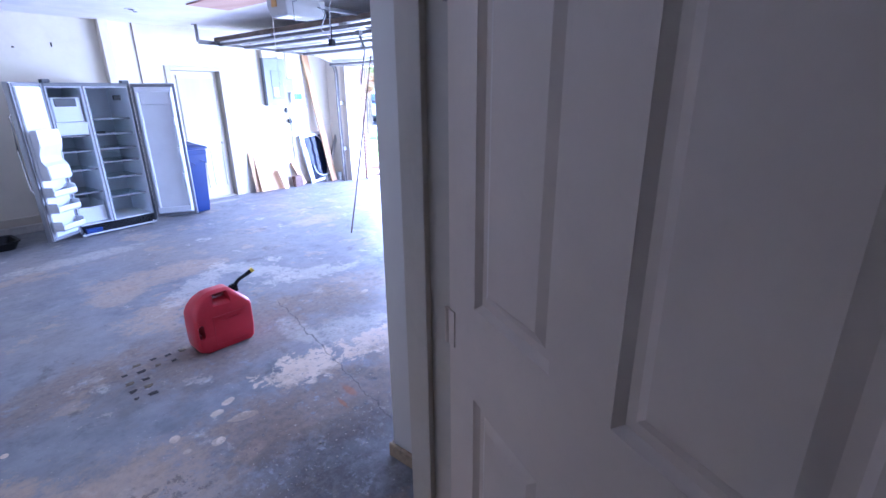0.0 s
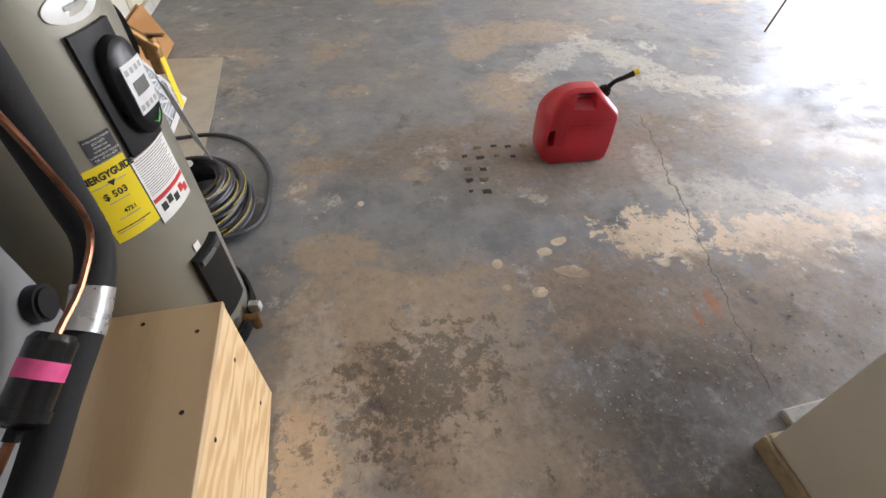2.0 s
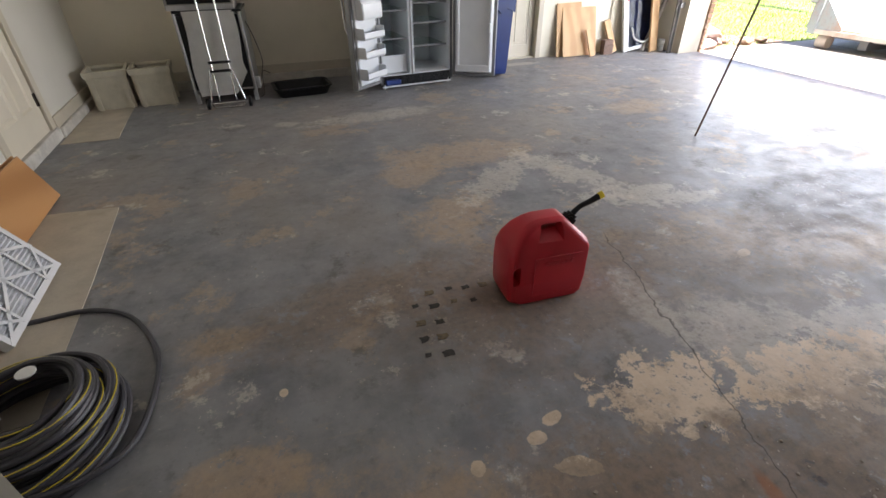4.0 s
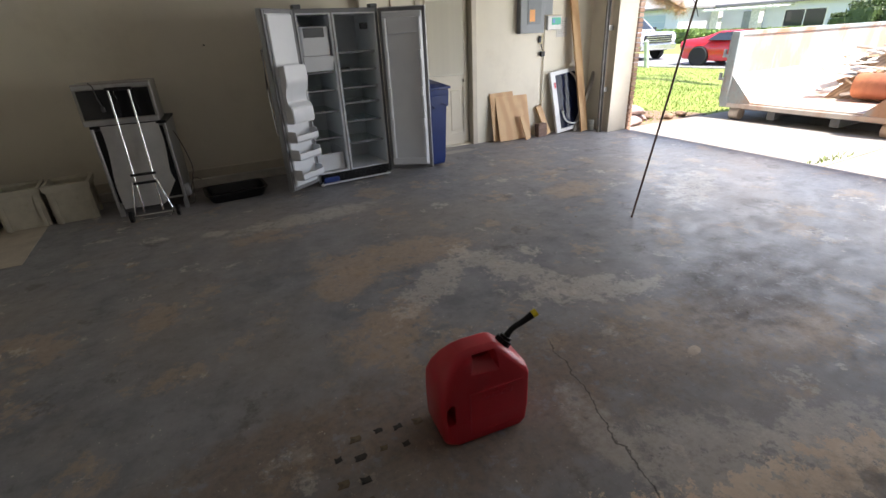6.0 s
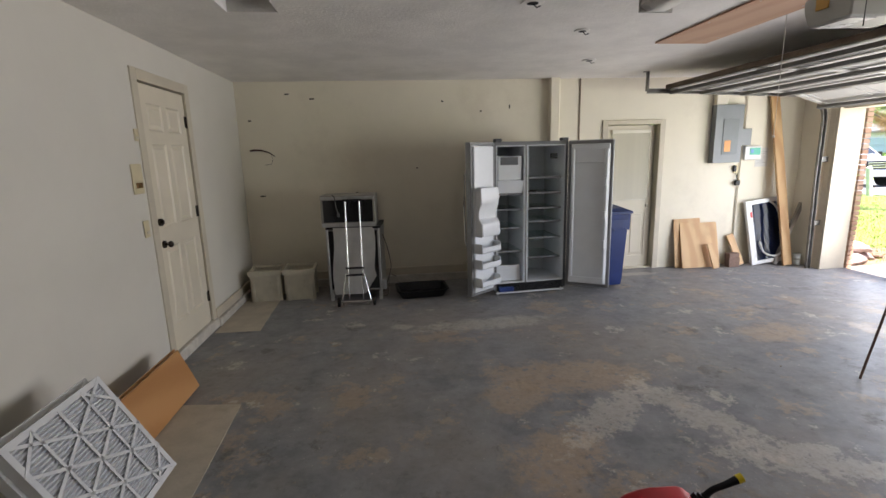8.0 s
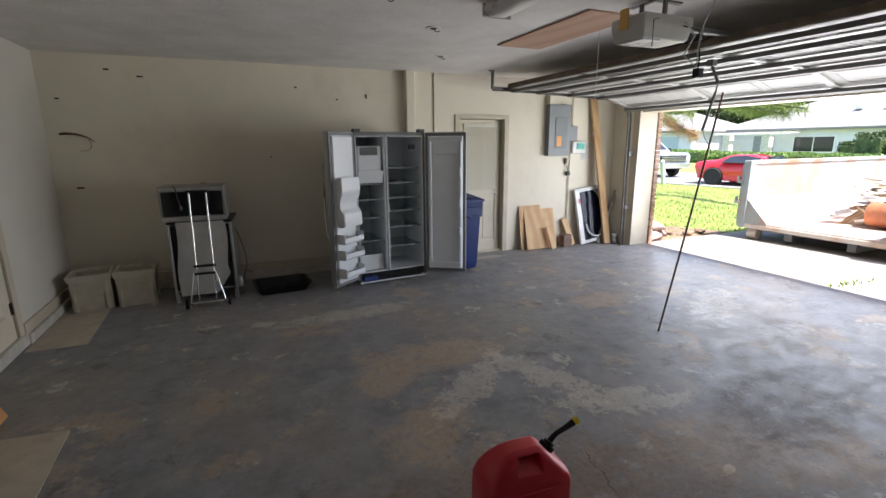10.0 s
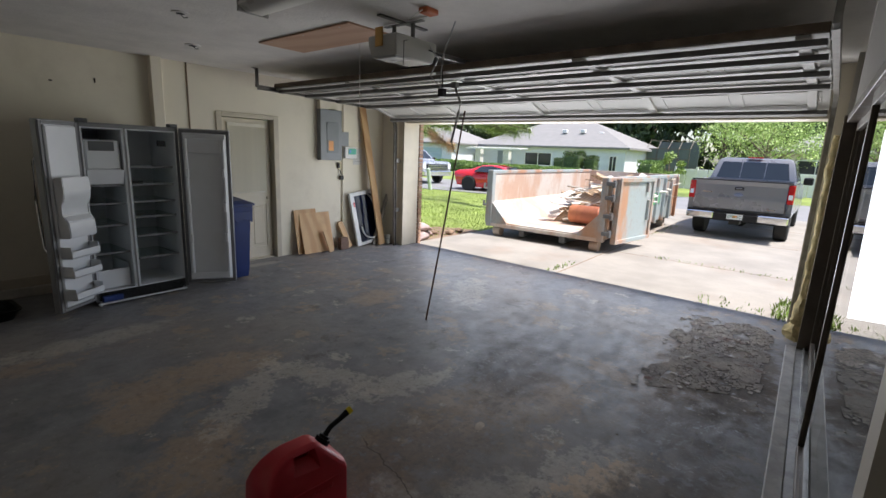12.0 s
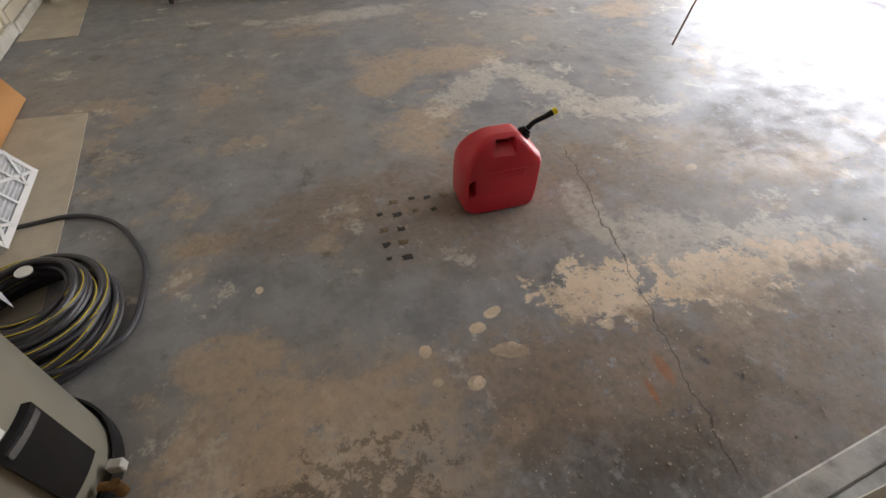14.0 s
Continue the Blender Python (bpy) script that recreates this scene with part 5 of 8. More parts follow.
def furnace_filter(m):
    f = thing("furnace_filter", "white wrapped pleated furnace filter leaning on the wall", "air filter", m, "furnace filters")
    w, h, t = 0.64, 0.64, 0.045
    b = Build()
    for x0, x1, z0, z1 in ((0, w, 0, 0.03), (0, w, h - 0.03, h), (0, 0.03, 0.03, h - 0.03), (w - 0.03, w, 0.03, h - 0.03)):
        b.box(x0, x1, -t, 0, z0, z1)
    part("frame", b, M_frame_w, f, "white cardboard frame")
    b = Build()
    n = 30
    zig = [(-0.030 if k % 2 == 0 else -0.040, 0.03 + (h - 0.06) * k / (2 * n)) for k in range(2 * n + 1)]
    b.prism(zig + [(-0.001, h - 0.03), (-0.001, 0.03)], 0.03, w - 0.03, "x")
    part("media", b, M_media, f, "grey pleated media")
    b = Build()
    def bar(x0, z0, x1, z1, wd=0.016):
        d = Vector((x1 - x0, z1 - z0)).normalized()
        nx, nz = -d.y * wd / 2, d.x * wd / 2
        b.prism([(x0 + nx, z0 + nz), (x1 + nx, z1 + nz), (x1 - nx, z1 - nz), (x0 - nx, z0 - nz)], -t - 0.002, -t + 0.001, "y")
    for k in range(1, 4):
        bar(w * k / 4, 0.02, w * k / 4, h - 0.02)
    for k in range(-3, 4):
        z = h / 2 + k * 0.155 * 1.0
        bar(max(0, 0), z - w / 4 + 0.0, w, z + w / 4) if 0.15 < z < h - 0.15 else None
        bar(0, z + w / 4, w, z - w / 4) if 0.15 < z < h - 0.15 else None
    for (x0, z0, x1, z1) in ((0, 0.16, w / 4, 0.02), (3 * w / 4, 0.02, w, 0.16), (0, h - 0.16, w / 4, h - 0.02), (3 * w / 4, h - 0.02, w, h - 0.16)):
        bar(x0, z0, x1, z1)
    part("lattice", b, M_frame_w, f, "white card lattice")
    return f
furnace_filter(pose(0.565, 2.65, 0.0, -30, 0, 90))
furnace_filter(pose(0.51, 2.635, 0.0, -30, 0, 90))

board = thing("cabinet_board", "orange-brown wooden boards leaning on the wall", "board", pose(0, 0, 0))
M_board = wood("orange_maple_board", (0.52, 0.27, 0.11), (0.42, 0.20, 0.075), 1.5, 1, rough=0.35, rings=2.0, wild=2.0)
for k, (dx, y0, y1) in enumerate(((0.0, 3.40, 4.27), (-0.03, 3.46, 4.30))):
    b = Build()
    b.box(-0.009, 0.009, y0, y1, 0, 0.32, 0.003)
    part("plank", b, M_board, board, m=Matrix.Translation((0.34 + dx, 0, 0.006)) @ Matrix.Rotation(radians(-22 - 1.5 * k), 4, "Y"))


# ---- gas can ----
can = thing("gas_can", "red plastic gas can with black spout on the floor", "gas can", pose(2.838, 2.262, 0, 0, 0, -4))
M_red = paint("red_polyethylene", (0.52, 0.020, 0.034), 0.34, vary=0.10, scale=6, grain=90, relief=0.06)
side = [(-0.196, 0.045), (-0.188, 0.02), (-0.150, 0.0), (0.155, 0.0), (0.180, 0.02), (0.190, 0.10), (0.192, 0.265), (0.184, 0.292), (0.120, 0.352), (0.072, 0.398), (0.050, 0.406), (-0.055, 0.406), (-0.095, 0.396), (-0.140, 0.366), (-0.176, 0.318), (-0.194, 0.262), (-0.198, 0.18)]
b = Build()
b.loft([[(x * k, y, 0.18 + (z - 0.18) * k if z > 0.03 else z + (1 - k) * 0.10) for x, z in side] for y, k in ((-0.115, 0.88), (-0.111, 0.93), (-0.100, 0.97), (-0.078, 1.0), (0.078, 1.0), (0.100, 0.97), (0.111, 0.93), (0.115, 0.88))])
for v in b.bm.verts:
    if v.co.z > 0.25:
        v.co.y *= 1 - 0.56 * min(1.0, (v.co.z - 0.25) / 0.155) ** 1.15
can_body = new("body", mesh_of(b, "body", M_red, True, 60))
# hand pockets under the carry handle, the grip slot and the rear grip hole are cut out of the shell
cutters = []
for sy in (-1, 1):
    q = Build()
    q.loft([[(-0.080, sy * 0.16, 0.262), (0.075, sy * 0.16, 0.262), (0.060, sy * 0.16, 0.392), (-0.060, sy * 0.16, 0.392)], [(-0.045, sy * 0.022, 0.342), (0.045, sy * 0.022, 0.342), (0.045, sy * 0.022, 0.386), (-0.045, sy * 0.022, 0.386)]])
    cutters.append(q)
q = Build()
q.box(-0.044, 0.044, -0.2, 0.2, 0.342, 0.382, 0.014, seg=2)
cutters.append(q)
q = Build()
q.box(-0.182, -0.144, -0.2, 0.2, 0.118, 0.212, 0.012, seg=2)
cutters.append(q)
cut_obs = [new("cutter", mesh_of(q, "cutter", M_red)) for q in cutters]
for cut_ob in cut_obs:
    mod_b = can_body.modifiers.new("cut", "BOOLEAN")
    mod_b.object, mod_b.operation, mod_b.solver = cut_ob, "DIFFERENCE", "EXACT"
mod_v = can_body.modifiers.new("round", "BEVEL")
mod_v.width, mod_v.segments, mod_v.limit_method, mod_v.angle_limit = 0.009, 3, "ANGLE", radians(28)
bpy.context.view_layer.update()
dg = bpy.context.evaluated_depsgraph_get()
done = bpy.data.meshes.new_from_object(can_body.evaluated_get(dg))
can_body.modifiers.clear()
can_body.data = done
for cut_ob in cut_obs:
    bpy.data.objects.remove(cut_ob)
for p in done.polygons:
    p.use_smooth = True
done.set_sharp_from_angle(angle=radians(55))
can_body.parent = can
b = Build()
for x0, x1, z0, z1 in ((-0.085, 0.150, 0.045, 0.049), (-0.085, 0.150, 0.246, 0.250), (-0.085, -0.081, 0.049, 0.246)):
    b.box(x0, x1, -0.1165, -0.112, z0, z1, 0.001)
part("moulded_border", b, M_red, can)
cu = bpy.data.curves.new("moulded_word", "FONT")
cu.body, cu.size, cu.align_x, cu.extrude = "GASOLINE", 0.030, "CENTER", 0.0012
tmp = bpy.data.objects.new("moulded_word", cu)
me = bpy.data.meshes.new_from_object(tmp)
bpy.data.objects.remove(tmp)
me.materials.append(M_red)
word = new("moulded_word", me)
word.parent = can
word.matrix_basis = pose(0.035, -0.1155, 0.205, 90, 0, 0)
b = Build()
b.cyl((0.112, 0, 0.352), (0.130, 0, 0.374), 0.031, 20)
b.cyl((0.129, 0, 0.372), (0.138, 0, 0.384), 0.025, 20)
for k in range(10):
    a = k * math.tau / 10
    b.box(0.029, 0.034, -0.004, 0.004, -0.012, 0.012, m=Matrix.Translation((0.121, 0, 0.363)) @ Vector((0.018, 0, 0.022)).to_track_quat("Z", "Y").to_matrix().to_4x4() @ Matrix.Rotation(a, 4, "Z"))
part("cap", b, M_black, can, "black screw collar", smooth=True)
b = Build()
b.tube(smooth_path([(0.132, 0, 0.376), (0.150, 0, 0.398), (0.172, 0, 0.416), (0.215, 0, 0.432), (0.258, 0, 0.452)], 4), [0.016, 0.015, 0.014, 0.013, 0.0125, 0.012, 0.012, 0.012, 0.012, 0.012, 0.0122, 0.0125, 0.013, 0.0135, 0.014, 0.015, 0.016], 12)
part("spout", b, M_black, can, "bent black spout", smooth=True)
b = Build()
b.cyl((0.256, 0, 0.451), (0.276, 0, 0.460), 0.0165, 14)
part("tip", b, M_yellow, can, "yellow spout tip", smooth=True)

rod = thing("metal_rod", "long rusty rod leaning on the garage-door arm", "rod", pose(0, 0, 0))
b = Build()
b.tube([(5.165, 3.61, 0.0), (5.44, 3.64, 1.0), (5.74, 3.69, 2.08)], [0.0085, 0.009, 0.0085], 8)
part("shaft", b, paint("rusty_brown_rod", (0.09, 0.045, 0.025), 0.6, vary=0.3, scale=12), rod, smooth=True)

# dark adhesive squares beside the can
for i, (x, y, s) in enumerate(((2.33, 2.40, 1.0), (2.43, 2.40, 0.8), (2.51, 2.38, 0.8), (2.60, 2.37, 1.0), (2.32, 2.30, 1.1), (2.51, 2.28, 0.7), (2.23, 2.21, 1.0), (2.31, 2.19, 1.0), (2.21, 2.11, 0.9), (2.29, 2.10, 1.0), (2.28, 2.0, 1.0), (2.24, 2.33, 0.7), (2.42, 2.30, 0.8), (2.20, 2.02, 0.6))):
    mark = thing("glue_mark", "small dark square of old glue on the floor", "glue mark", pose(x, y, 0, 0, 0, -10 + 7 * (i % 3)), "glue marks")
    b = Build()
    rng = random.Random(i)
    b.prism([(0.024 * s * rng.uniform(0.7, 1.1) * sx, 0.019 * s * rng.uniform(0.6, 1.1) * sy) for sx, sy in ((-1, -1), (0, -1.1), (1, -0.9), (1.1, 0), (1, 1), (0.1, 0.9), (-1, 1), (-0.8, 0.1))], 0.0, 0.0022)
    part("glue", b, paint("old_glue_dark", (0.04, 0.035, 0.03), 0.7, vary=0.4, scale=40) if i % 3 else paint("old_glue_tan", (0.16, 0.12, 0.07), 0.7, vary=0.4, scale=40), mark)

# bare concrete strips by the west wall
for nm, out in (("a", [(0.05, 5.41), (0.488, 5.40), (0.465, 6.0), (0.44, 6.92), (0.05, 6.94)]), ("b", [(0.04, 2.2), (0.80, 2.2), (0.785, 3.1), (0.75, 3.94), (0.40, 3.985), (0.04, 4.0)])):
    b = Build()
    b.prism(out, 0.0, 0.004)
    setting("floor_patch", b, M_raw, "bare unpainted concrete strip by the wall", "floor patch")

# ---- open side-by-side refrigerator ----
M_fr_dark = paint("dark_grey_cabinet_steel", (0.13, 0.135, 0.14), 0.45, metal=0.3, vary=0.08)
M_fr_in = paint("white_liner", (0.70, 0.72, 0.74), 0.35, vary=0.03)
M_fr_steel = paint("stainless_door", (0.40, 0.41, 0.42), 0.32, metal=0.8, vary=0.05, stretch=(1, 1, 0.1))
M_shelf_glass = glass("greenish_shelf_glass", (0.75, 0.88, 0.85))
M_gasket = paint("grey_gasket", (0.20, 0.20, 0.205), 0.6)
M_clear = glass("clear_bin_plastic", (0.92, 0.94, 0.96), 0.15)
fridge = thing("refrigerator", "open stainless side-by-side refrigerator, doors swung wide, empty", "refrigerator", pose(3.02, 6.10, 0, 0, 0, 4))
W, D, T = 0.90, 0.66, 1.80
b = Build()
b.box(0, 0.03, 0, D, 0.05, T, 0.003)
b.box(W - 0.03, W, 0, D, 0.05, T, 0.003)
b.box(0.03, W - 0.03, 0, D, T - 0.04, T)
b.box(0.03, W - 0.03, D - 0.04, D, 0.05, T - 0.04)
b.box(0.03, W - 0.03, 0.02, D - 0.04, 0.05, 0.14)
body = part("body", b, M_fr_dark, fridge, "dark grey steel cabinet")
b = Build()
for x0, x1 in ((0.03, 0.375), (0.405, 0.87)):
    b = Build()
    b.box(x0, x0 + 0.012, 0.004, D - 0.05, 0.14, T - 0.04)
    b.box(x1 - 0.012, x1, 0.004, D - 0.05, 0.14, T - 0.04)
    b.box(x0 + 0.012, x1 - 0.012, D - 0.062, D - 0.05, 0.14, T - 0.04)
    b.box(x0 + 0.012, x1 - 0.012, 0.004, D - 0.062, 0.14, 0.152)
    b.box(x0 + 0.012, x1 - 0.012, 0.004, D - 0.062, T - 0.052, T - 0.04)
    bmesh.ops.remove_doubles(b.bm, verts=b.bm.verts, dist=1e-4)
    part("liner", b, M_fr_in, fridge, "white plastic liner")
b = Build()
b.box(0.375, 0.405, 0.0, D - 0.05, 0.14, T - 0.04)
part("divider", b, M_fr_in, fridge, "white centre divider")
b = Build()
b.box(0.381, 0.399, -0.002, 0.0, 0.14, T - 0.04)
b.box(0.03, W - 0.03, -0.002, 0.0, T - 0.04, T - 0.005)
part("mullion", b, M_gasket, fridge)
for z in (0.52, 0.66 + 0.14, 1.02, 1.2):
    b = Build()
    b.box(0.045, 0.36, 0.05, D - 0.065, z, z + 0.005)
    sh = part("shelf", b, M_shelf_glass, fridge, "glass freezer shelf")
    b = Build()
    b.box(0.045, 0.36, 0.04, 0.05, z - 0.006, z + 0.012, 0.002)
    part("shelf_trim", b, M_gasket, sh)
for z in (0.42, 0.66, 0.86, 1.02, 1.20, 1.38):
    b = Build()
    b.box(0.42, 0.855, 0.08, D - 0.065, z, z + 0.005)
    sh = part("shelf", b, M_shelf_glass, fridge, "glass refrigerator shelf")
    b = Build()
    b.box(0.42, 0.855, 0.07, 0.08, z - 0.008, z + 0.014, 0.002)
    b.box(0.42, 0.43, 0.08, D - 0.065, z - 0.012, z, 0.001)
    b.box(0.845, 0.855, 0.08, D - 0.065, z - 0.012, z, 0.001)
    part("shelf_trim", b, M_gasket, sh)
b = Build()
b.box(0.06, 0.35, 0.03, 0.30, 1.36, 1.64, 0.012)
ice = part("ice_maker", b, M_fr_in, fridge, "white ice maker housing")
b = Build()
b.box(0.09, 0.30, 0.022, 0.032, 1.54, 1.63, 0.003)
part("ice_window", b, M_fr_dark, ice, "dark window")
b = Build()
b.loft([[(0.055, 0.02, 1.22), (0.355, 0.02, 1.22), (0.355, 0.28, 1.22), (0.055, 0.28, 1.22)], [(0.05, 0.0, 1.36), (0.36, 0.0, 1.36), (0.36, 0.30, 1.36), (0.05, 0.30, 1.36)]])
part("ice_chute", b, M_fr_in, ice)
b = Build()
for x0, x1, z0, z1 in ((0.06, 0.345, 0.16, 0.40),):
    b.box(x0, x1, 0.06, 0.075, z0, z1 - 0.05, 0.003)
    b.box(x0, x0 + 0.008, 0.075, 0.5, z0, z1, 0.002)
    b.box(x1 - 0.008, x1, 0.075, 0.5, z0, z1, 0.002)
    b.box(x0 + 0.008, x1 - 0.008, 0.49, 0.5, z0, z1, 0.002)
    b.box(x0 + 0.008, x1 - 0.008, 0.075, 0.49, z0, z0 + 0.008)
part("drawer", b, M_fr_in, fridge, "white freezer basket")
b = Build()
b.box(0.70, 0.78, 0.02, 0.05, 1.60, 1.66, 0.004)
part("control", b, M_black, fridge)
b = Build()
b.box(0.42, 0.56, 0.10, 0.16, 1.205, 1.235, 0.004)
part("control", b, M_black, fridge)
b = Build()
for i in range(9):
    b.box(0.05, W - 0.05, 0.012, 0.02, 0.035 + i * 0.011, 0.041 + i * 0.011)
b.box(0.02, W - 0.02, 0.02, 0.03, 0.03, 0.14)
part("grille", b, M_black, fridge, "black toe grille")
b = Build()
b.box(0.02, W - 0.02, -0.012, 0.012, 0.018, 0.034, 0.003)
part("base_rail", b, M_fr_in, fridge, "white base rail")
b = Build()
b.box(0.06, 0.24, -0.02, 0.05, 0.04, 0.10, 0.008)
part("water_filter", b, paint("blue_cap", (0.03, 0.06, 0.22), 0.4), fridge, "dark blue filter cap")
for x in (0.05, W - 0.05):
    b = Build()
    b.cyl((x - 0.015, 0.04, 0.022), (x + 0.015, 0.04, 0.022), 0.022, 14)
    b.cyl((x, 0.02, 0.0), (x, 0.02, 0.05), 0.012, 10)
    b.cyl((x - 0.015, 0.60, 0.025), (x + 0.015, 0.60, 0.025), 0.025, 14)
    part("wheel", b, M_steel, fridge)
    b = Build()
    b.box(x - 0.04, x + 0.04, -0.03, 0.06, T, T + 0.035, 0.006)
    part("hinge_cover", b, M_fr_dark, fridge, "dark hinge cover")
# freezer door: swung wide open; local x along the door from the hinge, +y its inner side
fdoor = part("freezer_door", (lambda q: (q.box(0, 0.40, -0.065, 0.0, 0.075, T, 0.008), q)[1])(Build()), M_fr_steel, fridge, "stainless freezer door", m=pose(0.0, -0.01, 0, 0, 0, -147))
def door_inside(door, w, z0, z1):
    b = Build()
    for a in ((0.0, 0.03, z0, z1), (w - 0.03, w, z0, z1), (0.03, w - 0.03, z0, z0 + 0.03), (0.03, w - 0.03, z1 - 0.03, z1)):
        b.box(a[0], a[1], 0.001, 0.014, a[2], a[3], 0.004)
    part("gasket", b, M_gasket, door, "grey rubber gasket")
    b = Build()
    b.box(0.035, w - 0.035, 0.001, 0.030, z0 + 0.035, z1 - 0.035, 0.012)
    part("inner_panel", b, M_fr_in, door, "white inner door panel")
door_inside(fdoor, 0.40, 0.085, T - 0.01)
# moulded ice bin on the freezer door
b = Build()
prof = [(0.030, 1.30), (0.115, 1.31), (0.12, 1.20), (0.115, 1.12), (0.075, 1.05), (0.075, 0.97), (0.13, 0.92), (0.14, 0.80), (0.13, 0.77), (0.030, 0.765)]
b.prism(prof, 0.05, 0.35, "x")
bmesh.ops.bevel(b.bm, geom=b.bm.edges[:], offset=0.008, segments=2, affect="EDGES")
part("ice_bin", b, M_fr_in, fdoor, "white moulded ice bin", smooth=True)
def door_bin(door, w, z, h, out, mat, label):
    b = Build()
    b.loft([[(0.05, 0.03, z), (w - 0.05, 0.03, z), (w - 0.06, out - 0.02, z), (0.06, out - 0.02, z)], [(0.04, 0.03, z + 0.02), (w - 0.04, 0.03, z + 0.02), (w - 0.04, out, z + 0.02), (0.04, out, z + 0.02)]])
    b.box(0.04, w - 0.04, out - 0.008, out, z + 0.02, z + h, 0.003)
    b.box(0.04, 0.048, 0.03, out - 0.008, z + 0.02, z + h * 1.5, 0.002)
    b.box(w - 0.048, w - 0.04, 0.03, out - 0.008, z + 0.02, z + h * 1.5, 0.002)
    part("door_bin", b, mat, door, label)
for z in (0.58, 0.40, 0.19):
    door_bin(fdoor, 0.40, z, 0.075, 0.14, M_fr_in, "white door bin")
b = Build()
b.tube([(0.37, -0.065, 1.50), (0.37, -0.105, 1.45), (0.37, -0.125, 1.10), (0.37, -0.105, 0.68), (0.37, -0.065, 0.62)], 0.011, 10)
part("handle", b, M_chrome, fdoor, "curved steel handle", smooth=True)
# refrigerator door: local x runs from the hinge, inner side +y
rdoor = part("fridge_door", (lambda q: (q.box(0, 0.50, 0.0, 0.065, 0.075, T, 0.008), q)[1])(Build()), M_fr_steel, fridge, "stainless refrigerator door", m=pose(W, -0.01, 0, 0, 0, -36))
b = Build()
for a in ((0.0, 0.03, 0.085, T - 0.01), (0.47, 0.50, 0.085, T - 0.01), (0.03, 0.47, 0.085, 0.115), (0.03, 0.47, T - 0.04, T - 0.01)):
    b.box(a[0], a[1], -0.014, -0.001, a[2], a[3], 0.004)
part("gasket", b, M_gasket, rdoor, "grey rubber gasket")
b = Build()
b.box(0.035, 0.465, -0.030, -0.001, 0.12, T - 0.045, 0.012)
part("inner_panel", b, M_fr_in, rdoor, "white inner door panel")
for x in (0.045, 0.415):
    b = Build()
    b.box(x, x + 0.04, -0.060, -0.030, 0.14, T - 0.10, 0.012)
    part("bin_rail", b, M_fr_in, rdoor, "white moulded bin rail")
b = Build()
b.box(0.085, 0.415, -0.045, -0.030, T - 0.26, T - 0.10, 0.008)
part("moulded_recess", b, M_fr_in, rdoor)
for z in (1.28, 0.90, 0.56):
    for x in (0.052, 0.408):
        b = Build()
        b.box(x, x + 0.04, -0.085, -0.061, z, z + 0.10, 0.008)
        part("bin_clip", b, M_fr_in, rdoor, "white bin clip")
b = Build()
b.box(0.05, 0.45, -0.11, -0.061, 0.15, 0.158, 0.003)
b.box(0.05, 0.45, -0.11, -0.102, 0.158, 0.22, 0.003)
part("door_bin", b, M_fr_in, rdoor, "white door bin")
b = Build()
b.tube([(0.47, 0.065, 1.5), (0.47, 0.12, 1.4), (0.47, 0.12, 0.75), (0.47, 0.065, 0.65)], 0.011, 10)
part("handle", b, M_chrome, rdoor, "curved steel handle", smooth=True)

# ---- blue wheeled bin ----
wbin = thing("wheeled_bin", "dark blue wheeled bin beside the refrigerator", "trash bin", pose(4.48, 6.345, 0, 0, 0, 3))
M_blue = paint("navy_polyethylene", (0.007, 0.028, 0.150), 0.42, vary=0.15, scale=6)
b = Build()
b.loft([[(x * s, y * s, z) for x, y in ((-0.20, -0.22), (0.20, -0.22), (0.20, 0.22), (-0.20, 0.22))] for z, s in ((0.03, 0.82), (0.10, 0.86), (0.80, 1.0), (0.86, 1.08), (0.92, 1.10), (0.92, 1.04))])
bmesh.ops.bevel(b.bm, geom=[e for e in b.bm.edges if abs(e.verts[0].co.z - e.verts[1].co.z) > 0.02], offset=0.025, segments=2, affect="EDGES")
part("body", b, M_blue, wbin)
b = Build()
b.loft([[(-0.23, -0.25, 0.925), (0.23, -0.25, 0.925), (0.23, 0.26, 0.925), (-0.23, 0.26, 0.925)], [(-0.23, -0.25, 0.95), (0.23, -0.25, 0.95), (0.23, 0.26, 0.97), (-0.23, 0.26, 0.97)], [(-0.15, -0.17, 0.985), (0.15, -0.17, 0.985), (0.15, 0.20, 1.02), (-0.15, 0.20, 1.02)]])
part("lid", b, M_blue, wbin, "dark blue lid")
b = Build()
b.cyl((-0.20, 0.28, 0.90), (0.20, 0.28, 0.90), 0.016, 10)
part("handle", b, M_blue, wbin)
b = Build()
b.prism([(-0.20, 0.74), (-0.12, 0.70), (-0.05, 0.78), (0.02, 0.71), (0.10, 0.77), (0.20, 0.72), (0.21, 0.90), (-0.21, 0.90)], -0.235, -0.222, "y")
part("rim_skirt", b, M_blue, wbin)
for x in (-0.21, 0.21):
    b = Build()
    b.cyl((x - 0.025, 0.20, 0.10), (x + 0.025, 0.20, 0.10), 0.10, 20)
    part("wheel", b, M_black, wbin)

# ---- dishwasher, microwave, cart, planters, tray by the north wall ----
dish = thing("dishwasher", "old dishwasher with bare sides under a microwave", "dishwasher", pose(1.40, 6.52, 0, 0, 0, -4))
b = Build()
b.box(-0.31, -0.285, -0.28, 0.30, 0.10, 0.86, 0.003)
b.box(0.285, 0.31, -0.28, 0.30, 0.10, 0.86, 0.003)
b.box(-0.285, 0.285, 0.28, 0.30, 0.10, 0.86)
b.box(-0.285, 0.285, -0.26, -0.22, 0.12, 0.80, 0.004)
part("body", b, M_steel, dish, "bare galvanised shell")
b = Build()
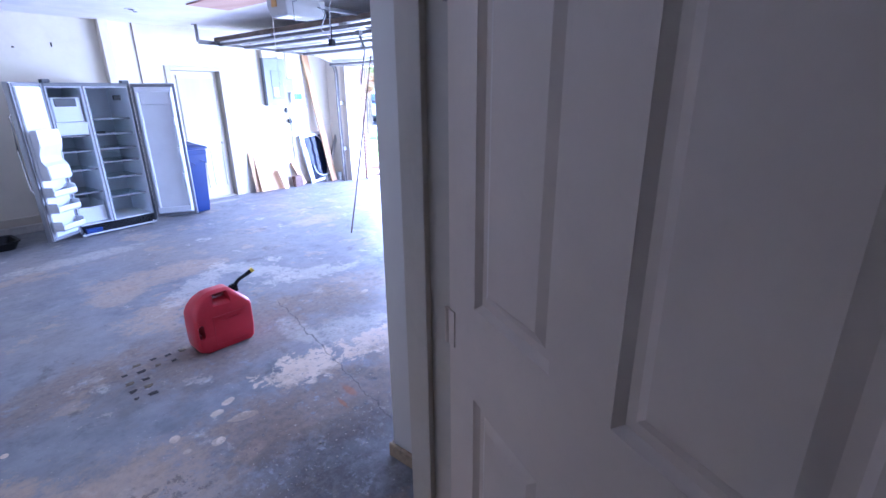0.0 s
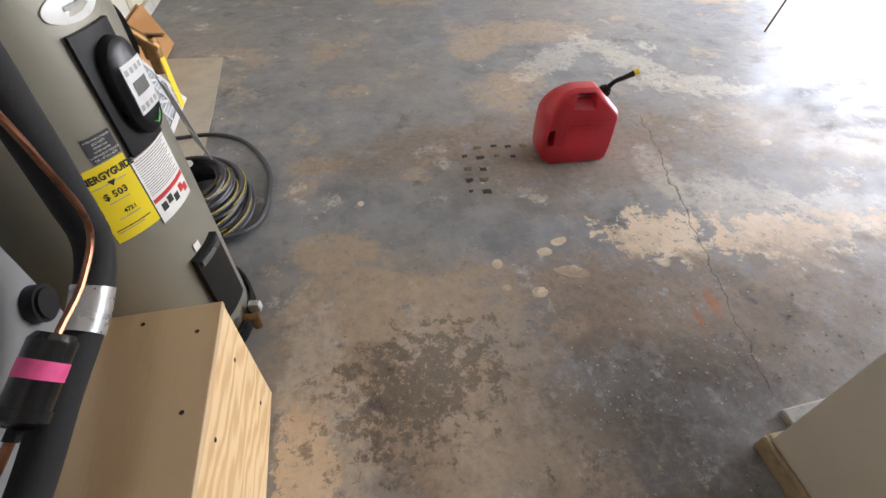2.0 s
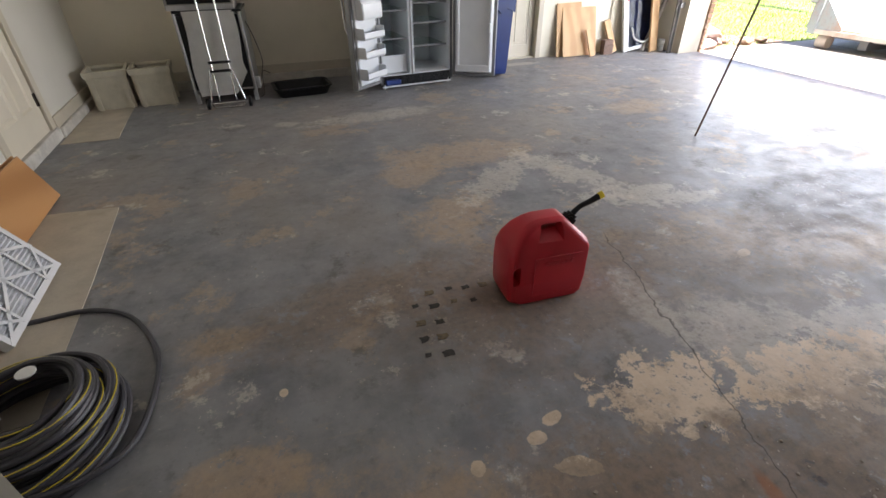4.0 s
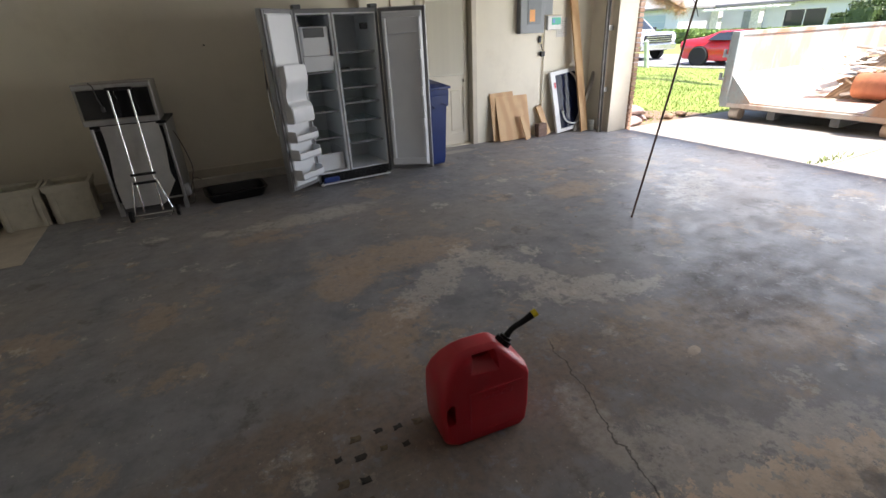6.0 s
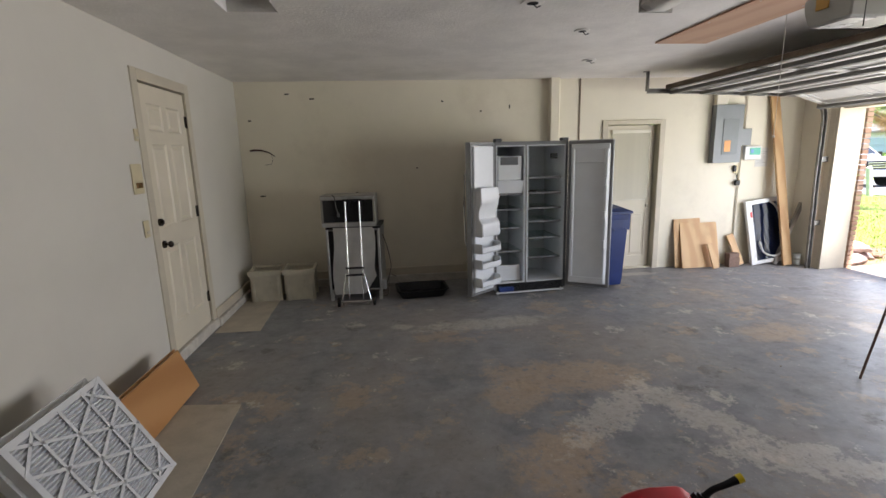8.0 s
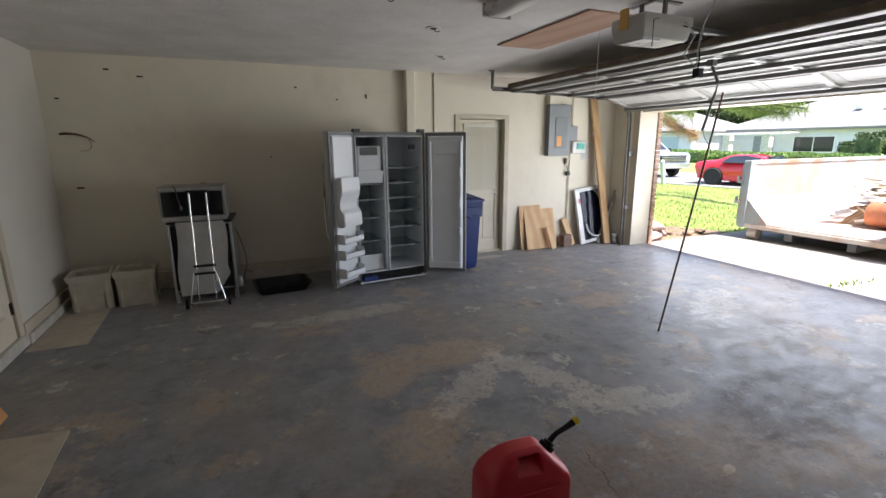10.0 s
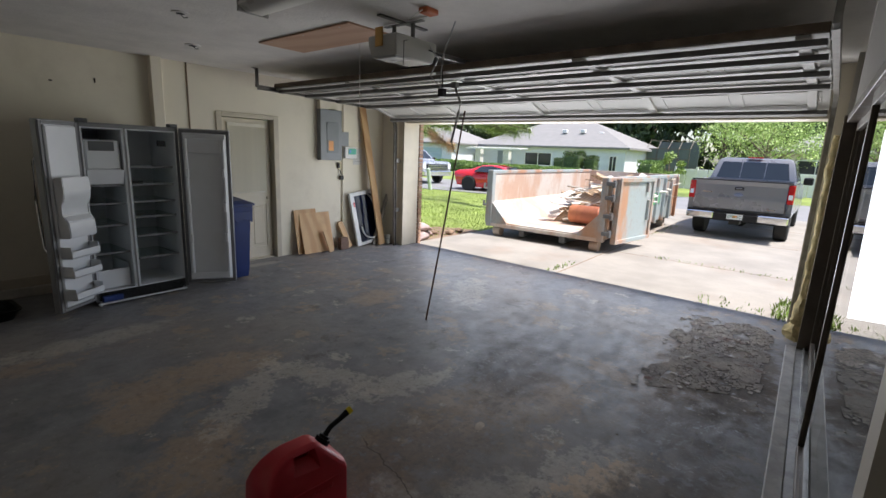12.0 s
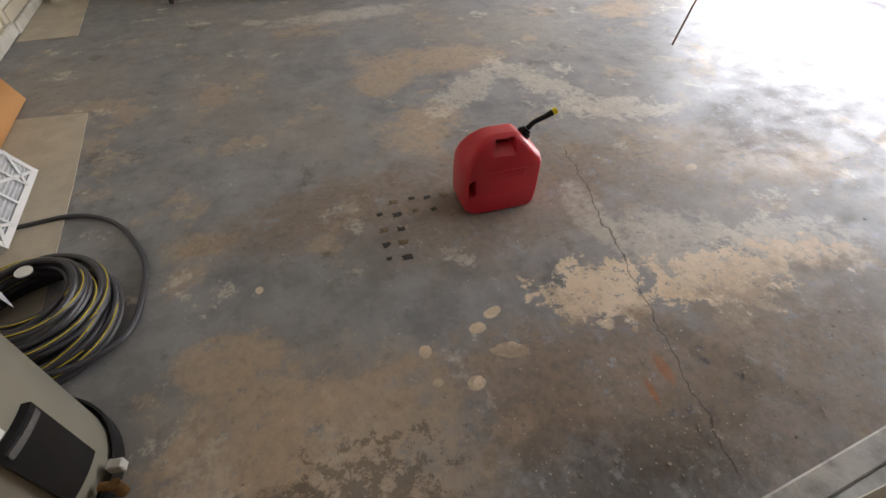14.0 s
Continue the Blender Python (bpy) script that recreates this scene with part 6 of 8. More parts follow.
b.box(-0.31, 0.32, -0.275, 0.30, 0.86, 0.885, 0.004)
part("top", b, M_black, dish, "black top edge")
b = Build()
b.box(-0.28, 0.28, -0.27, -0.262, 0.14, 0.84, 0.003)
part("door", b, M_black, dish)
for x in (-0.29, 0.29):
    b = Build()
    b.box(x - 0.02, x + 0.02, -0.27, -0.23, 0.0, 0.10, 0.003)
    part("leg", b, M_steel, dish)
    b = Build()
    b.box(x - 0.02, x + 0.02, 0.24, 0.28, 0.0, 0.10, 0.003)
    part("leg", b, M_steel, dish)
b = Build()
b.box(0.31, 0.36, -0.27, -0.20, 0.12, 0.24, 0.01)
part("bracket", b, M_steel, dish)
cloth = thing("white_cloth", "white insulation blanket draped over the dishwasher front", "blanket", pose(1.40, 6.58, 0, 0, 0, -4))
b = Build()
nx, nz = 16, 22
vs = []
for j in range(nz + 1):
    row = []
    for i in range(nx + 1):
        u, v = i / nx, j / nz
        x = -0.25 + 0.50 * u + (0.03 * (1 - v) if u < 0.5 else 0)
        z = 0.880 - 0.80 * v + (0.22 * max(0, u - 0.72) / 0.28) * max(0, v - 0.55) / 0.45
        y = -0.345 - 0.005 * math.sin(u * 11 + v * 3) - 0.008 * math.sin(v * 9 + u * 4)
        row.append(b.bm.verts.new((x + 0.012 * math.sin(v * 7), y, z)))
    vs.append(row)
for j in range(nz):
    for i in range(nx):
        b.bm.faces.new((vs[j][i], vs[j][i + 1], vs[j + 1][i + 1], vs[j + 1][i]))
bmesh.ops.solidify(b.bm, geom=b.bm.faces[:], thickness=0.006)
part("fabric", b, paint("white_fabric", (0.82, 0.80, 0.76), 0.9, vary=0.08, scale=6, grain=80, relief=0.3), cloth, smooth=True)
cart = thing("luggage_cart", "folding luggage cart with chrome poles", "luggage cart", pose(1.392, 6.02, 0, 0, 0, -2))
tilt = Matrix.Rotation(radians(-7.5), 4, "X")
def lean(p):
    return tilt @ Vector(p)
for x in (-0.075, 0.085):
    b = Build()
    b.cyl(lean((x, 0.0, 0.42)), lean((x, 0.0, 1.20)), 0.010, 12)
    b.cyl(lean((x, 0.0, 0.08)), lean((x, 0.0, 0.44)), 0.008, 12)
    part("pole", b, M_chrome, cart, "chrome telescopic pole", smooth=True)
b = Build()
b.cyl(lean((-0.10, 0.0, 1.21)), lean((0.11, 0.0, 1.21)), 0.014, 12)
part("handle", b, M_black, cart, "black handle bar", smooth=True)
for z in (0.44, 0.36):
    b = Build()
    b.box(-0.10, 0.11, -0.015, 0.015, z - 0.012, z + 0.012, 0.004, m=tilt)
    part("clamp", b, M_black, cart, "black pole clamp")
b = Build()
b.cyl(lean((0.10, -0.01, 0.38)), (0.17, -0.02, 0.08), 0.010, 10)
b.cyl(lean((-0.10, -0.01, 0.38)), (-0.15, -0.02, 0.08), 0.008, 10)
b.cyl((-0.19, 0, 0.055), (0.21, 0, 0.055), 0.007, 8)
b.tube([(-0.15, -0.01, 0.06), (-0.13, -0.06, 0.03), (0.15, -0.06, 0.03), (0.17, -0.01, 0.06)], 0.006, 8)
part("brace", b, M_chrome, cart, "chrome brace", smooth=True)
for x in (-0.19, 0.21):
    b = Build()
    b.cyl((x - 0.014, 0, 0.055), (x + 0.014, 0, 0.055), 0.055, 20)
    part("wheel", b, M_black, cart, "black cart wheel", smooth=True)
mw = thing("microwave", "stainless microwave with dark window on the dishwasher", "microwave", pose(1.35, 6.41, 0.885, 0, 0, -3))
b = Build()
b.box(-0.312, 0.312, -0.14, 0.22, 0, 0.365, 0.006)
part("body", b, paint("worn_stainless", (0.36, 0.345, 0.32), 0.4, metal=0.6, vary=0.1, scale=8), mw)
b = Build()
b.box(-0.285, 0.285, -0.147, -0.1405, 0.055, 0.31, 0.003)
part("window", b, paint("dark_microwave_glass", (0.012, 0.012, 0.013), 0.1), mw, "black glass door")
b = Build()
b.box(-0.305, 0.305, -0.147, -0.1405, 0.0, 0.045, 0.003)
b.box(-0.305, 0.305, -0.150, -0.1405, 0.318, 0.352, 0.003)
part("trim", b, M_steel, mw)
b = Build()
b.tube([(-0.17, -0.13, 0.37), (-0.14, -0.16, 0.34), (-0.13, -0.165, 0.24), (-0.11, -0.17, 0.16)], 0.006, 6)
b.box(-0.125, -0.095, -0.185, -0.155, 0.12, 0.165, 0.005)
part("cord", b, paint("grey_cord", (0.09, 0.09, 0.09), 0.6), mw, "grey power cord")
pcord = thing("power_cord", "loose power cord hanging beside the dishwasher", "cord", pose(0, 0, 0))
b = Build()
b.tube(smooth_path([(1.60, 6.60, 0.86), (1.72, 6.55, 0.72), (1.80, 6.50, 0.40), (1.78, 6.46, 0.25), (1.70, 6.40, 0.06), (1.64, 6.38, 0.012), (1.75, 6.36, 0.02), (1.78, 6.44, 0.24), (1.86, 6.44, 0.22)]), 0.005, 6)
part("cable", b, paint("brown_grey_cord", (0.12, 0.10, 0.085), 0.6), pcord)

M_wicker = paint("cream_resin_wicker", (0.50, 0.46, 0.36), 0.6, vary=0.12, scale=8, dirt=(0.25, 0.20, 0.13), dirt_amount=0.5)
def planter(m):
    p = thing("planter_box", "cream woven-look square plastic planter", "planter", m, "planters by the wall")
    b = Build()
    def sq(h, z):
        return [(-h, -h, z), (h, -h, z), (h, h, z), (-h, h, z)]
    b.loft([sq(0.150, 0.0), sq(0.152, 0.03), sq(0.172, 0.32), sq(0.186, 0.325), sq(0.192, 0.38), sq(0.165, 0.385), sq(0.150, 0.36), sq(0.12, 0.04)])
    part("pot", b, M_wicker, p)
    b = Build()
    for s in range(4):
        r = Matrix.Rotation(s * math.pi / 2, 4, "Z")
        for j in range(13):
            z = 0.035 + j * 0.0205
            y = -(0.150 + 0.022 * z / 0.32) - 0.001
            for i in range(9):
                x = -0.105 + i * 0.0262 + (0.013 if j % 2 else 0)
                if abs(x) < 0.112:
                    b.box(x - 0.011, x + 0.011, y - 0.004, y + 0.004, z, z + 0.016, m=r)
        for x in (-0.135, 0.135):
            b.box(x - 0.016, x + 0.016, -0.176, -0.150, 0.0, 0.325, m=r)
    part("weave", b, M_wicker, p, "woven strips")
    return p
planter(pose(0.292, 6.555, 0, 0, 0, 6))
planter(pose(0.695, 6.56, 0, 0, 0, 3))
tray = thing("drip_tray", "flat black plastic tray on the floor", "tray", pose(2.165, 6.36, 0, 0, 0, 4))
b = Build()
def rr_ring(hx, hy, r, z):
    out = []
    for cx, cy, a0 in ((hx - r, hy - r, 0), (-hx + r, hy - r, 90), (-hx + r, -hy + r, 180), (hx - r, -hy + r, 270)):
        for k in range(5):
            a = radians(a0 + k * 22.5)
            out.append((cx + r * math.cos(a), cy + r * math.sin(a), z))
    return out
b.loft([rr_ring(0.26, 0.17, 0.06, 0.0), rr_ring(0.30, 0.21, 0.07, 0.085), rr_ring(0.315, 0.225, 0.08, 0.09), rr_ring(0.315, 0.225, 0.08, 0.10), rr_ring(0.285, 0.195, 0.07, 0.095), rr_ring(0.25, 0.16, 0.06, 0.015)])
part("pan", b, M_black, tray, smooth=True)

# ---- boards and odd pieces by the breaker panel ----
def plank(name, label, cat, w, t, L, foot, top, mat, roll=0.0, group=""):
    """A board standing on its foot and leaning towards the point top."""
    d = (Vector(top) - Vector(foot)).normalized()
    x = Vector((1, 0, 0)) - d * d.x
    x.normalize()
    y = d.cross(x)
    m = Matrix.Translation(foot) @ Matrix((x, y, d)).transposed().to_4x4() @ Matrix.Rotation(radians(roll), 4, "Y")
    o = thing(name, label, cat, m, group)
    b = Build()
    b.box(-w / 2, w / 2, -t / 2, t / 2, 0.0, L, 0.002)
    part("board", b, mat, o)
    return o
M_pine = wood("pine_board", (0.62, 0.40, 0.20), (0.52, 0.30, 0.135), 2.0, 2, rings=3.0, wild=6.0)
plank("plywood_sheet", "square plywood offcut leaning on the wall", "plywood", 0.56, 0.012, 0.64, (6.165, 6.82, 0.012), (6.165, 6.975, 0.64), M_pine, group="plywood offcuts")
plank("plywood_sheet", "taller plywood offcut behind the first one", "plywood", 0.40, 0.012, 0.69, (6.01, 6.88, 0.012), (6.00, 6.985, 0.69), M_pine, group="plywood offcuts")
plank("wood_offcut", "short pine offcut leaning on the plywood", "board", 0.09, 0.02, 0.36, (6.335, 6.735, 0.012), (6.27, 6.83, 0.36), M_pine, group="wood offcuts")
plank("wood_offcut", "pine offcut leaning on the wall", "board", 0.10, 0.03, 0.46, (6.80, 6.86, 0.012), (6.65, 6.975, 0.48), M_pine, group="wood offcuts")
plank("pine_board", "tall pine board leaning in the corner", "board", 0.13, 0.035, 2.40, (7.395, 6.71, 0.01), (7.15, 6.97, 2.33), M_pine)
plank("grey_pipe", "grey tube leaning in the corner", "pipe", 0.05, 0.05, 1.75, (7.27, 6.80, 0.01), (7.12, 6.97, 1.74), paint("grey_tube", (0.30, 0.27, 0.23), 0.6), 30)
for k, (x, y, z, a) in enumerate(((6.64, 6.83, 0.0, 5), (6.64, 6.83, 0.066, 2), (6.635, 6.835, 0.132, 9))):
    br = thing("paver_brick", "brown brick in a small stack", "brick", pose(x, y, z, 0, 0, a), "stacked bricks")
    b = Build()
    b.box(-0.085, 0.085, -0.045, 0.045, 0, 0.065, 0.004)
    part("brick", b, paint("brown_brick_" + "abc"[k], (0.20, 0.13, 0.10), 0.9, vary=0.2, scale=20, relief=0.4), br)
door_panel = thing("appliance_panel", "white appliance panel with black sheet and looped hose", "appliance part", Matrix.Translation((7.20, 6.86, 0.03)) @ Matrix.Rotation(radians(-7), 4, "X") @ Matrix.Rotation(radians(-7), 4, "Y"))
b = Build()
for a in ((-0.26, -0.17, 0, 0.92), (0.23, 0.26, 0, 0.92), (-0.17, 0.23, 0, 0.05), (-0.17, 0.23, 0.86, 0.92)):
    b.box(a[0], a[1], -0.05, 0.0, a[2], a[3], 0.004)
part("rim", b, paint("white_enamel", (0.70, 0.70, 0.69), 0.3), door_panel, "white enamel rim")
b = Build()
nx = 14
vs = [[b.bm.verts.new((-0.17 + 0.40 * i / nx, -0.028 + 0.012 * math.sin(i * 1.3 + j * 0.7) * math.sin(j * 0.9), 0.05 + 0.81 * j / nx)) for i in range(nx + 1)] for j in range(nx + 1)]
for j in range(nx):
    for i in range(nx):
        b.bm.faces.new((vs[j][i], vs[j][i + 1], vs[j + 1][i + 1], vs[j + 1][i]))
bmesh.ops.solidify(b.bm, geom=b.bm.faces[:], thickness=0.004)
part("sheet", b, paint("glossy_dark_blue_film", (0.012, 0.02, 0.06), 0.12, vary=0.2), door_panel, "glossy dark film", smooth=True)
b = Build()
b.tube(smooth_path([(-0.12, -0.06, 0.32), (-0.08, -0.08, 0.16), (0.08, -0.09, 0.09), (0.22, -0.08, 0.18), (0.25, -0.07, 0.45), (0.20, -0.06, 0.75), (0.10, -0.05, 0.88)]), 0.013, 8)
part("hose", b, paint("grey_white_hose", (0.55, 0.55, 0.53), 0.4), door_panel, "looped grey hose", smooth=True)
b = Build()
b.box(-0.21, -0.18, -0.053, -0.050, 0.68, 0.76)
part("sticker", b, M_redprint, door_panel)
pot = thing("white_can", "stack of two small white cans", "can", pose(7.55, 6.74, 0))
for z in (0.0, 0.085):
    b = Build()
    b.lathe([(0.050, z), (0.055, z + 0.006), (0.055, z + 0.07), (0.050, z + 0.078)], 20)
    part("can", b, paint("dirty_white_can", (0.45, 0.45, 0.40), 0.5), pot, smooth=True)

# peeling slab of old levelling compound by the sliding door
crust = thing("peeling_crust", "cracked grey crust of old adhesive on the floor", "floor crust", kind="stuff")
cn = Nodes("cracked_grey_crust")
cv = cn.t.nodes.new("ShaderNodeTexVoronoi")
cv.feature = "DISTANCE_TO_EDGE"
cv.inputs["Scale"].default_value = 16.0
warp = cn.noise(7.0, 6, 0.7)
wv = cn.t.nodes.new("ShaderNodeVectorMath")
wv.operation = "MULTIPLY_ADD"
cn.link(warp, wv.inputs[0])
wv.inputs[1].default_value = (0.25, 0.25, 0.0)
cn.link(cn.co, wv.inputs[2])
cn.link(wv.outputs[0], cv.inputs["Vector"])
crk = cn.ramp(cv.outputs["Distance"], 0.05, 0.012)
ccol = cn.mix(cn.ramp(cn.noise(3.5, 8, 0.7), 0.38, 0.62), (0.54, 0.475, 0.40), (0.33, 0.285, 0.245))
ccol = cn.mix(cn.ramp(cn.noise(5.0, 8, 0.7, seed=3.0), 0.55, 0.66), ccol, (0.28, 0.16, 0.125))
ccol = cn.mix(cn.math("MULTIPLY", crk, cn.ramp(cn.noise(2.2, 4, 0.6, seed=6.0), 0.40, 0.55)), ccol, (0.045, 0.038, 0.032))
cn.link(ccol, cn.bsdf.inputs["Base Color"])
cn.bsdf.inputs["Roughness"].default_value = 0.75
cn.bump(cn.math("SUBTRACT", cn.noise(30.0, 6, 0.7), crk), 0.8, 0.006)
M_crust = cn.mat
b = Build()
rng = random.Random(11)
NU, NV = 66, 30
C00, C10, C11, C01 = Vector((5.75, 0.84)), Vector((7.62, 0.90)), Vector((7.45, 1.72)), Vector((5.28, 1.62))
grid = {}
def crust_vert(i, j):
    if (i, j) not in grid:
        u, v = i / NU, j / NV
        p = (C00 * (1 - u) + C10 * u) * (1 - v) + (C01 * (1 - u) + C11 * u) * v
        n1, n2 = noise.noise(Vector((i * 0.9, j * 0.9, 1.3))), noise.noise(Vector((i * 0.9, j * 0.9, 8.1)))
        h = 0.0035 + 0.003 * noise.noise(Vector((p.x * 4, p.y * 4, 0.0))) + rng.uniform(0, 0.0015)
        grid[(i, j)] = b.bm.verts.new((p.x + 0.012 * n1, p.y + 0.012 * n2, h))
    return grid[(i, j)]
for i in range(NU):
    for j in range(NV):
        edge = min(i, NU - 1 - i, (j) * 1.4, (NV - 1 - j) * 1.4)
        hole = noise.fractal(Vector((i * 0.11, j * 0.16, 2.0)), 0.8, 2.1, 5)
        if hole + min(0.45, edge * 0.055) < 0.10:
            continue
        b.bm.faces.new([crust_vert(*q) for q in ((i, j), (i + 1, j), (i + 1, j + 1), (i, j + 1))])
bmesh.ops.solidify(b.bm, geom=b.bm.faces[:], thickness=0.003)
for k in range(150):
    u, v = rng.random(), rng.random()
    p = (C00 * (1 - u) + C10 * u) * (1 - v) + (C01 * (1 - u) + C11 * u) * v
    r0, a0 = rng.uniform(0.008, 0.035), rng.uniform(0, 6.28)
    tz = rng.uniform(0.0, 0.010)
    out = [(p.x + r0 * rng.uniform(0.5, 1.2) * math.cos(a0 + t), p.y + r0 * rng.uniform(0.5, 1.2) * math.sin(a0 + t)) for t in (0, 1.1, 2.4, 3.3, 4.6, 5.5)]
    b.loft([[(x, y, 0.004 + tz * n / 5) for n, (x, y) in enumerate(out)], [(x, y, 0.0065 + tz * n / 5) for n, (x, y) in enumerate(out)]])
part("flakes", b, M_crust, crust)
debris = thing("floor_debris", "scattered crumbs and flakes on the floor", "debris", kind="stuff")
b = Build()
rng = random.Random(21)
for k in range(420):
    if k < 170:
        x, y = rng.gauss(2.9, 0.45), abs(rng.gauss(0.0, 0.28)) + 0.72
    elif k < 300:
        x, y = rng.uniform(0.9, 5.0), rng.uniform(0.8, 5.5)
    else:
        x, y = rng.uniform(4.8, 7.4), rng.uniform(0.8, 2.0)
    if not (0.9 < x < 7.4) or (1.35 > x and y < 1.9):
        continue
    s = rng.uniform(0.0018, 0.0055) * (1.6 if rng.random() < 0.08 else 1)
    a = rng.uniform(0, 6.28)
    b.prism([(x + s * math.cos(a + t) * rng.uniform(0.6, 1.3), y + s * math.sin(a + t) * rng.uniform(0.6, 1.3)) for t in (0, 1.5, 3.1, 4.6)], 0.0, s * rng.uniform(0.4, 0.9))
part("crumbs", b, paint("pale_crumbs", (0.36, 0.31, 0.25), 0.9, vary=0.5, scale=9), debris)


# ---- outside ----
M_grass = paint("mown_lawn_soil", (0.20, 0.26, 0.055), 0.95, vary=0.3, scale=1.2, grain=25, relief=0.9, dirt=(0.22, 0.20, 0.07), dirt_amount=0.4)
b = Build()
b.box(-60, 600, -400, 400, -0.30, -0.10)
setting("ground", b, M_grass, "sunlit green lawn reaching the far trees", "lawn")
b = Build()
b.box(8.02, 20.6, 0.35, 6.6, -0.2, -0.03)
setting("driveway", b, M_drive, "pale weathered concrete driveway with joints", "driveway")
b = Build()
b.box(-0.3, 7.6, -130, 150, -0.25, -0.075, m=Matrix.Translation((20.6, 6.0, 0)) @ Matrix.Rotation(radians(10), 4, "Z"))
setting("road", b, M_road, "grey asphalt street beyond the lawn", "road")


# driveway joints
b = Build()
for x in (8.02, 10.5, 13.8, 17.0):
    b.box(x - 0.008, x + 0.008, 0.35, 6.55, -0.031, -0.0285)
b.box(8.0, 20.6, -0.01, 0.01, -0.031, -0.0283, m=Matrix.Translation((8.2, 3.65, 0)) @ Matrix.Rotation(0.04, 4, "Z") @ Matrix.Translation((-8.2, 0, 0)))
setting("driveway_joint", b, M_soil, "dark joint lines between driveway slabs", "joint")
M_leafy = paint("weed_green", (0.20, 0.30, 0.06), 0.8, vary=0.35, scale=9)
def tufts(name, label, spots, n, hmax, mat, seed, kind="stuff"):
    o = thing(name, label, "grass" if "grass" in label else "weeds", kind=kind)
    b = Build()
    rng = random.Random(seed)
    for (x0, x1, y0, y1) in spots:
        for _ in range(n):
            x, y = rng.uniform(x0, x1), rng.uniform(y0, y1)
            h, a, w = rng.uniform(0.3, 1.0) * hmax, rng.uniform(0, 6.28), rng.uniform(0.004, 0.012) * (hmax / 0.1) ** 0.5
            dx, dy = math.cos(a), math.sin(a)
            l = rng.uniform(0.2, 0.9) * h
            z = -0.1 if not (7.93 < x < 20.6 and 0.35 < y < 6.55) else -0.03
            v = [b.bm.verts.new(p) for p in ((x - dy * w, y + dx * w, z), (x + dy * w, y - dx * w, z), (x + dx * l * 0.5 + dy * w * 0.7, y + dy * l * 0.5 - dx * w * 0.7, z + h * 0.7), (x + dx * l, y + dy * l, z + h), (x + dx * l * 0.5 - dy * w * 0.7, y + dy * l * 0.5 + dx * w * 0.7, z + h * 0.7))]
            b.bm.faces.new(v)
    return part("blades", b, mat, o)
M_blade = paint("lawn_blades", (0.22, 0.30, 0.06), 0.8, vary=0.35, scale=0.8)
tufts("lawn_grass", "short sunlit grass of the front lawn", [(8.6, 14.0, 6.9, 12.5), (14.0, 20.3, 7.0, 18.0)], 9000, 0.06, M_blade, 4)
tufts("driveway_weeds", "small green weeds in the driveway joints", [(10.45, 10.56, 0.6, 3.0), (8.0, 9.0, 3.72, 3.82), (12.0, 16.0, 3.72, 3.86), (8.0, 8.6, 0.9, 1.8)], 60, 0.06, M_leafy, 6)
tufts("edge_weeds", "weeds along the driveway edge by the wall", [(8.3, 12.5, 0.25, 0.65), (7.95, 9.0, 0.4, 1.0)], 420, 0.09, M_leafy, 8)

# soil bags by the wall
M_bag = paint("crumpled_bag_plastic", (0.34, 0.25, 0.23), 0.35, vary=0.4, scale=5, grain=14, dirt=(0.55, 0.52, 0.50), dirt_amount=0.8)
def soil_bag(m, label):
    o = thing("soil_bag", label, "bag", m, "soil bags")
    b = Build()
    rings = []
    for i in range(13):
        u = i / 12
        w = 0.17 * (math.sin(math.pi * min(1, max(0.0, u * 0.94 + 0.03))) ** 0.4) + 0.02
        t = 0.085 * math.sin(math.pi * u) ** 0.5 + 0.006
        rings.append([(-0.36 + 0.72 * u, w * math.cos(k * math.tau / 16) + 0.012 * math.sin(i * 1.9 + k), t + t * math.sin(k * math.tau / 16) * (1 + 0.12 * math.sin(i * 2.3 + k * 1.7))) for k in range(16)])
    b.loft(rings)
    part("sack", b, M_bag, o, smooth=True)
    return o
soil_bag(pose(8.6, 6.95, -0.1, 0, 0, 20), "crumpled plastic soil bag on the ground")
soil_bag(pose(8.9, 7.25, -0.1, 0, 0, -15), "crumpled plastic soil bag on the ground")
soil_bag(pose(8.72, 7.08, 0.06, 0, 4, 5), "crumpled plastic soil bag lying on two others")
b = Build()
b.prism([(7.85, 6.56), (9.4, 6.56), (10.6, 6.9), (10.2, 7.8), (8.6, 8.3), (7.85, 8.4)], -0.1, -0.085)
setting("soil_bed", b, M_soil, "bare soil bed beside the driveway", "soil")
for i, (x, y, s) in enumerate(((9.6, 6.95, 0.10), (9.35, 7.15, 0.07), (10.0, 7.0, 0.09))):
    st = thing("stone", "rough grey-brown stone by the driveway", "stone", pose(x, y, -0.085, 0, 0, 40 * i), "stones")
    b = Build()
    for v in b.ball((0, 0, s * 0.5), s, 2, (1.2, 0.9, 0.6)):
        v.co += v.co.normalized() * noise.noise(v.co * 20 + Vector((i, 0, 0))) * 0.02
    part("rock", b, M_soil, st)

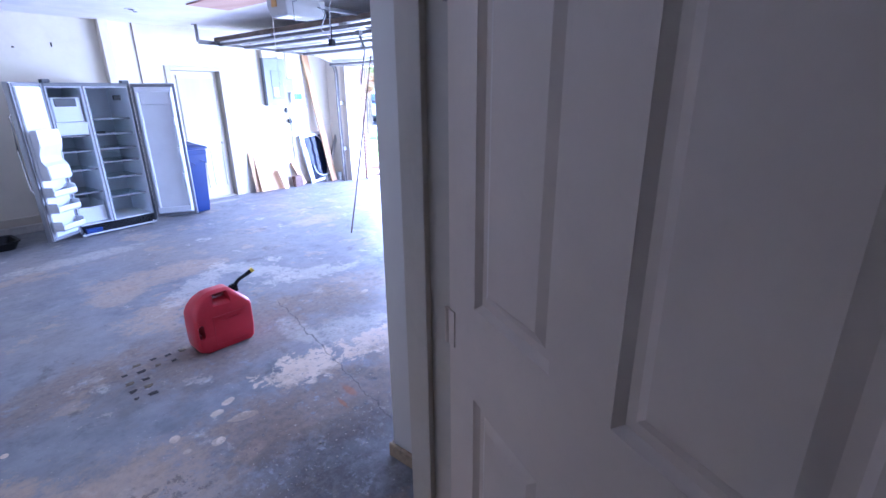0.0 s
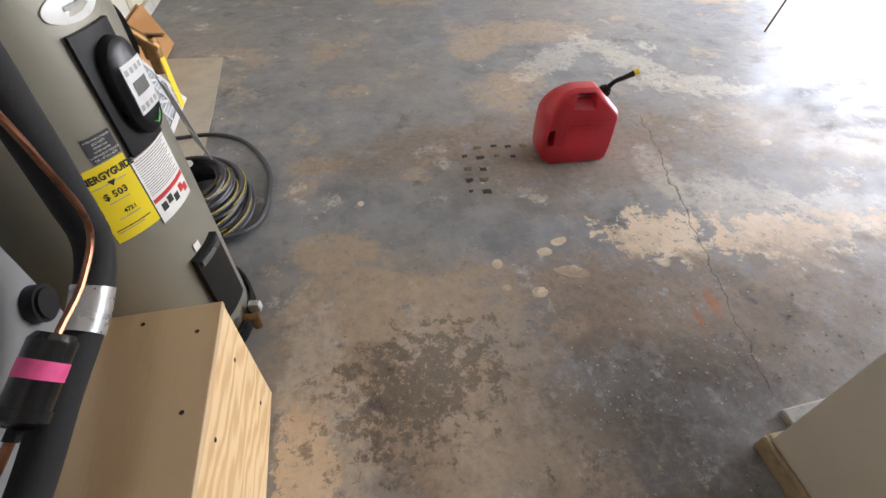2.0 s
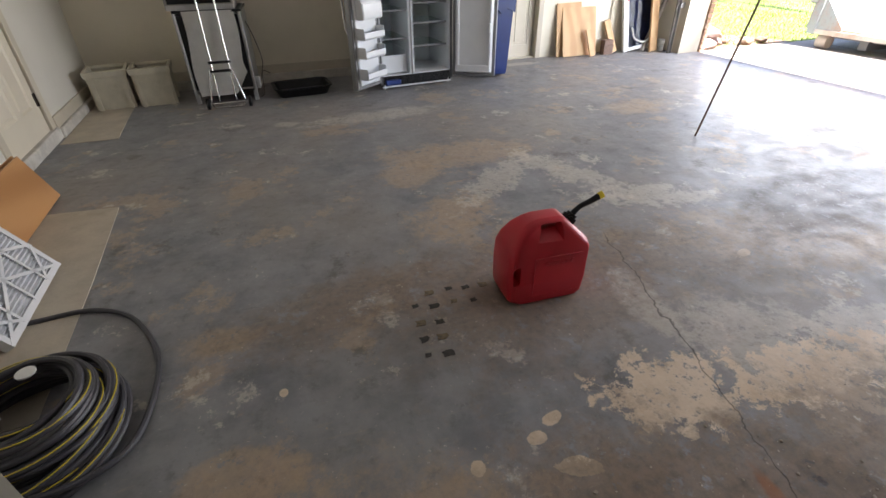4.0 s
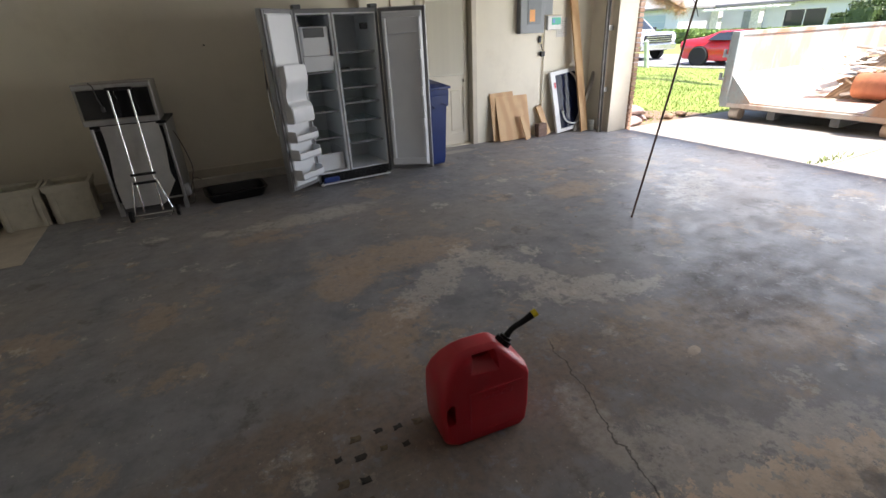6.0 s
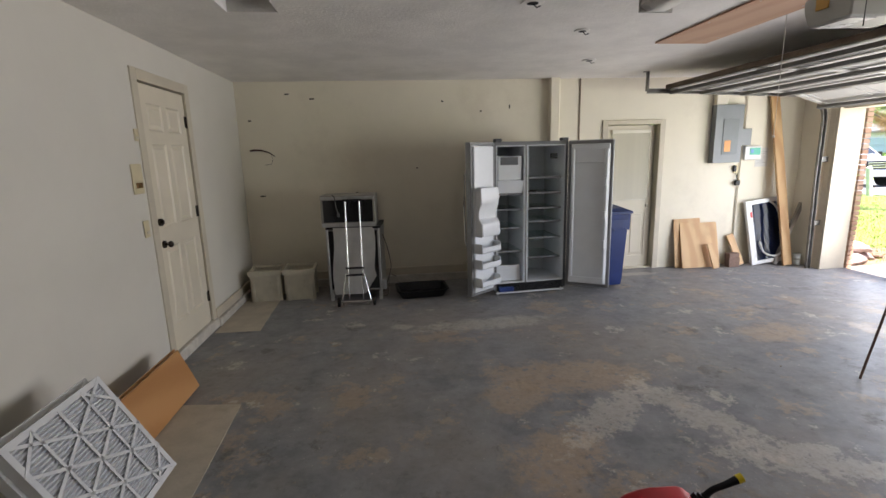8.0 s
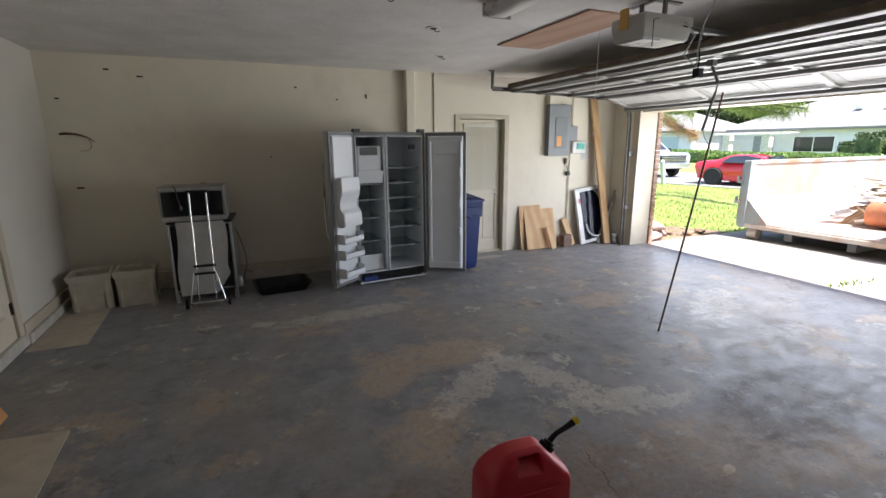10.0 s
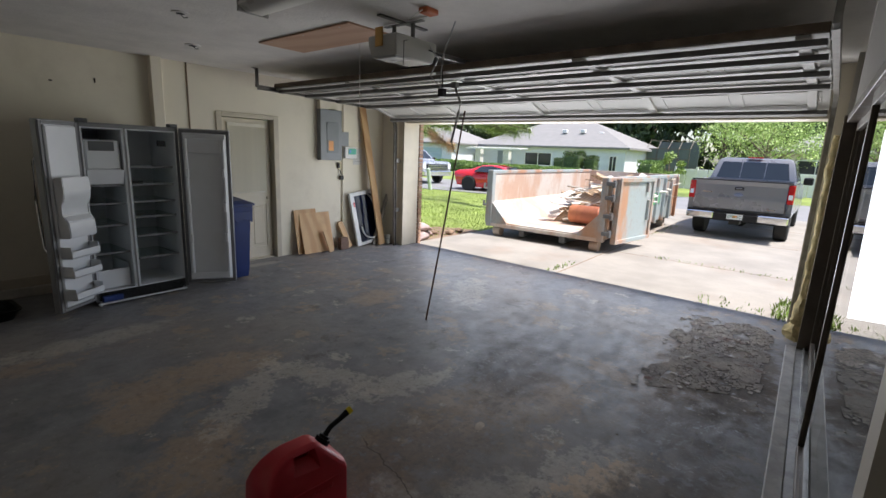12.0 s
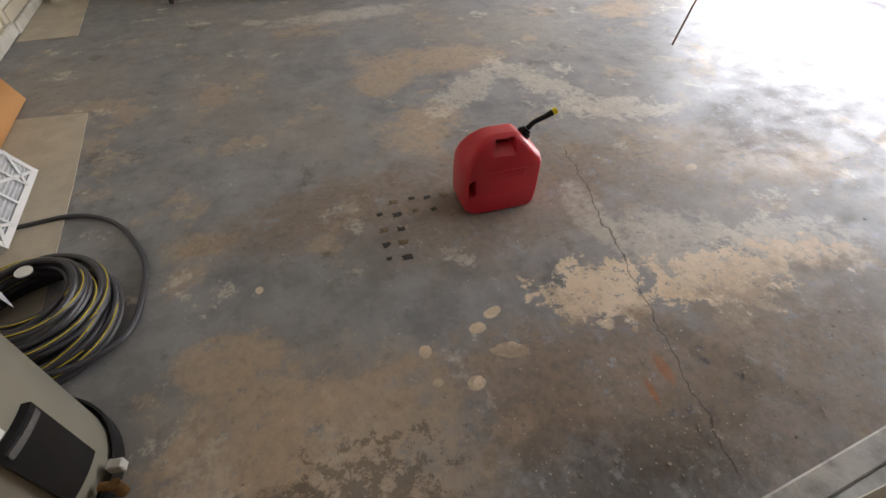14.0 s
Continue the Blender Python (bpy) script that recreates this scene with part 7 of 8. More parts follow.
# ---- roll-off dumpster ----
def worn_steel(name, base, rust, amount):
    n = Nodes(name)
    a, c = n.noise(1.6, 7, 0.62, (1.0, 1.0, 0.45), 0.3), n.noise(16, 6, 0.7)
    col = n.mix(n.ramp(a, 0.62 - amount * 0.35, 0.80 - amount * 0.35), base, rust)
    col = n.mix(n.ramp(c, 0.5, 0.8, 0, 0.5), col, tuple(v * 0.55 for v in rust))
    col = n.mix(n.ramp(n.noise(2.4, 5, 0.6, (3.0, 3.0, 0.25), seed=4.0), 0.62, 0.72, 0, 0.55), col, (0.62, 0.60, 0.55))
    n.link(col, n.bsdf.inputs["Base Color"])
    n.bsdf.inputs["Roughness"].default_value = 0.6
    n.bsdf.inputs["Metallic"].default_value = 0.15
    n.bump(c, 0.3, 0.004)
    return n.mat
M_d_in = worn_steel("rusty_inner_steel", (0.58, 0.53, 0.47), (0.50, 0.35, 0.26), 0.60)
M_d_out = worn_steel("worn_grey_green_steel", (0.33, 0.38, 0.38), (0.44, 0.24, 0.14), 0.48)
M_d_dark = worn_steel("dark_grey_steel", (0.13, 0.135, 0.14), (0.22, 0.12, 0.07), 0.2)
dump = thing("dumpster", "open rusty roll-off dumpster on the driveway", "dumpster", pose(10.1, 3.82, -0.03, 0, 0, 2.2))
DL, DW = 5.6, 2.38
b = Build()
b.box(0.0, DL, 0.0, DW, 0.24, 0.30, 0.004)
part("floor", b, M_d_in, dump, "rusty steel floor")
for nm, y0, y1 in (("side_wall", DW, DW + 0.06), ("side_wall", -0.06, 0.0)):
    b = Build()
    b.box(0.0, DL, y0, y1, 0.30, 1.30, 0.004)
    inner = part(nm, b, M_d_in, dump, "rust-streaked side wall")
    b = Build()
    s = 1 if y0 > 1 else -1
    b.box(-0.02, DL, y0 - 0.02, y1 + 0.03, 1.30, 1.37, 0.008)
    part("top_rail", b, M_d_out, inner)
    for k in range(9):
        b = Build()
        x = 0.02 + k * 0.66
        yy = y1 if s > 0 else y0
        b.box(x, x + 0.08, min(yy, yy + s * 0.07), max(yy, yy + s * 0.07), 0.26, 1.30, 0.006)
        part("rib", b, M_d_out, inner, "pressed steel rib")
    b = Build()
    yy = y1 if s > 0 else y0
    b.box(0.1, DL, yy + s * 0.002 if s > 0 else yy - 0.006, yy + 0.006 if s > 0 else yy - 0.002, 0.30, 1.30)
    part("outer_skin", b, M_d_out, inner)
for y0, y1 in ((0.0, 0.42), (DW - 0.42, DW)):
    b = Build()
    yo, yi = (0.0, 0.42) if y0 < 1 else (DW, DW - 0.42)
    b.prism([(yo, 0.30), (yi, 0.302), (yo, 0.72)], 0.03, DL, "x")
    part("chamfer", b, M_d_in, dump, "sloped rusty floor edge")
    b = Build()
    b.prism([(yo, 0.22), (yi, 0.26), (yi, 0.31), (yo, 0.76)], -0.02, 0.028, "x")
    part("end_gusset", b, M_d_out, dump, "grey end gusset")
b = Build()
b.box(-0.03, 0.03, -0.06, DW + 0.06, 0.20, 0.27, 0.004)
part("rear_sill", b, M_d_in, dump)
b = Build()
b.box(DL - 0.05, DL, 0, DW, 0.30, 1.35, 0.004)
part("front_wall", b, M_d_in, dump)
for y in (-0.07, DW - 0.05):
    b = Build()
    b.box(-0.04, 0.08, y, y + 0.12, 0.20, 1.37, 0.008)
    part("corner_post", b, M_d_out, dump, "grey corner post")
for y in (0.75, DW - 0.75):
    b = Build()
    b.box(0.05, DL, y - 0.06, y + 0.06, 0.06, 0.24, 0.006)
    part("skid", b, M_d_dark, dump)
for k in range(8):
    b = Build()
    b.box(0.15 + k * 0.7, 0.22 + k * 0.7, 0.05, DW - 0.05, 0.16, 0.24)
    part("cross_member", b, M_d_dark, dump)
for y in (0.12, DW - 0.16):
    for x in (0.12, DL - 0.6):
        b = Build()
        b.cyl((x, y - 0.08, 0.10), (x, y + 0.08, 0.10), 0.10, 20)
        part("roller", b, M_d_in, dump, "steel ground roller", smooth=True)
for z in (0.62, 0.98):
    b = Build()
    b.box(-0.06, 0.02, DW + 0.06, DW + 0.16, z, z + 0.04, 0.004)
    b.box(-0.04, 0.0, DW + 0.13, DW + 0.17, z, z + 0.12, 0.004)
    part("latch", b, M_steel, dump)
# rear gate swung back along the outside
gate = part("rear_gate", (lambda q: (q.box(0.0, 1.42, -0.035, 0.035, 0.18, 1.36, 0.006), q)[1])(Build()), M_d_out, dump, "worn grey rear gate swung open", m=pose(0.06, -0.20, 0, 0, 0, -9))
b = Build()
for z in (0.18, 1.30):
    b.box(0.0, 1.42, -0.07, -0.035, z, z + 0.07, 0.004)
b.box(1.35, 1.42, -0.07, -0.035, 0.25, 1.30, 0.004)
b.box(0.0, 0.07, -0.07, -0.035, 0.25, 1.30, 0.004)
b.box(1.10, 1.16, -0.085, -0.035, 1.1, 1.28, 0.006)
b.box(1.20, 1.24, -0.09, -0.035, 0.55, 0.95, 0.006)
part("gate_frame", b, M_d_out, gate)
for z in (0.30, 0.62, 0.95, 1.2):
    b = Build()
    b.cyl((0.0, -0.16, z), (0.0, -0.16, z + 0.13), 0.035, 12)
    b.box(-0.05, 0.06, -0.19, -0.03, z + 0.03, z + 0.10, 0.005)
    part("gate_hinge", b, M_d_dark, dump, "heavy gate hinge")
b = Build()
b.box(3.2, 3.7, -0.075, -0.068, 0.70, 0.95)
part("decal", b, paint("green_decal", (0.10, 0.55, 0.15), 0.4), dump, "green maker's mark")

# debris in the dumpster
M_junk_w = [wood("old_board_pale", (0.70, 0.61, 0.47), (0.56, 0.46, 0.33), 2.0, 0), paint("plaster_board", (0.70, 0.67, 0.61), 0.9, vary=0.15, scale=6), wood("old_board_brown", (0.42, 0.30, 0.19), (0.28, 0.19, 0.11), 2.0, 0), paint("grey_scrap", (0.50, 0.47, 0.42), 0.7, vary=0.3, scale=6)]
junk = thing("rubble_pile", "heap of broken boards and plaster in the dumpster", "rubble", pose(10.1, 3.82, -0.03, 0, 0, 2.2), kind="stuff")
rng = random.Random(9)
for mi in range(4):
    b = Build()
    for k in range(60):
        u = rng.random()
        x, y = 1.3 + 3.8 * u, rng.uniform(0.05, 1.55)
        top = 0.50 + 0.80 * min(1, (x - 1.1) / 0.7) * (1 - 0.45 * max(0, (y - 0.9) / 0.7))
        z = rng.uniform(0.42 + 0.3 * (top - 0.5), max(0.5, top))
        L, w, t = rng.uniform(0.25, 0.8), rng.uniform(0.05, 0.28), rng.uniform(0.008, 0.03)
        m = Matrix.Translation((x, y, z)) @ Euler((rng.gauss(0, 0.22), rng.gauss(0, 0.22), rng.uniform(0, 3.14))).to_matrix().to_4x4()
        b.box(-L / 2, L / 2, -w / 2, w / 2, -t / 2, t / 2, m=m)
    part("scrap", b, M_junk_w[mi], junk)
b = Build()
b.loft([[(1.25, 0.03, 0.30), (5.3, 0.03, 0.30), (5.3, 1.6, 0.30), (1.25, 1.5, 0.30)], [(1.6, 0.05, 1.15), (5.3, 0.05, 1.3), (5.3, 1.2, 1.2), (1.7, 1.0, 1.0)]])
part("core", b, M_junk_w[2], junk)
barrel = thing("old_tank", "rusty orange cylinder lying in the dumpster", "tank", pose(11.25, 4.40, 0.50, 0, 0, 97))
b = Build()
b.tube([(-0.55, 0, 0), (-0.53, 0, 0), (-0.10, 0, 0), (-0.08, 0, 0), (-0.06, 0, 0), (0.50, 0, 0), (0.53, 0, 0)], [0.17, 0.19, 0.19, 0.20, 0.19, 0.19, 0.165], 28)
part("shell", b, worn_steel("orange_rust_tank", (0.52, 0.20, 0.09), (0.36, 0.12, 0.06), 0.5), barrel, smooth=True)
b = Build()
b.box(0.10, 0.24, -0.196, -0.188, -0.06, 0.06)
part("label", b, M_whitelab, barrel)
b = Build()
b.tube([(0.5, 0.1, -0.1), (0.7, -0.1, -0.16), (0.55, -0.30, -0.14)], 0.03, 8)
part("flue_pipe", b, M_steel, barrel, smooth=True)


# ---- vehicles ----
def wheel(parent, x, y, r, w, rim_mat, spokes=10):
    b = Build()
    b.lathe([(r * 0.62, -w / 2), (r * 0.93, -w / 2), (r, -w / 2 + 0.03), (r, w / 2 - 0.03), (r * 0.93, w / 2), (r * 0.62, w / 2)], 32)
    t = part("wheel", b, M_tyre, parent, "black tyre", smooth=True, m=Matrix.Translation((x, y, r)) @ Matrix.Rotation(math.pi / 2, 4, "X"))
    b = Build()
    b.lathe([(r * 0.60, -w / 2 + 0.03), (r * 0.64, -w / 2 + 0.02), (r * 0.64, w / 2 - 0.02), (r * 0.60, w / 2 - 0.03)], 32)
    for k in range(spokes):
        mm = Matrix.Rotation(k * math.tau / spokes, 4, "Z")
        for s in (-1, 1):
            b.box(0.02, r * 0.62, -0.025, 0.025, s * (w / 2 - 0.04) - 0.012, s * (w / 2 - 0.04) + 0.012, m=mm)
    b.cyl((0, 0, -w / 2 + 0.02), (0, 0, w / 2 - 0.02), r * 0.16, 16)
    part("rim", b, rim_mat, t, "metal wheel rim")


M_tyre = paint("tyre_rubber", (0.018, 0.018, 0.018), 0.8, vary=0.2, scale=20)
M_carglass = paint("tinted_car_glass", (0.02, 0.025, 0.03), 0.06, vary=0.05, spec=0.8)
M_taill = paint("red_tail_lens", (0.45, 0.02, 0.02), 0.15, vary=0.1)
M_headl = paint("clear_head_lens", (0.75, 0.77, 0.80), 0.1, vary=0.05)


def pickup(m, paint_mat, label, plate_text="", tail=True):
    """A crew-cab pickup, front towards +x, tailgate at x=0."""
    o = thing("pickup_truck", label, "pickup truck", m)
    hw = 1.0
    b = Build()
    side = [(0.0, 0.62), (0.02, 1.32), (1.75, 1.34), (1.75, 0.62)]
    for s in (-1, 1):
        ys = (s * (hw - 0.10), s * hw)
        b.prism([(x, z) for x, z in side], min(ys), max(ys), "y")
    b.box(0.06, 1.75, -hw + 0.10, hw - 0.10, 0.62, 0.80)
    b.box(1.70, 1.75, -hw + 0.1, hw - 0.1, 0.62, 1.34)
    part("bed", b, paint_mat, o, "pickup bed")
    b = Build()
    b.loft([[(-0.035, -0.87, 0.70), (0.0, -0.87, 0.70), (0.0, 0.87, 0.70), (-0.035, 0.87, 0.70)], [(-0.045, -0.87, 0.95), (0.0, -0.87, 0.95), (0.0, 0.87, 0.95), (-0.045, 0.87, 0.95)], [(-0.040, -0.87, 1.02), (0.0, -0.87, 1.02), (0.0, 0.87, 1.02), (-0.040, 0.87, 1.02)], [(-0.045, -0.87, 1.24), (0.0, -0.87, 1.24), (0.0, 0.87, 1.24), (-0.045, 0.87, 1.24)], [(-0.06, -0.87, 1.33), (0.0, -0.87, 1.33), (0.0, 0.87, 1.33), (-0.06, 0.87, 1.33)]])
    gate_p = part("tailgate", b, paint_mat, o, "pickup tailgate")
    b = Build()
    b.box(-0.062, 0.02, -0.96, 0.96, 1.325, 1.352, 0.006)
    part("tailgate_cap", b, M_black, gate_p)
    b = Build()
    b.box(-0.058, -0.046, -0.09, 0.09, 1.135, 1.20, 0.004)
    part("tailgate_handle", b, M_black, gate_p)
    b = Build()
    b.box(-0.064, -0.058, -0.06, 0.06, 1.155, 1.175, 0.003)
    part("handle_lever", b, M_chrome, gate_p)
    b = Build()
    b.loft([[(-0.036 - d, 0.09 * s * math.cos(k * math.tau / 20), 1.03 + 0.036 * s * math.sin(k * math.tau / 20)) for k in range(20)] for d, s in ((0, 1.0), (0.012, 1.0), (0.014, 0.85))])
    part("maker_badge", b, paint("blue_silver_badge", (0.25, 0.30, 0.42), 0.2, metal=0.6), gate_p, "oval badge")
    b = Build()
    b.box(-0.046, -0.040, 0.52, 0.72, 1.05, 1.075)
    b.box(-0.046, -0.040, -0.72, -0.54, 0.745, 0.765)
    part("model_badge", b, M_chrome, gate_p)
    for s in (-1, 1):
        ya, yb = sorted((s * 0.885, s * 1.0))
        b = Build()
        b.box(-0.03, 0.14, ya, yb, 0.90, 1.30, 0.012)
        lamp = part("tail_light", b, M_taill, o, "red tail light")
        b = Build()
        b.box(-0.034, -0.031, ya + 0.02, yb - 0.02, 1.00, 1.10, 0.0)
        part("reverse_lens", b, M_headl, lamp)
    b = Build()
    b.box(-0.16, 0.02, 0.42, 0.98, 0.46, 0.62, 0.02)
    part("rear_bumper", b, M_chrome, o, "chrome rear bumper")
    b = Build()
    b.box(-0.16, 0.02, -0.98, -0.42, 0.46, 0.62, 0.02)
    bump = part("rear_bumper", b, M_chrome, o, "chrome rear bumper")
    b = Build()
    b.box(-0.15, 0.02, -0.42, 0.42, 0.45, 0.60, 0.008)
    b.box(-0.13, 0.02, -0.98, 0.98, 0.62, 0.66, 0.006)
    b.box(-0.10, 0.4, -0.10, 0.10, 0.36, 0.45, 0.008)
    part("bumper_centre", b, M_black, bump)
    b = Build()
    b.box(-0.156, -0.150, -0.16, 0.15, 0.485, 0.60)
    plate = part("number_plate", b, M_whitelab, o, "white number plate")
    if plate_text:
        b = Build()
        b.box(-0.1585, -0.1565, -0.05, 0.04, 0.52, 0.57)
        part("plate_mark", b, paint("orange_mark", (0.70, 0.30, 0.08), 0.5), plate)
        cu = bpy.data.curves.new("plate_letters", "FONT")
        cu.body, cu.size, cu.align_x, cu.extrude = plate_text, 0.085, "CENTER", 0.001
        tmp = bpy.data.objects.new("plate_letters", cu)
        me = bpy.data.meshes.new_from_object(tmp)
        bpy.data.objects.remove(tmp)
        me.materials.append(paint("green_letters", (0.03, 0.18, 0.08), 0.5))
        lt = new("plate_letters", me)
        lt.parent = plate
        lt.matrix_basis = pose(-0.1595, 0.0, 0.515, 90, 0, -90)
    b = Build()
    def ring(x0, x1, w, z):
        return [(x0, -w, z), (x1, -w, z), (x1, w, z), (x0, w, z)]
    b.loft([ring(1.78, 5.55, hw, 0.55), ring(1.78, 5.60, hw, 0.85), ring(1.78, 5.58, hw - 0.01, 1.12), ring(1.78, 5.45, hw - 0.05, 1.22)])
    b.loft([ring(1.78, 4.25, hw - 0.05, 1.22), ring(1.80, 4.15, hw - 0.06, 1.30), ring(2.05, 3.45, hw - 0.20, 1.82), ring(2.15, 3.30, hw - 0.28, 1.87)])
    bmesh.ops.bevel(b.bm, geom=b.bm.edges[:], offset=0.03, segments=2, affect="EDGES")
    cab = part("cab", b, paint_mat, o, "pickup cab", smooth=True)
    def pane(pts, nm="window"):
        q = Build()
        n = (Vector(pts[1]) - Vector(pts[0])).cross(Vector(pts[2]) - Vector(pts[1])).normalized() * 0.006
        q.loft([[Vector(p) - n for p in pts], [Vector(p) + n for p in pts]])
        part(nm, q, M_carglass, cab, "tinted glass")
    def xb(z):
        return 1.80 + (z - 1.30) / 0.52 * 0.25 - 0.004
    def xf(z):
        return 4.15 - (z - 1.30) / 0.52 * 0.70 + 0.004
    def yw(z):
        return hw - 0.06 - (z - 1.30) / 0.52 * 0.14 + 0.004
    for y0, y1, t in ((-0.78, -0.27, 0.70), (-0.25, 0.25, 0.25), (0.27, 0.78, 0.70)):
        pane([(xb(1.36), y0, 1.36), (xb(1.36), y1, 1.36), (xb(1.76), y1 if abs(y1) < 0.5 else math.copysign(t, y1), 1.76), (xb(1.76), y0 if abs(y0) < 0.5 else math.copysign(t, y0), 1.76)], "rear_window")
    pane([(xf(1.34), -0.80, 1.34), (xf(1.34), 0.80, 1.34), (xf(1.77), 0.68, 1.77), (xf(1.77), -0.68, 1.77)], "windscreen")
    for s in (-1, 1):
        for x0, x1, x2, x3 in ((2.05, 2.85, 2.85, 2.18), (2.95, 3.95, 3.42, 2.95)):
            pane([(x0, s * yw(1.34), 1.34), (x1, s * yw(1.34), 1.34), (x2, s * yw(1.76), 1.76), (x3, s * yw(1.76), 1.76)], "side_window")
        b = Build()
        b.box(3.75, 3.92, *sorted((s * 1.0, s * 1.22)), 1.22, 1.42, 0.03)
        part("mirror", b, M_black, o)
    b = Build()
    b.box(2.02, 2.10, -0.16, 0.16, 1.86, 1.895, 0.005)
    part("roof_lamp", b, M_taill, cab)
    b = Build()
    b.box(5.56, 5.66, -0.75, 0.75, 0.75, 1.08, 0.02)
    grille_p = part("grille", b, M_black, o, "dark grille")
    for k in range(3):
        b = Build()
        b.box(5.66, 5.68, -0.72, 0.72, 0.80 + k * 0.09, 0.84 + k * 0.09, 0.004)
        part("grille_bar", b, M_chrome, grille_p)
    b = Build()
    b.box(5.5, 5.72, -0.99, 0.99, 0.45, 0.70, 0.03)
    part("front_bumper", b, M_chrome, o)
    for s in (-1, 1):
        b = Build()
        b.box(5.40, 5.60, *sorted((s * 0.76, s * 0.99)), 0.82, 1.08, 0.02)
        part("head_light", b, M_headl, o)
    b = Build()
    b.box(0.2, 5.4, -0.75, 0.75, 0.40, 0.60)
    b.cyl((1.0, -0.8, 0.38), (1.0, 0.8, 0.38), 0.06, 10)
    b.ball((1.0, 0, 0.38), 0.16, 2)
    part("chassis", b, M_black, o)
    for x in (1.0, 4.6):
        for s in (-1, 1):
            wheel(o, x, s * 0.84, 0.39, 0.27, M_steel, 6)
    return o


M_truck = paint("grey_metallic_paint", (0.215, 0.215, 0.225), 0.30, metal=0.4, vary=0.04, scale=2, coat=0.6)
M_silver = paint("silver_metallic_paint", (0.42, 0.44, 0.47), 0.28, metal=0.5, vary=0.04, coat=0.6)
pickup(pose(14.1, 2.31, -0.03, 0, 0, 1), M_truck, "grey pickup truck parked on the driveway", "ZEG 5C")
pickup(pose(22.6, 23.3, -0.075, 0, 0, -100), M_silver, "silver pickup truck parked across the street")

sport = thing("sports_car", "low red sports coupe parked on the street", "car", pose(20.9, 12.9, -0.075, 0, 0, -80))
M_redcar = paint("gloss_red_car_paint", (0.55, 0.015, 0.02), 0.2, vary=0.04, coat=0.8)
stations = [(-2.25, 0.55, 0.88, 0.86, 0.45), (-2.1, 0.25, 0.95, 0.93, 0.40), (-1.5, 0.20, 1.02, 0.97, 0.32), (-0.9, 0.18, 1.22, 0.96, 0.28), (-0.2, 0.18, 1.24, 0.95, 0.25), (0.35, 0.18, 1.10, 0.95, 0.25), (0.8, 0.18, 0.92, 0.96, 0.28), (1.5, 0.20, 0.84, 0.96, 0.32), (2.05, 0.25, 0.70, 0.88, 0.35), (2.25, 0.32, 0.55, 0.70, 0.40)]
b = Build()
rings = []
for x, z0, z1, w, shoulder in stations:
    belt = min(z1, 0.86)
    tw = w * (0.62 if z1 > 1.0 else 0.85)
    rings.append([(x, -w * 0.9, z0), (x, -w, z0 + 0.18), (x, -w, belt * 0.82), (x, -w * 0.93, belt), (x, -tw, z1 - 0.02), (x, -tw * 0.7, z1), (x, tw * 0.7, z1), (x, tw, z1 - 0.02), (x, w * 0.93, belt), (x, w, belt * 0.82), (x, w, z0 + 0.18), (x, w * 0.9, z0)])
b.loft(rings)
part("body", b, M_redcar, sport, "gloss red body", smooth=True)
for s in (-1, 1):
    b = Build()
    pts = [(-1.15, s * 0.965, 0.90), (0.55, s * 0.955, 0.88), (0.20, s * 0.74, 1.10), (-0.35, s * 0.66, 1.18), (-0.90, s * 0.68, 1.14)]
    b.loft([[Vector(p) + Vector((0, s * 0.004, 0.004)) for p in pts], [Vector(p) + Vector((0, s * 0.022, 0.018)) for p in pts]])
    part("side_window", b, M_carglass, sport, "tinted side window")
    b = Build()
    b.box(0.35, 0.52, *sorted((s * 0.95, s * 1.10)), 0.90, 1.0, 0.03)
    part("mirror", b, M_redcar, sport)
    b = Build()
    b.cyl((-2.27, s * 0.55, 0.72), (-2.20, s * 0.55, 0.72), 0.09, 16)
    part("tail_light", b, M_taill, sport)
    for x in (-1.4, 1.35):
        # black disc on the body stands in for the wheel well's shade
        b = Build()
        b.cyl((x, s * 0.90, 0.34), (x, s * 0.985, 0.34), 0.375, 28)
        part("wheel_well_disc", b, M_black, sport)
        wheel(sport, x, s * 0.89, 0.345, 0.26, M_strut, 10)
b = Build()
pts = [(0.85, -0.72, 0.935), (0.85, 0.72, 0.935), (0.32, 0.56, 1.135), (0.32, -0.56, 1.135)]
b.loft([[Vector(p) for p in pts], [Vector(p) + Vector((0.02, 0, 0.02)) for p in pts]])
part("windscreen", b, M_carglass, sport, "raked windscreen")

utility = thing("utility_post", "slanted pale green utility post on the lawn", "post", pose(18.3, 15.3, -0.1, 0, -10, 0))
b = Build()
b.cyl((0, 0, 0), (0, 0, 0.95), 0.09, 16)
b.lathe([(0.09, 0.95), (0.095, 0.955), (0.095, 1.0), (0.05, 1.03)], 16)
part("post", b, paint("pale_green_plastic", (0.42, 0.50, 0.42), 0.6), utility, smooth=True)


# ---- houses across the street ----
M_stucco_blue = paint("pale_blue_stucco", (0.67, 0.69, 0.74), 0.85, vary=0.05, scale=1.0, grain=20, relief=0.2)
M_stucco_cream = paint("cream_stucco", (0.66, 0.60, 0.50), 0.85, vary=0.05, scale=1.0, grain=20, relief=0.2)
M_shingle = paint("pale_grey_shingle", (0.23, 0.225, 0.22), 0.9, vary=0.10, scale=1.5, grain=12, relief=0.4, stretch=(1, 1, 6))
M_white = paint("white_exterior_trim", (0.75, 0.75, 0.74), 0.5, vary=0.03)


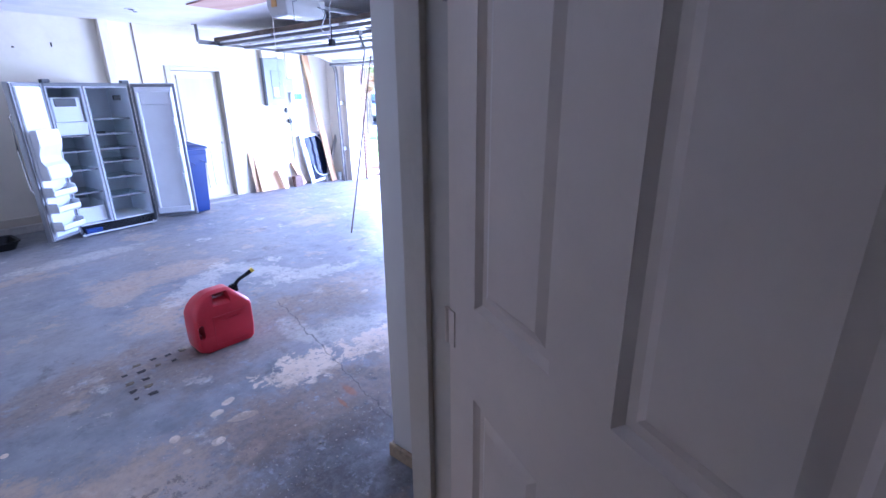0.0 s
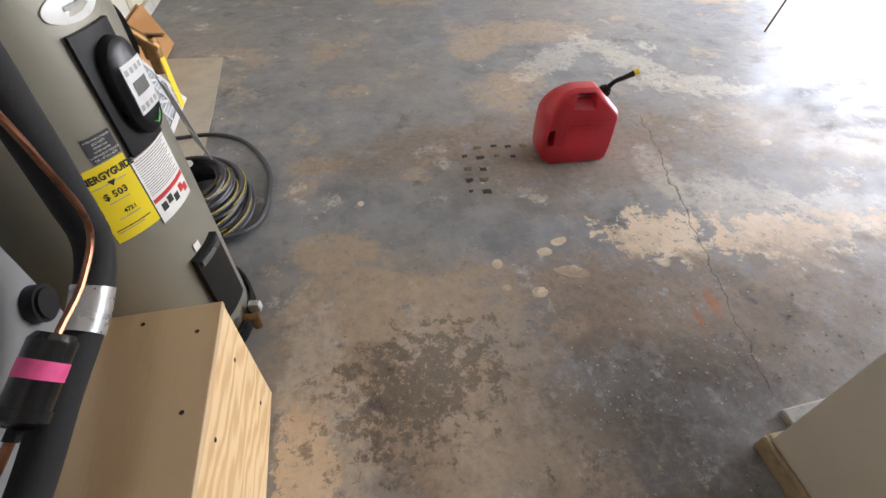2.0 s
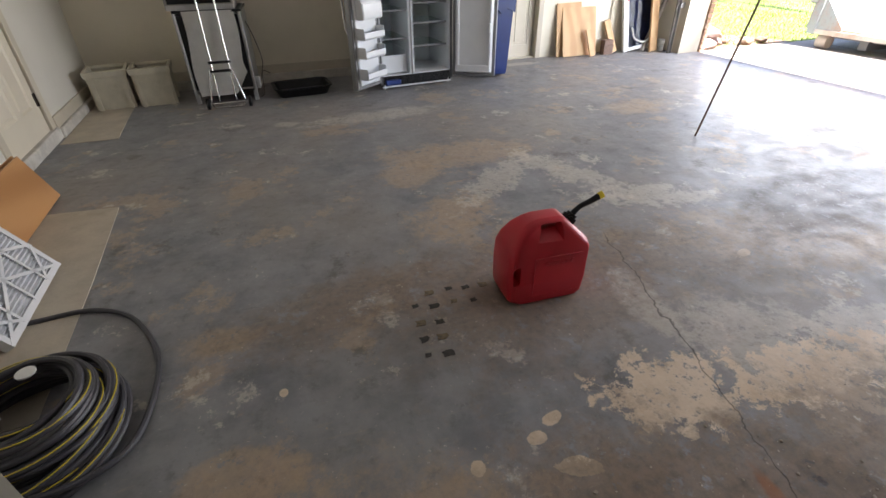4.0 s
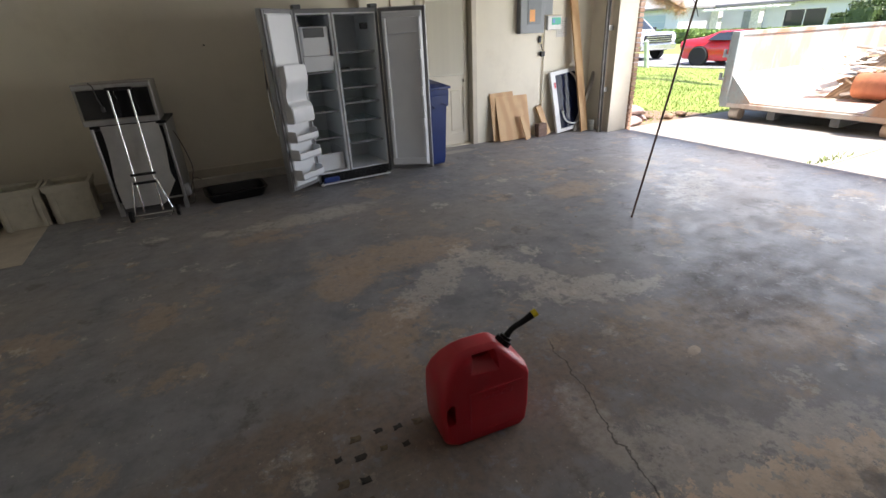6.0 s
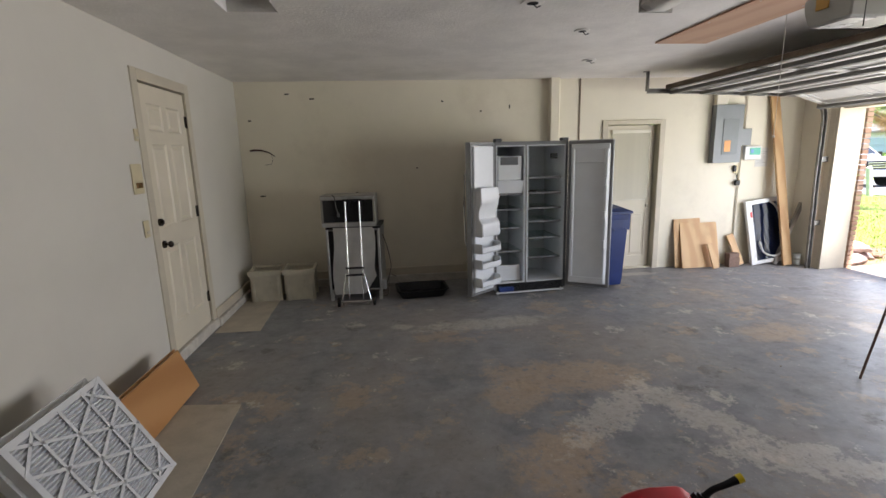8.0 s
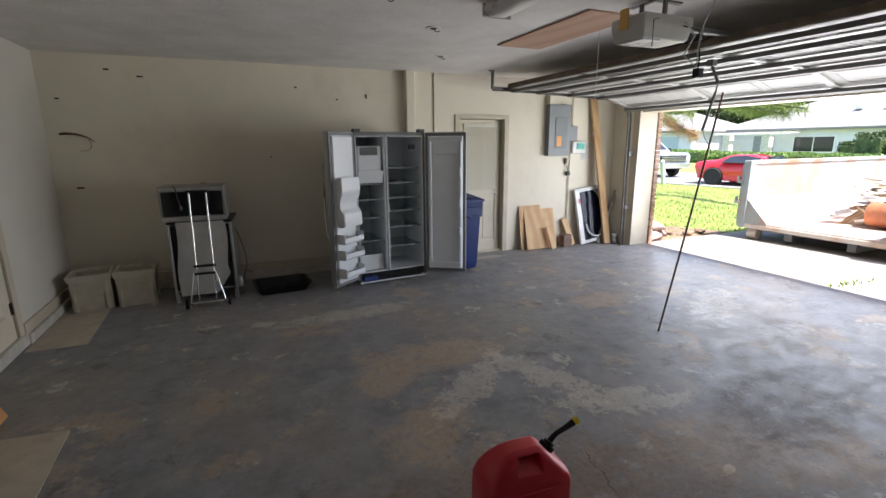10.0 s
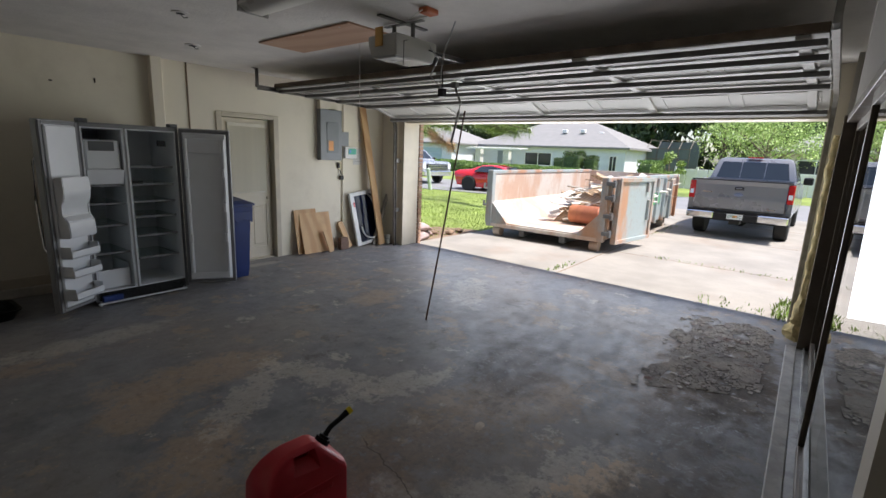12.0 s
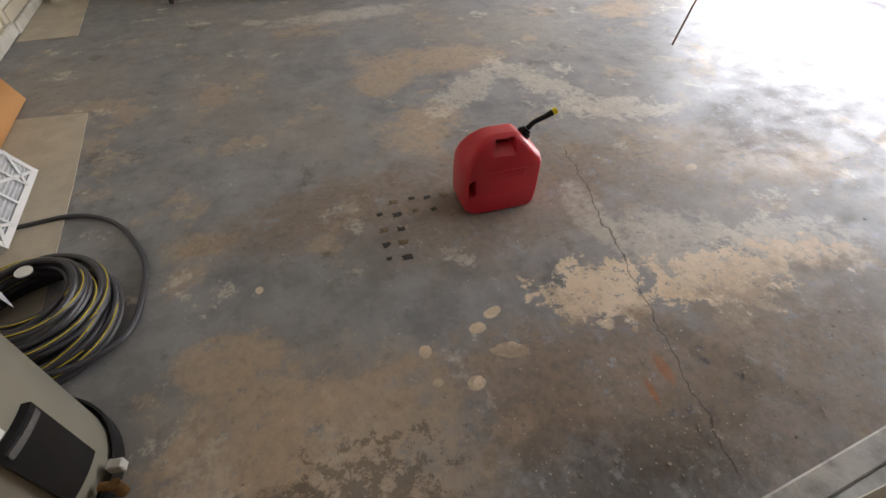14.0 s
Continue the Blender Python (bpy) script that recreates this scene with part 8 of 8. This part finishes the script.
def hip_roof(parent, x0, x1, y0, y1, z, rise, over=0.5, ridge_along="y"):
    b = Build()
    x0, x1, y0, y1 = x0 - over, x1 + over, y0 - over, y1 + over
    if ridge_along == "y":
        h = (x1 - x0) / 2
        r0, r1 = ((x0 + x1) / 2, y0 + h, z + rise), ((x0 + x1) / 2, y1 - h, z + rise)
    else:
        h = (y1 - y0) / 2
        r0, r1 = (x0 + h, (y0 + y1) / 2, z + rise), (x1 - h, (y0 + y1) / 2, z + rise)
    c = [b.bm.verts.new(p) for p in ((x0, y0, z), (x1, y0, z), (x1, y1, z), (x0, y1, z))]
    lo = [b.bm.verts.new((v.co.x, v.co.y, z - 0.18)) for v in c]
    a, d = b.bm.verts.new(r0), b.bm.verts.new(r1)
    if ridge_along == "y":
        fs = ((c[0], c[1], a), (c[1], c[2], d, a), (c[2], c[3], d), (c[3], c[0], a, d))
    else:
        fs = ((c[0], c[1], d, a), (c[1], c[2], d), (c[2], c[3], a, d), (c[3], c[0], a))
    for f in fs:
        b.bm.faces.new(f)
    for i in range(4):
        b.bm.faces.new((lo[i], lo[(i + 1) % 4], c[(i + 1) % 4], c[i]))
    b.bm.faces.new(lo[::-1])
    return part("roof", b, M_shingle, parent, "pale grey shingle hip roof")


def house_window(parent, x, y0, y1, z0, z1):
    b = Build()
    for a in ((y0 - 0.08, y0, z0 - 0.08, z1 + 0.08), (y1, y1 + 0.08, z0 - 0.08, z1 + 0.08), (y0, y1, z0 - 0.08, z0), (y0, y1, z1, z1 + 0.08), ((y0 + y1) / 2 - 0.03, (y0 + y1) / 2 + 0.03, z0, z1)):
        b.box(x - 0.05, x + 0.01, *a)
    w = part("window", b, M_white, parent, "white-framed window")
    b = Build()
    b.box(x - 0.02, x + 0.0, y0, y1, z0, z1)
    part("pane", b, M_carglass, w)


blue = thing("house", "pale blue bungalow with a grey hip roof across the street", "house", pose(46.0, 26.0, -0.1))
b = Build()
b.box(0, 11, -10, 7, 0, 2.75)
part("wall", b, M_stucco_blue, blue, "pale blue stucco wall")
b = Build()
b.box(-4.5, 4, 7, 15, 0, 2.75)
part("garage_wall", b, M_stucco_blue, blue, "pale blue garage wing")
hip_roof(blue, 0, 11, -10, 7, 2.85, 2.7)
hip_roof(blue, -4.5, 4, 7, 15, 2.85, 2.1)
b = Build()
for k in range(4):
    b.box(-4.56, -4.5, 8.4, 13.2, 0.02 + k * 0.56, 0.55 + k * 0.56, 0.01)
part("garage_door", b, paint("grey_blue_door", (0.42, 0.52, 0.57), 0.5, vary=0.04), blue, "closed grey-blue garage door")
for y0, y1, z0, z1 in ((-9.2, -8.6, 0.7, 2.0), (-6.3, -5.7, 1.6, 2.1), (-2.5, 0.5, 0.9, 2.1)):
    house_window(blue, -0.01, y0, y1, z0, z1)
# flat dark slab on the wall, colour put in for the recess's shade
b = Build()
b.box(-0.08, -0.02, 2.2, 4.0, 0.05, 2.2)
part("entry_shade_slab", b, paint("grey_entry", (0.24, 0.27, 0.30), 0.5), blue, "dark slab standing in for the shaded entry recess")
for y in (1.6, 5.2):
    b = Build()
    b.box(-2.2, -1.6, y - 0.35, y + 0.35, 0, 2.4, 0.02)
    part("porch_pillar", b, paint("pale_stone_pillar", (0.56, 0.55, 0.52), 0.9, vary=0.2, scale=6, relief=0.5), blue, "pale stone pillar")
b = Build()
for k in range(12):
    b.box(-2.6, 0.0, 0.0 + k * 0.55, 0.12 + k * 0.55, 2.42, 2.52)
b.box(-2.5, -2.4, -0.3, 6.6, 2.3, 2.44)
part("pergola", b, M_white, blue, "white porch pergola")
b = Build()
for x, y, z in ((2.6, -2.6, 4.62), (2.6, -4.6, 4.62), (3.0, -6.4, 4.4), (3.0, 2.0, 4.85)):
    b.box(x - 0.3, x + 0.1, y - 0.25, y + 0.25, z - 0.35, z + 0.0, 0.04)
part("roof_vent", b, M_white, blue, "white roof vent")
# screened pool cage beside the house
cage = thing("pool_cage", "dark screened pool cage beside the house", "pool cage", pose(52.0, 12.0, -0.1))
b = Build()
for k in range(5):
    b.box(-0.03, 0.03, k * 1.0 - 0.03, k * 1.0 + 0.03, 0, 3.0)
    b.tube([(0, k * 1.0, 3.0), (1.2, k * 1.0, 3.9), (4.0, k * 1.0, 3.9)], 0.035, 5)
for z in (1.0, 2.0, 3.0):
    b.box(-0.02, 0.02, 0, 4, z - 0.03, z + 0.03)
part("frame", b, M_bronze, cage)
b = Build()
M_screen = paint("dark_screen_mesh", (0.10, 0.12, 0.12), 0.8)
b.box(3.9, 4.0, 0, 4, 0, 3.8)
part("screen", b, M_screen, cage, "dark insect screen")
b = Build()
b.box(0.02, 0.03, 0, 4, 0, 3.0)
part("screen", b, M_screen, cage, "dark insect screen")
for hx, hy, lab, mt in ((44.0, 0.5, "cream bungalow with a hip roof behind a white fence", M_stucco_cream), (52.0, 52.0, "cream bungalow behind hedges", M_stucco_cream)):
    hh = thing("house", lab, "house", pose(hx, hy, -0.1))
    b = Build()
    b.box(0, 10, -8, 4, 0, 2.75)
    part("wall", b, mt, hh, "cream stucco wall")
    hip_roof(hh, 0, 10, -8, 4, 2.85, 2.6)
    for y0, y1, z0, z1 in ((-5.4, -3.6, 0.8, 2.1), (0.4, 2.6, 1.3, 2.2)):
        house_window(hh, -0.01, y0, y1, z0, z1)
gable = thing("house", "cream gabled house at the end of the view", "house", pose(36.5, -3.5, -0.1))
b = Build()
b.box(0, 9, -9, 3.2, 0, 2.9)
b.prism([(-9, 2.9), (3.2, 2.9), (-2.9, 5.2)], 0.0, 9.0, "x")
part("wall", b, M_stucco_cream, gable, "cream stucco gable wall")
b = Build()
b.prism([(-9.6, 2.72), (-2.9, 5.35), (3.8, 2.72), (3.8, 2.85), (-2.9, 5.55), (-9.6, 2.85)], -0.5, 9.3, "x")
part("roof", b, M_shingle, gable)
house_window(gable, -0.01, 0.6, 1.9, 1.0, 2.2)
# white fence
fence = thing("fence", "white vinyl fence between the houses", "fence", pose(36.0, 0.0, -0.1))
for k in range(14):
    b = Build()
    b.box(-0.03, 0.03, k * 0.65, k * 0.65 + 0.62, 0.05, 1.35, 0.01)
    part("panel", b, M_white, fence)
for k in range(8):
    b = Build()
    b.box(-0.06, 0.06, k * 1.3 - 0.06, k * 1.3 + 0.06, 0, 1.5, 0.01)
    part("post", b, M_white, fence)


# ---- plants ----
def leaf_cloud(b, rng, c, rad, n, size, squash=0.8):
    """Many small leaf blades scattered through an uneven clump."""
    for _ in range(n):
        d = Vector((rng.gauss(0, 1), rng.gauss(0, 1), rng.gauss(0, 1))).normalized()
        r = rad * (0.45 + 0.55 * rng.random() ** 0.5) * (1 + 0.35 * noise.noise(d * 2.2 + Vector(c)))
        p = Vector(c) + Vector((d.x * r, d.y * r, d.z * r * squash))
        q = Euler((rng.uniform(0, 6.28), rng.uniform(0, 6.28), rng.uniform(0, 6.28))).to_matrix()
        s = size * rng.uniform(0.6, 1.4)
        vs = [b.bm.verts.new(p + q @ Vector(v)) for v in ((-s, 0, 0), (0, -s * 0.45, s * 0.1), (s, 0, 0), (0, s * 0.45, s * 0.1))]
        b.bm.faces.new(vs)


def leaf_mat(name, a, c):
    n = Nodes(name)
    g = n.t.nodes.new("ShaderNodeNewGeometry")
    col = n.mix(g.outputs["Random Per Island"], a, c)
    n.link(col, n.bsdf.inputs["Base Color"])
    n.bsdf.inputs["Roughness"].default_value = 0.55
    n.bsdf.inputs["Transmission Weight"].default_value = 0.0
    return n.mat


M_leaf = leaf_mat("bright_leaf", (0.14, 0.22, 0.04), (0.32, 0.42, 0.12))
M_leaf_light = leaf_mat("light_myrtle_leaf", (0.22, 0.34, 0.07), (0.44, 0.56, 0.18))
M_leaf_dark = leaf_mat("dark_leaf", (0.012, 0.028, 0.008), (0.05, 0.085, 0.022))
M_hedge = leaf_mat("hedge_leaf", (0.08, 0.16, 0.03), (0.20, 0.30, 0.07))
M_hedge_dk = leaf_mat("clipped_shrub_leaf", (0.025, 0.05, 0.012), (0.07, 0.11, 0.03))
M_bark = paint("grey_bark", (0.17, 0.13, 0.10), 0.95, vary=0.3, scale=6, grain=30, relief=0.8)


def hedge(name, label, m, lx, ly, h, n, mat, seed, size=0.07):
    o = thing(name, label, "hedge" if "hedge" in name else "shrub", m)
    rng = random.Random(seed)
    b = Build()
    for _ in range(n):
        f = rng.random()
        x, y, z = rng.uniform(-lx, lx), rng.uniform(-ly, ly), rng.uniform(0.02, h)
        k = rng.choice((0, 1, 2, 2))
        if k == 0:
            x = math.copysign(lx, x) * rng.uniform(0.88, 1.04)
        elif k == 1:
            y = math.copysign(ly, y) * rng.uniform(0.92, 1.03)
        else:
            z = h * rng.uniform(0.90, 1.05)
        z *= 1 + 0.10 * noise.noise(Vector((x, y, seed)) * 1.3)
        q = Euler((rng.uniform(0, 6.28), rng.uniform(0, 6.28), rng.uniform(0, 6.28))).to_matrix()
        s = size * rng.uniform(0.6, 1.5)
        vs = [b.bm.verts.new(Vector((x, y, z)) + q @ Vector(v)) for v in ((-s, 0, 0), (0, -s * 0.5, 0), (s, 0, 0), (0, s * 0.5, 0))]
        b.bm.faces.new(vs)
    part("foliage", b, mat, o)
    # added solid block in the dark leaf colour fills gaps between the blades
    b = Build()
    b.box(-lx * 0.9, lx * 0.9, -ly * 0.95, ly * 0.95, 0, h * 0.9, min(lx, h) * 0.3, seg=2)
    part("filler_block", b, M_hedge_dk, o)
    return o


hedge("hedge", "long clipped green hedge across the street", pose(38.5, 34.0, -0.1, 0, 0, -3), 0.9, 6.0, 1.0, 5200, M_hedge, 1, 0.09)
hedge("hedge", "clipped green hedge in front of the blue house", pose(37.5, 22.0, -0.1, 0, 0, -3), 0.9, 5.2, 0.9, 5000, M_hedge, 2, 0.09)
hedge("shrub", "square clipped dark shrub by the blue house", pose(42.8, 19.4, -0.1), 0.45, 0.5, 1.6, 900, M_hedge_dk, 3)
hedge("shrub", "square clipped dark shrub by the blue house", pose(42.8, 20.9, -0.1), 0.45, 0.5, 1.6, 900, M_hedge_dk, 4)
hedge("shrub", "tall clipped round-topped shrub", pose(39.5, 18.0, -0.1), 0.7, 0.75, 2.2, 1600, M_hedge_dk, 5)
hedge("shrub", "clipped shrub beside the hedge", pose(39.8, 16.6, -0.1), 0.5, 0.5, 1.9, 1000, M_hedge_dk, 6)
hedge("shrub", "loose bright shrub at the house corner", pose(44.5, 13.2, -0.1), 0.9, 0.9, 1.7, 1500, M_hedge, 7)
hedge("shrub", "bushy green shrub by the fence", pose(33.5, 4.9, -0.1), 0.55, 0.55, 1.2, 900, M_hedge, 8)
hedge("shrub", "low mounded shrub on the lawn", pose(40.0, 10.5, -0.1), 1.0, 1.1, 1.0, 1200, M_hedge, 9)
hedge("shrub", "low shrub on the far lawn", pose(36.0, -0.8, -0.1), 0.6, 0.8, 0.6, 600, M_hedge, 10)
hedge("shrub", "tall dark column shrub by the driveway", pose(43.5, 44.0, -0.1), 0.7, 0.7, 2.6, 1200, M_hedge_dk, 11)


def tree(label, m, h, spread, n, mat, seed, leaf=0.10, trunk_r=0.16, clear=0.35, clumps=16):
    o = thing("tree", label, "tree", m)
    rng = random.Random(seed)
    b = Build()
    lean_x, lean_y = rng.uniform(-0.2, 0.2), rng.uniform(-0.2, 0.2)
    top = Vector((lean_x, lean_y, h * 0.75))
    b.tube([(0, 0, 0), (lean_x * 0.3, lean_y * 0.3, h * 0.25), (lean_x * 0.7, lean_y * 0.7, h * 0.5), top], [trunk_r, trunk_r * 0.8, trunk_r * 0.55, trunk_r * 0.2], 10)
    cents = []
    for k in range(clumps):
        a = k * 2.4 + rng.uniform(-0.4, 0.4)
        u = rng.uniform(clear, 1.0)
        rr = spread * rng.uniform(0.35, 1.0) * math.sin(math.pi * min(0.95, 0.25 + 0.7 * (1 - u)))
        c = Vector((math.cos(a) * rr, math.sin(a) * rr, h * u))
        cents.append(c)
        s = Vector((lean_x * u, lean_y * u, h * max(0.2, u * 0.62)))
        mid = (s + c) / 2 + Vector((0, 0, 0.12 * h * 0.3))
        b.tube([s, mid, c], [trunk_r * 0.35, trunk_r * 0.2, trunk_r * 0.06], 6)
    part("trunk", b, M_bark, o, "grey trunk and limbs")
    b = Build()
    for c in cents:
        leaf_cloud(b, rng, c, spread * rng.uniform(0.28, 0.45), n // clumps, leaf, 0.7)
    part("crown", b, mat, o, "crown of small leaves")
    return o


tree("bright green crape myrtle behind the pickup", pose(30.5, 3.5, -0.1), 4.1, 2.9, 9000, M_leaf_light, 1, 0.06, 0.10, 0.58, 20)
tree("leafy bright tree beside the far fence", pose(35.0, 9.2, -0.1), 2.3, 0.9, 2600, M_leaf, 12, 0.08, 0.07, 0.3, 12)
for i, (x, y, h, s) in enumerate(((64, 4, 15, 6), (68, 12, 17, 7), (66, 20, 16, 6), (72, 29, 18, 8), (74, 38, 17, 8), (72, 48, 16, 7), (70, 60, 15, 7), (66, 70, 16, 7), (70, -4, 17, 7), (60, -12, 15, 6))):
    tree("tall dark tree of the far wood", pose(x, y, -0.1), h, s, 5200, M_leaf_dark, 30 + i, 0.42, 0.3, 0.22, 16)
woods = thing("far_woods", "dark unbroken wood on the horizon", "woods", kind="stuff")
b = Build()
rng = random.Random(77)
for k in range(260):
    y = -60 + k * 0.85 + rng.uniform(-1, 1)
    leaf_cloud(b, rng, (86 + rng.uniform(-5, 5), y, rng.uniform(1, 11)), rng.uniform(3.0, 5.0), 60, 0.9, 0.9)
part("foliage", b, M_leaf_dark, woods)
# pine bough over the driveway edge
pine = thing("pine_tree", "long-needled pine with drooping boughs near the driveway", "tree", pose(16.5, 15.5, -0.1))
b = Build()
b.tube([(0, 0, 0), (0.1, 0.1, 3), (0.0, 0.2, 7)], [0.2, 0.16, 0.10], 10)
boughs = [(-1.2, -1.7, 3.05), (-0.6, -2.6, 3.25), (-2.0, -0.6, 3.1), (-0.8, -1.0, 2.75), (-1.8, -2.4, 3.5), (-1.4, -3.9, 3.5), (0.4, -1.2, 3.6), (-2.6, -1.6, 3.6), (-0.3, -5.2, 3.55), (-1.5, -3.5, 3.05), (-1.5, -2.8, 3.3), (-1.5, -4.2, 2.8), (-1.5, -6.8, 3.3), (-1.3, -6.2, 3.45), (-1.6, -7.3, 3.4)]
boughs = [(x, y, z - 0.85) for x, y, z in boughs]
for p in boughs:
    b.tube([(0.05, 0.12, 4.2), (p[0] * 0.5, p[1] * 0.5, p[2] + 0.7), p], [0.06, 0.04, 0.015], 6)
part("trunk", b, M_bark, pine)
M_needle = leaf_mat("pine_needles", (0.12, 0.18, 0.04), (0.28, 0.36, 0.09))
M_needle_b = leaf_mat("dry_pine_needles", (0.30, 0.17, 0.08), (0.48, 0.30, 0.15))
for i, p in enumerate(boughs):
    b = Build()
    rng = random.Random(i)
    for k in range(850):
        t = rng.random() ** 0.6
        s = Vector((p[0] * (0.7 + 0.3 * t), p[1] * (0.7 + 0.3 * t), p[2] + 0.35 * (1 - t)))
        d = Vector((rng.gauss(0, 1), rng.gauss(0, 1), rng.gauss(-0.25, 0.8))).normalized() * rng.uniform(0.25, 0.48)
        w = Vector((rng.uniform(-1, 1), rng.uniform(-1, 1), 0)).normalized() * 0.006
        vs = [b.bm.verts.new(s - w), b.bm.verts.new(s + w), b.bm.verts.new(s + d)]
        b.bm.faces.new(vs)
    part("bough", b, M_needle_b if i in (0, 3, 2, 9, 11) else M_needle, pine)

# ---- bricks of the pier beside the opening ----
bb = Build()
bb.box(-0.045, 0.045, -0.098, 0.098, 0.0, 0.058, 0.004)
brick_me = mesh_of(bb, "brick", M_brick)
bh = Build()
bh.box(-0.045, 0.045, -0.045, 0.045, 0.0, 0.058, 0.004)
half_me = mesh_of(bh, "brick", M_brick)
for row in range(33):
    z = -0.025 + row * 0.068
    for side, edge in ((1, OY1 - 0.045), (-1, OY0 + 0.045)):
        if row % 2 == 0:
            share("brick", brick_me, facade, pose(8.07, edge + side * 0.098, z))
            share("brick", brick_me, facade, pose(8.07, edge + side * 0.305, z))
        else:
            share("brick", half_me, facade, pose(8.07, edge + side * 0.045, z))
            share("brick", brick_me, facade, pose(8.07, edge + side * 0.20, z))
            share("brick", half_me, facade, pose(8.07, edge + side * 0.355, z))
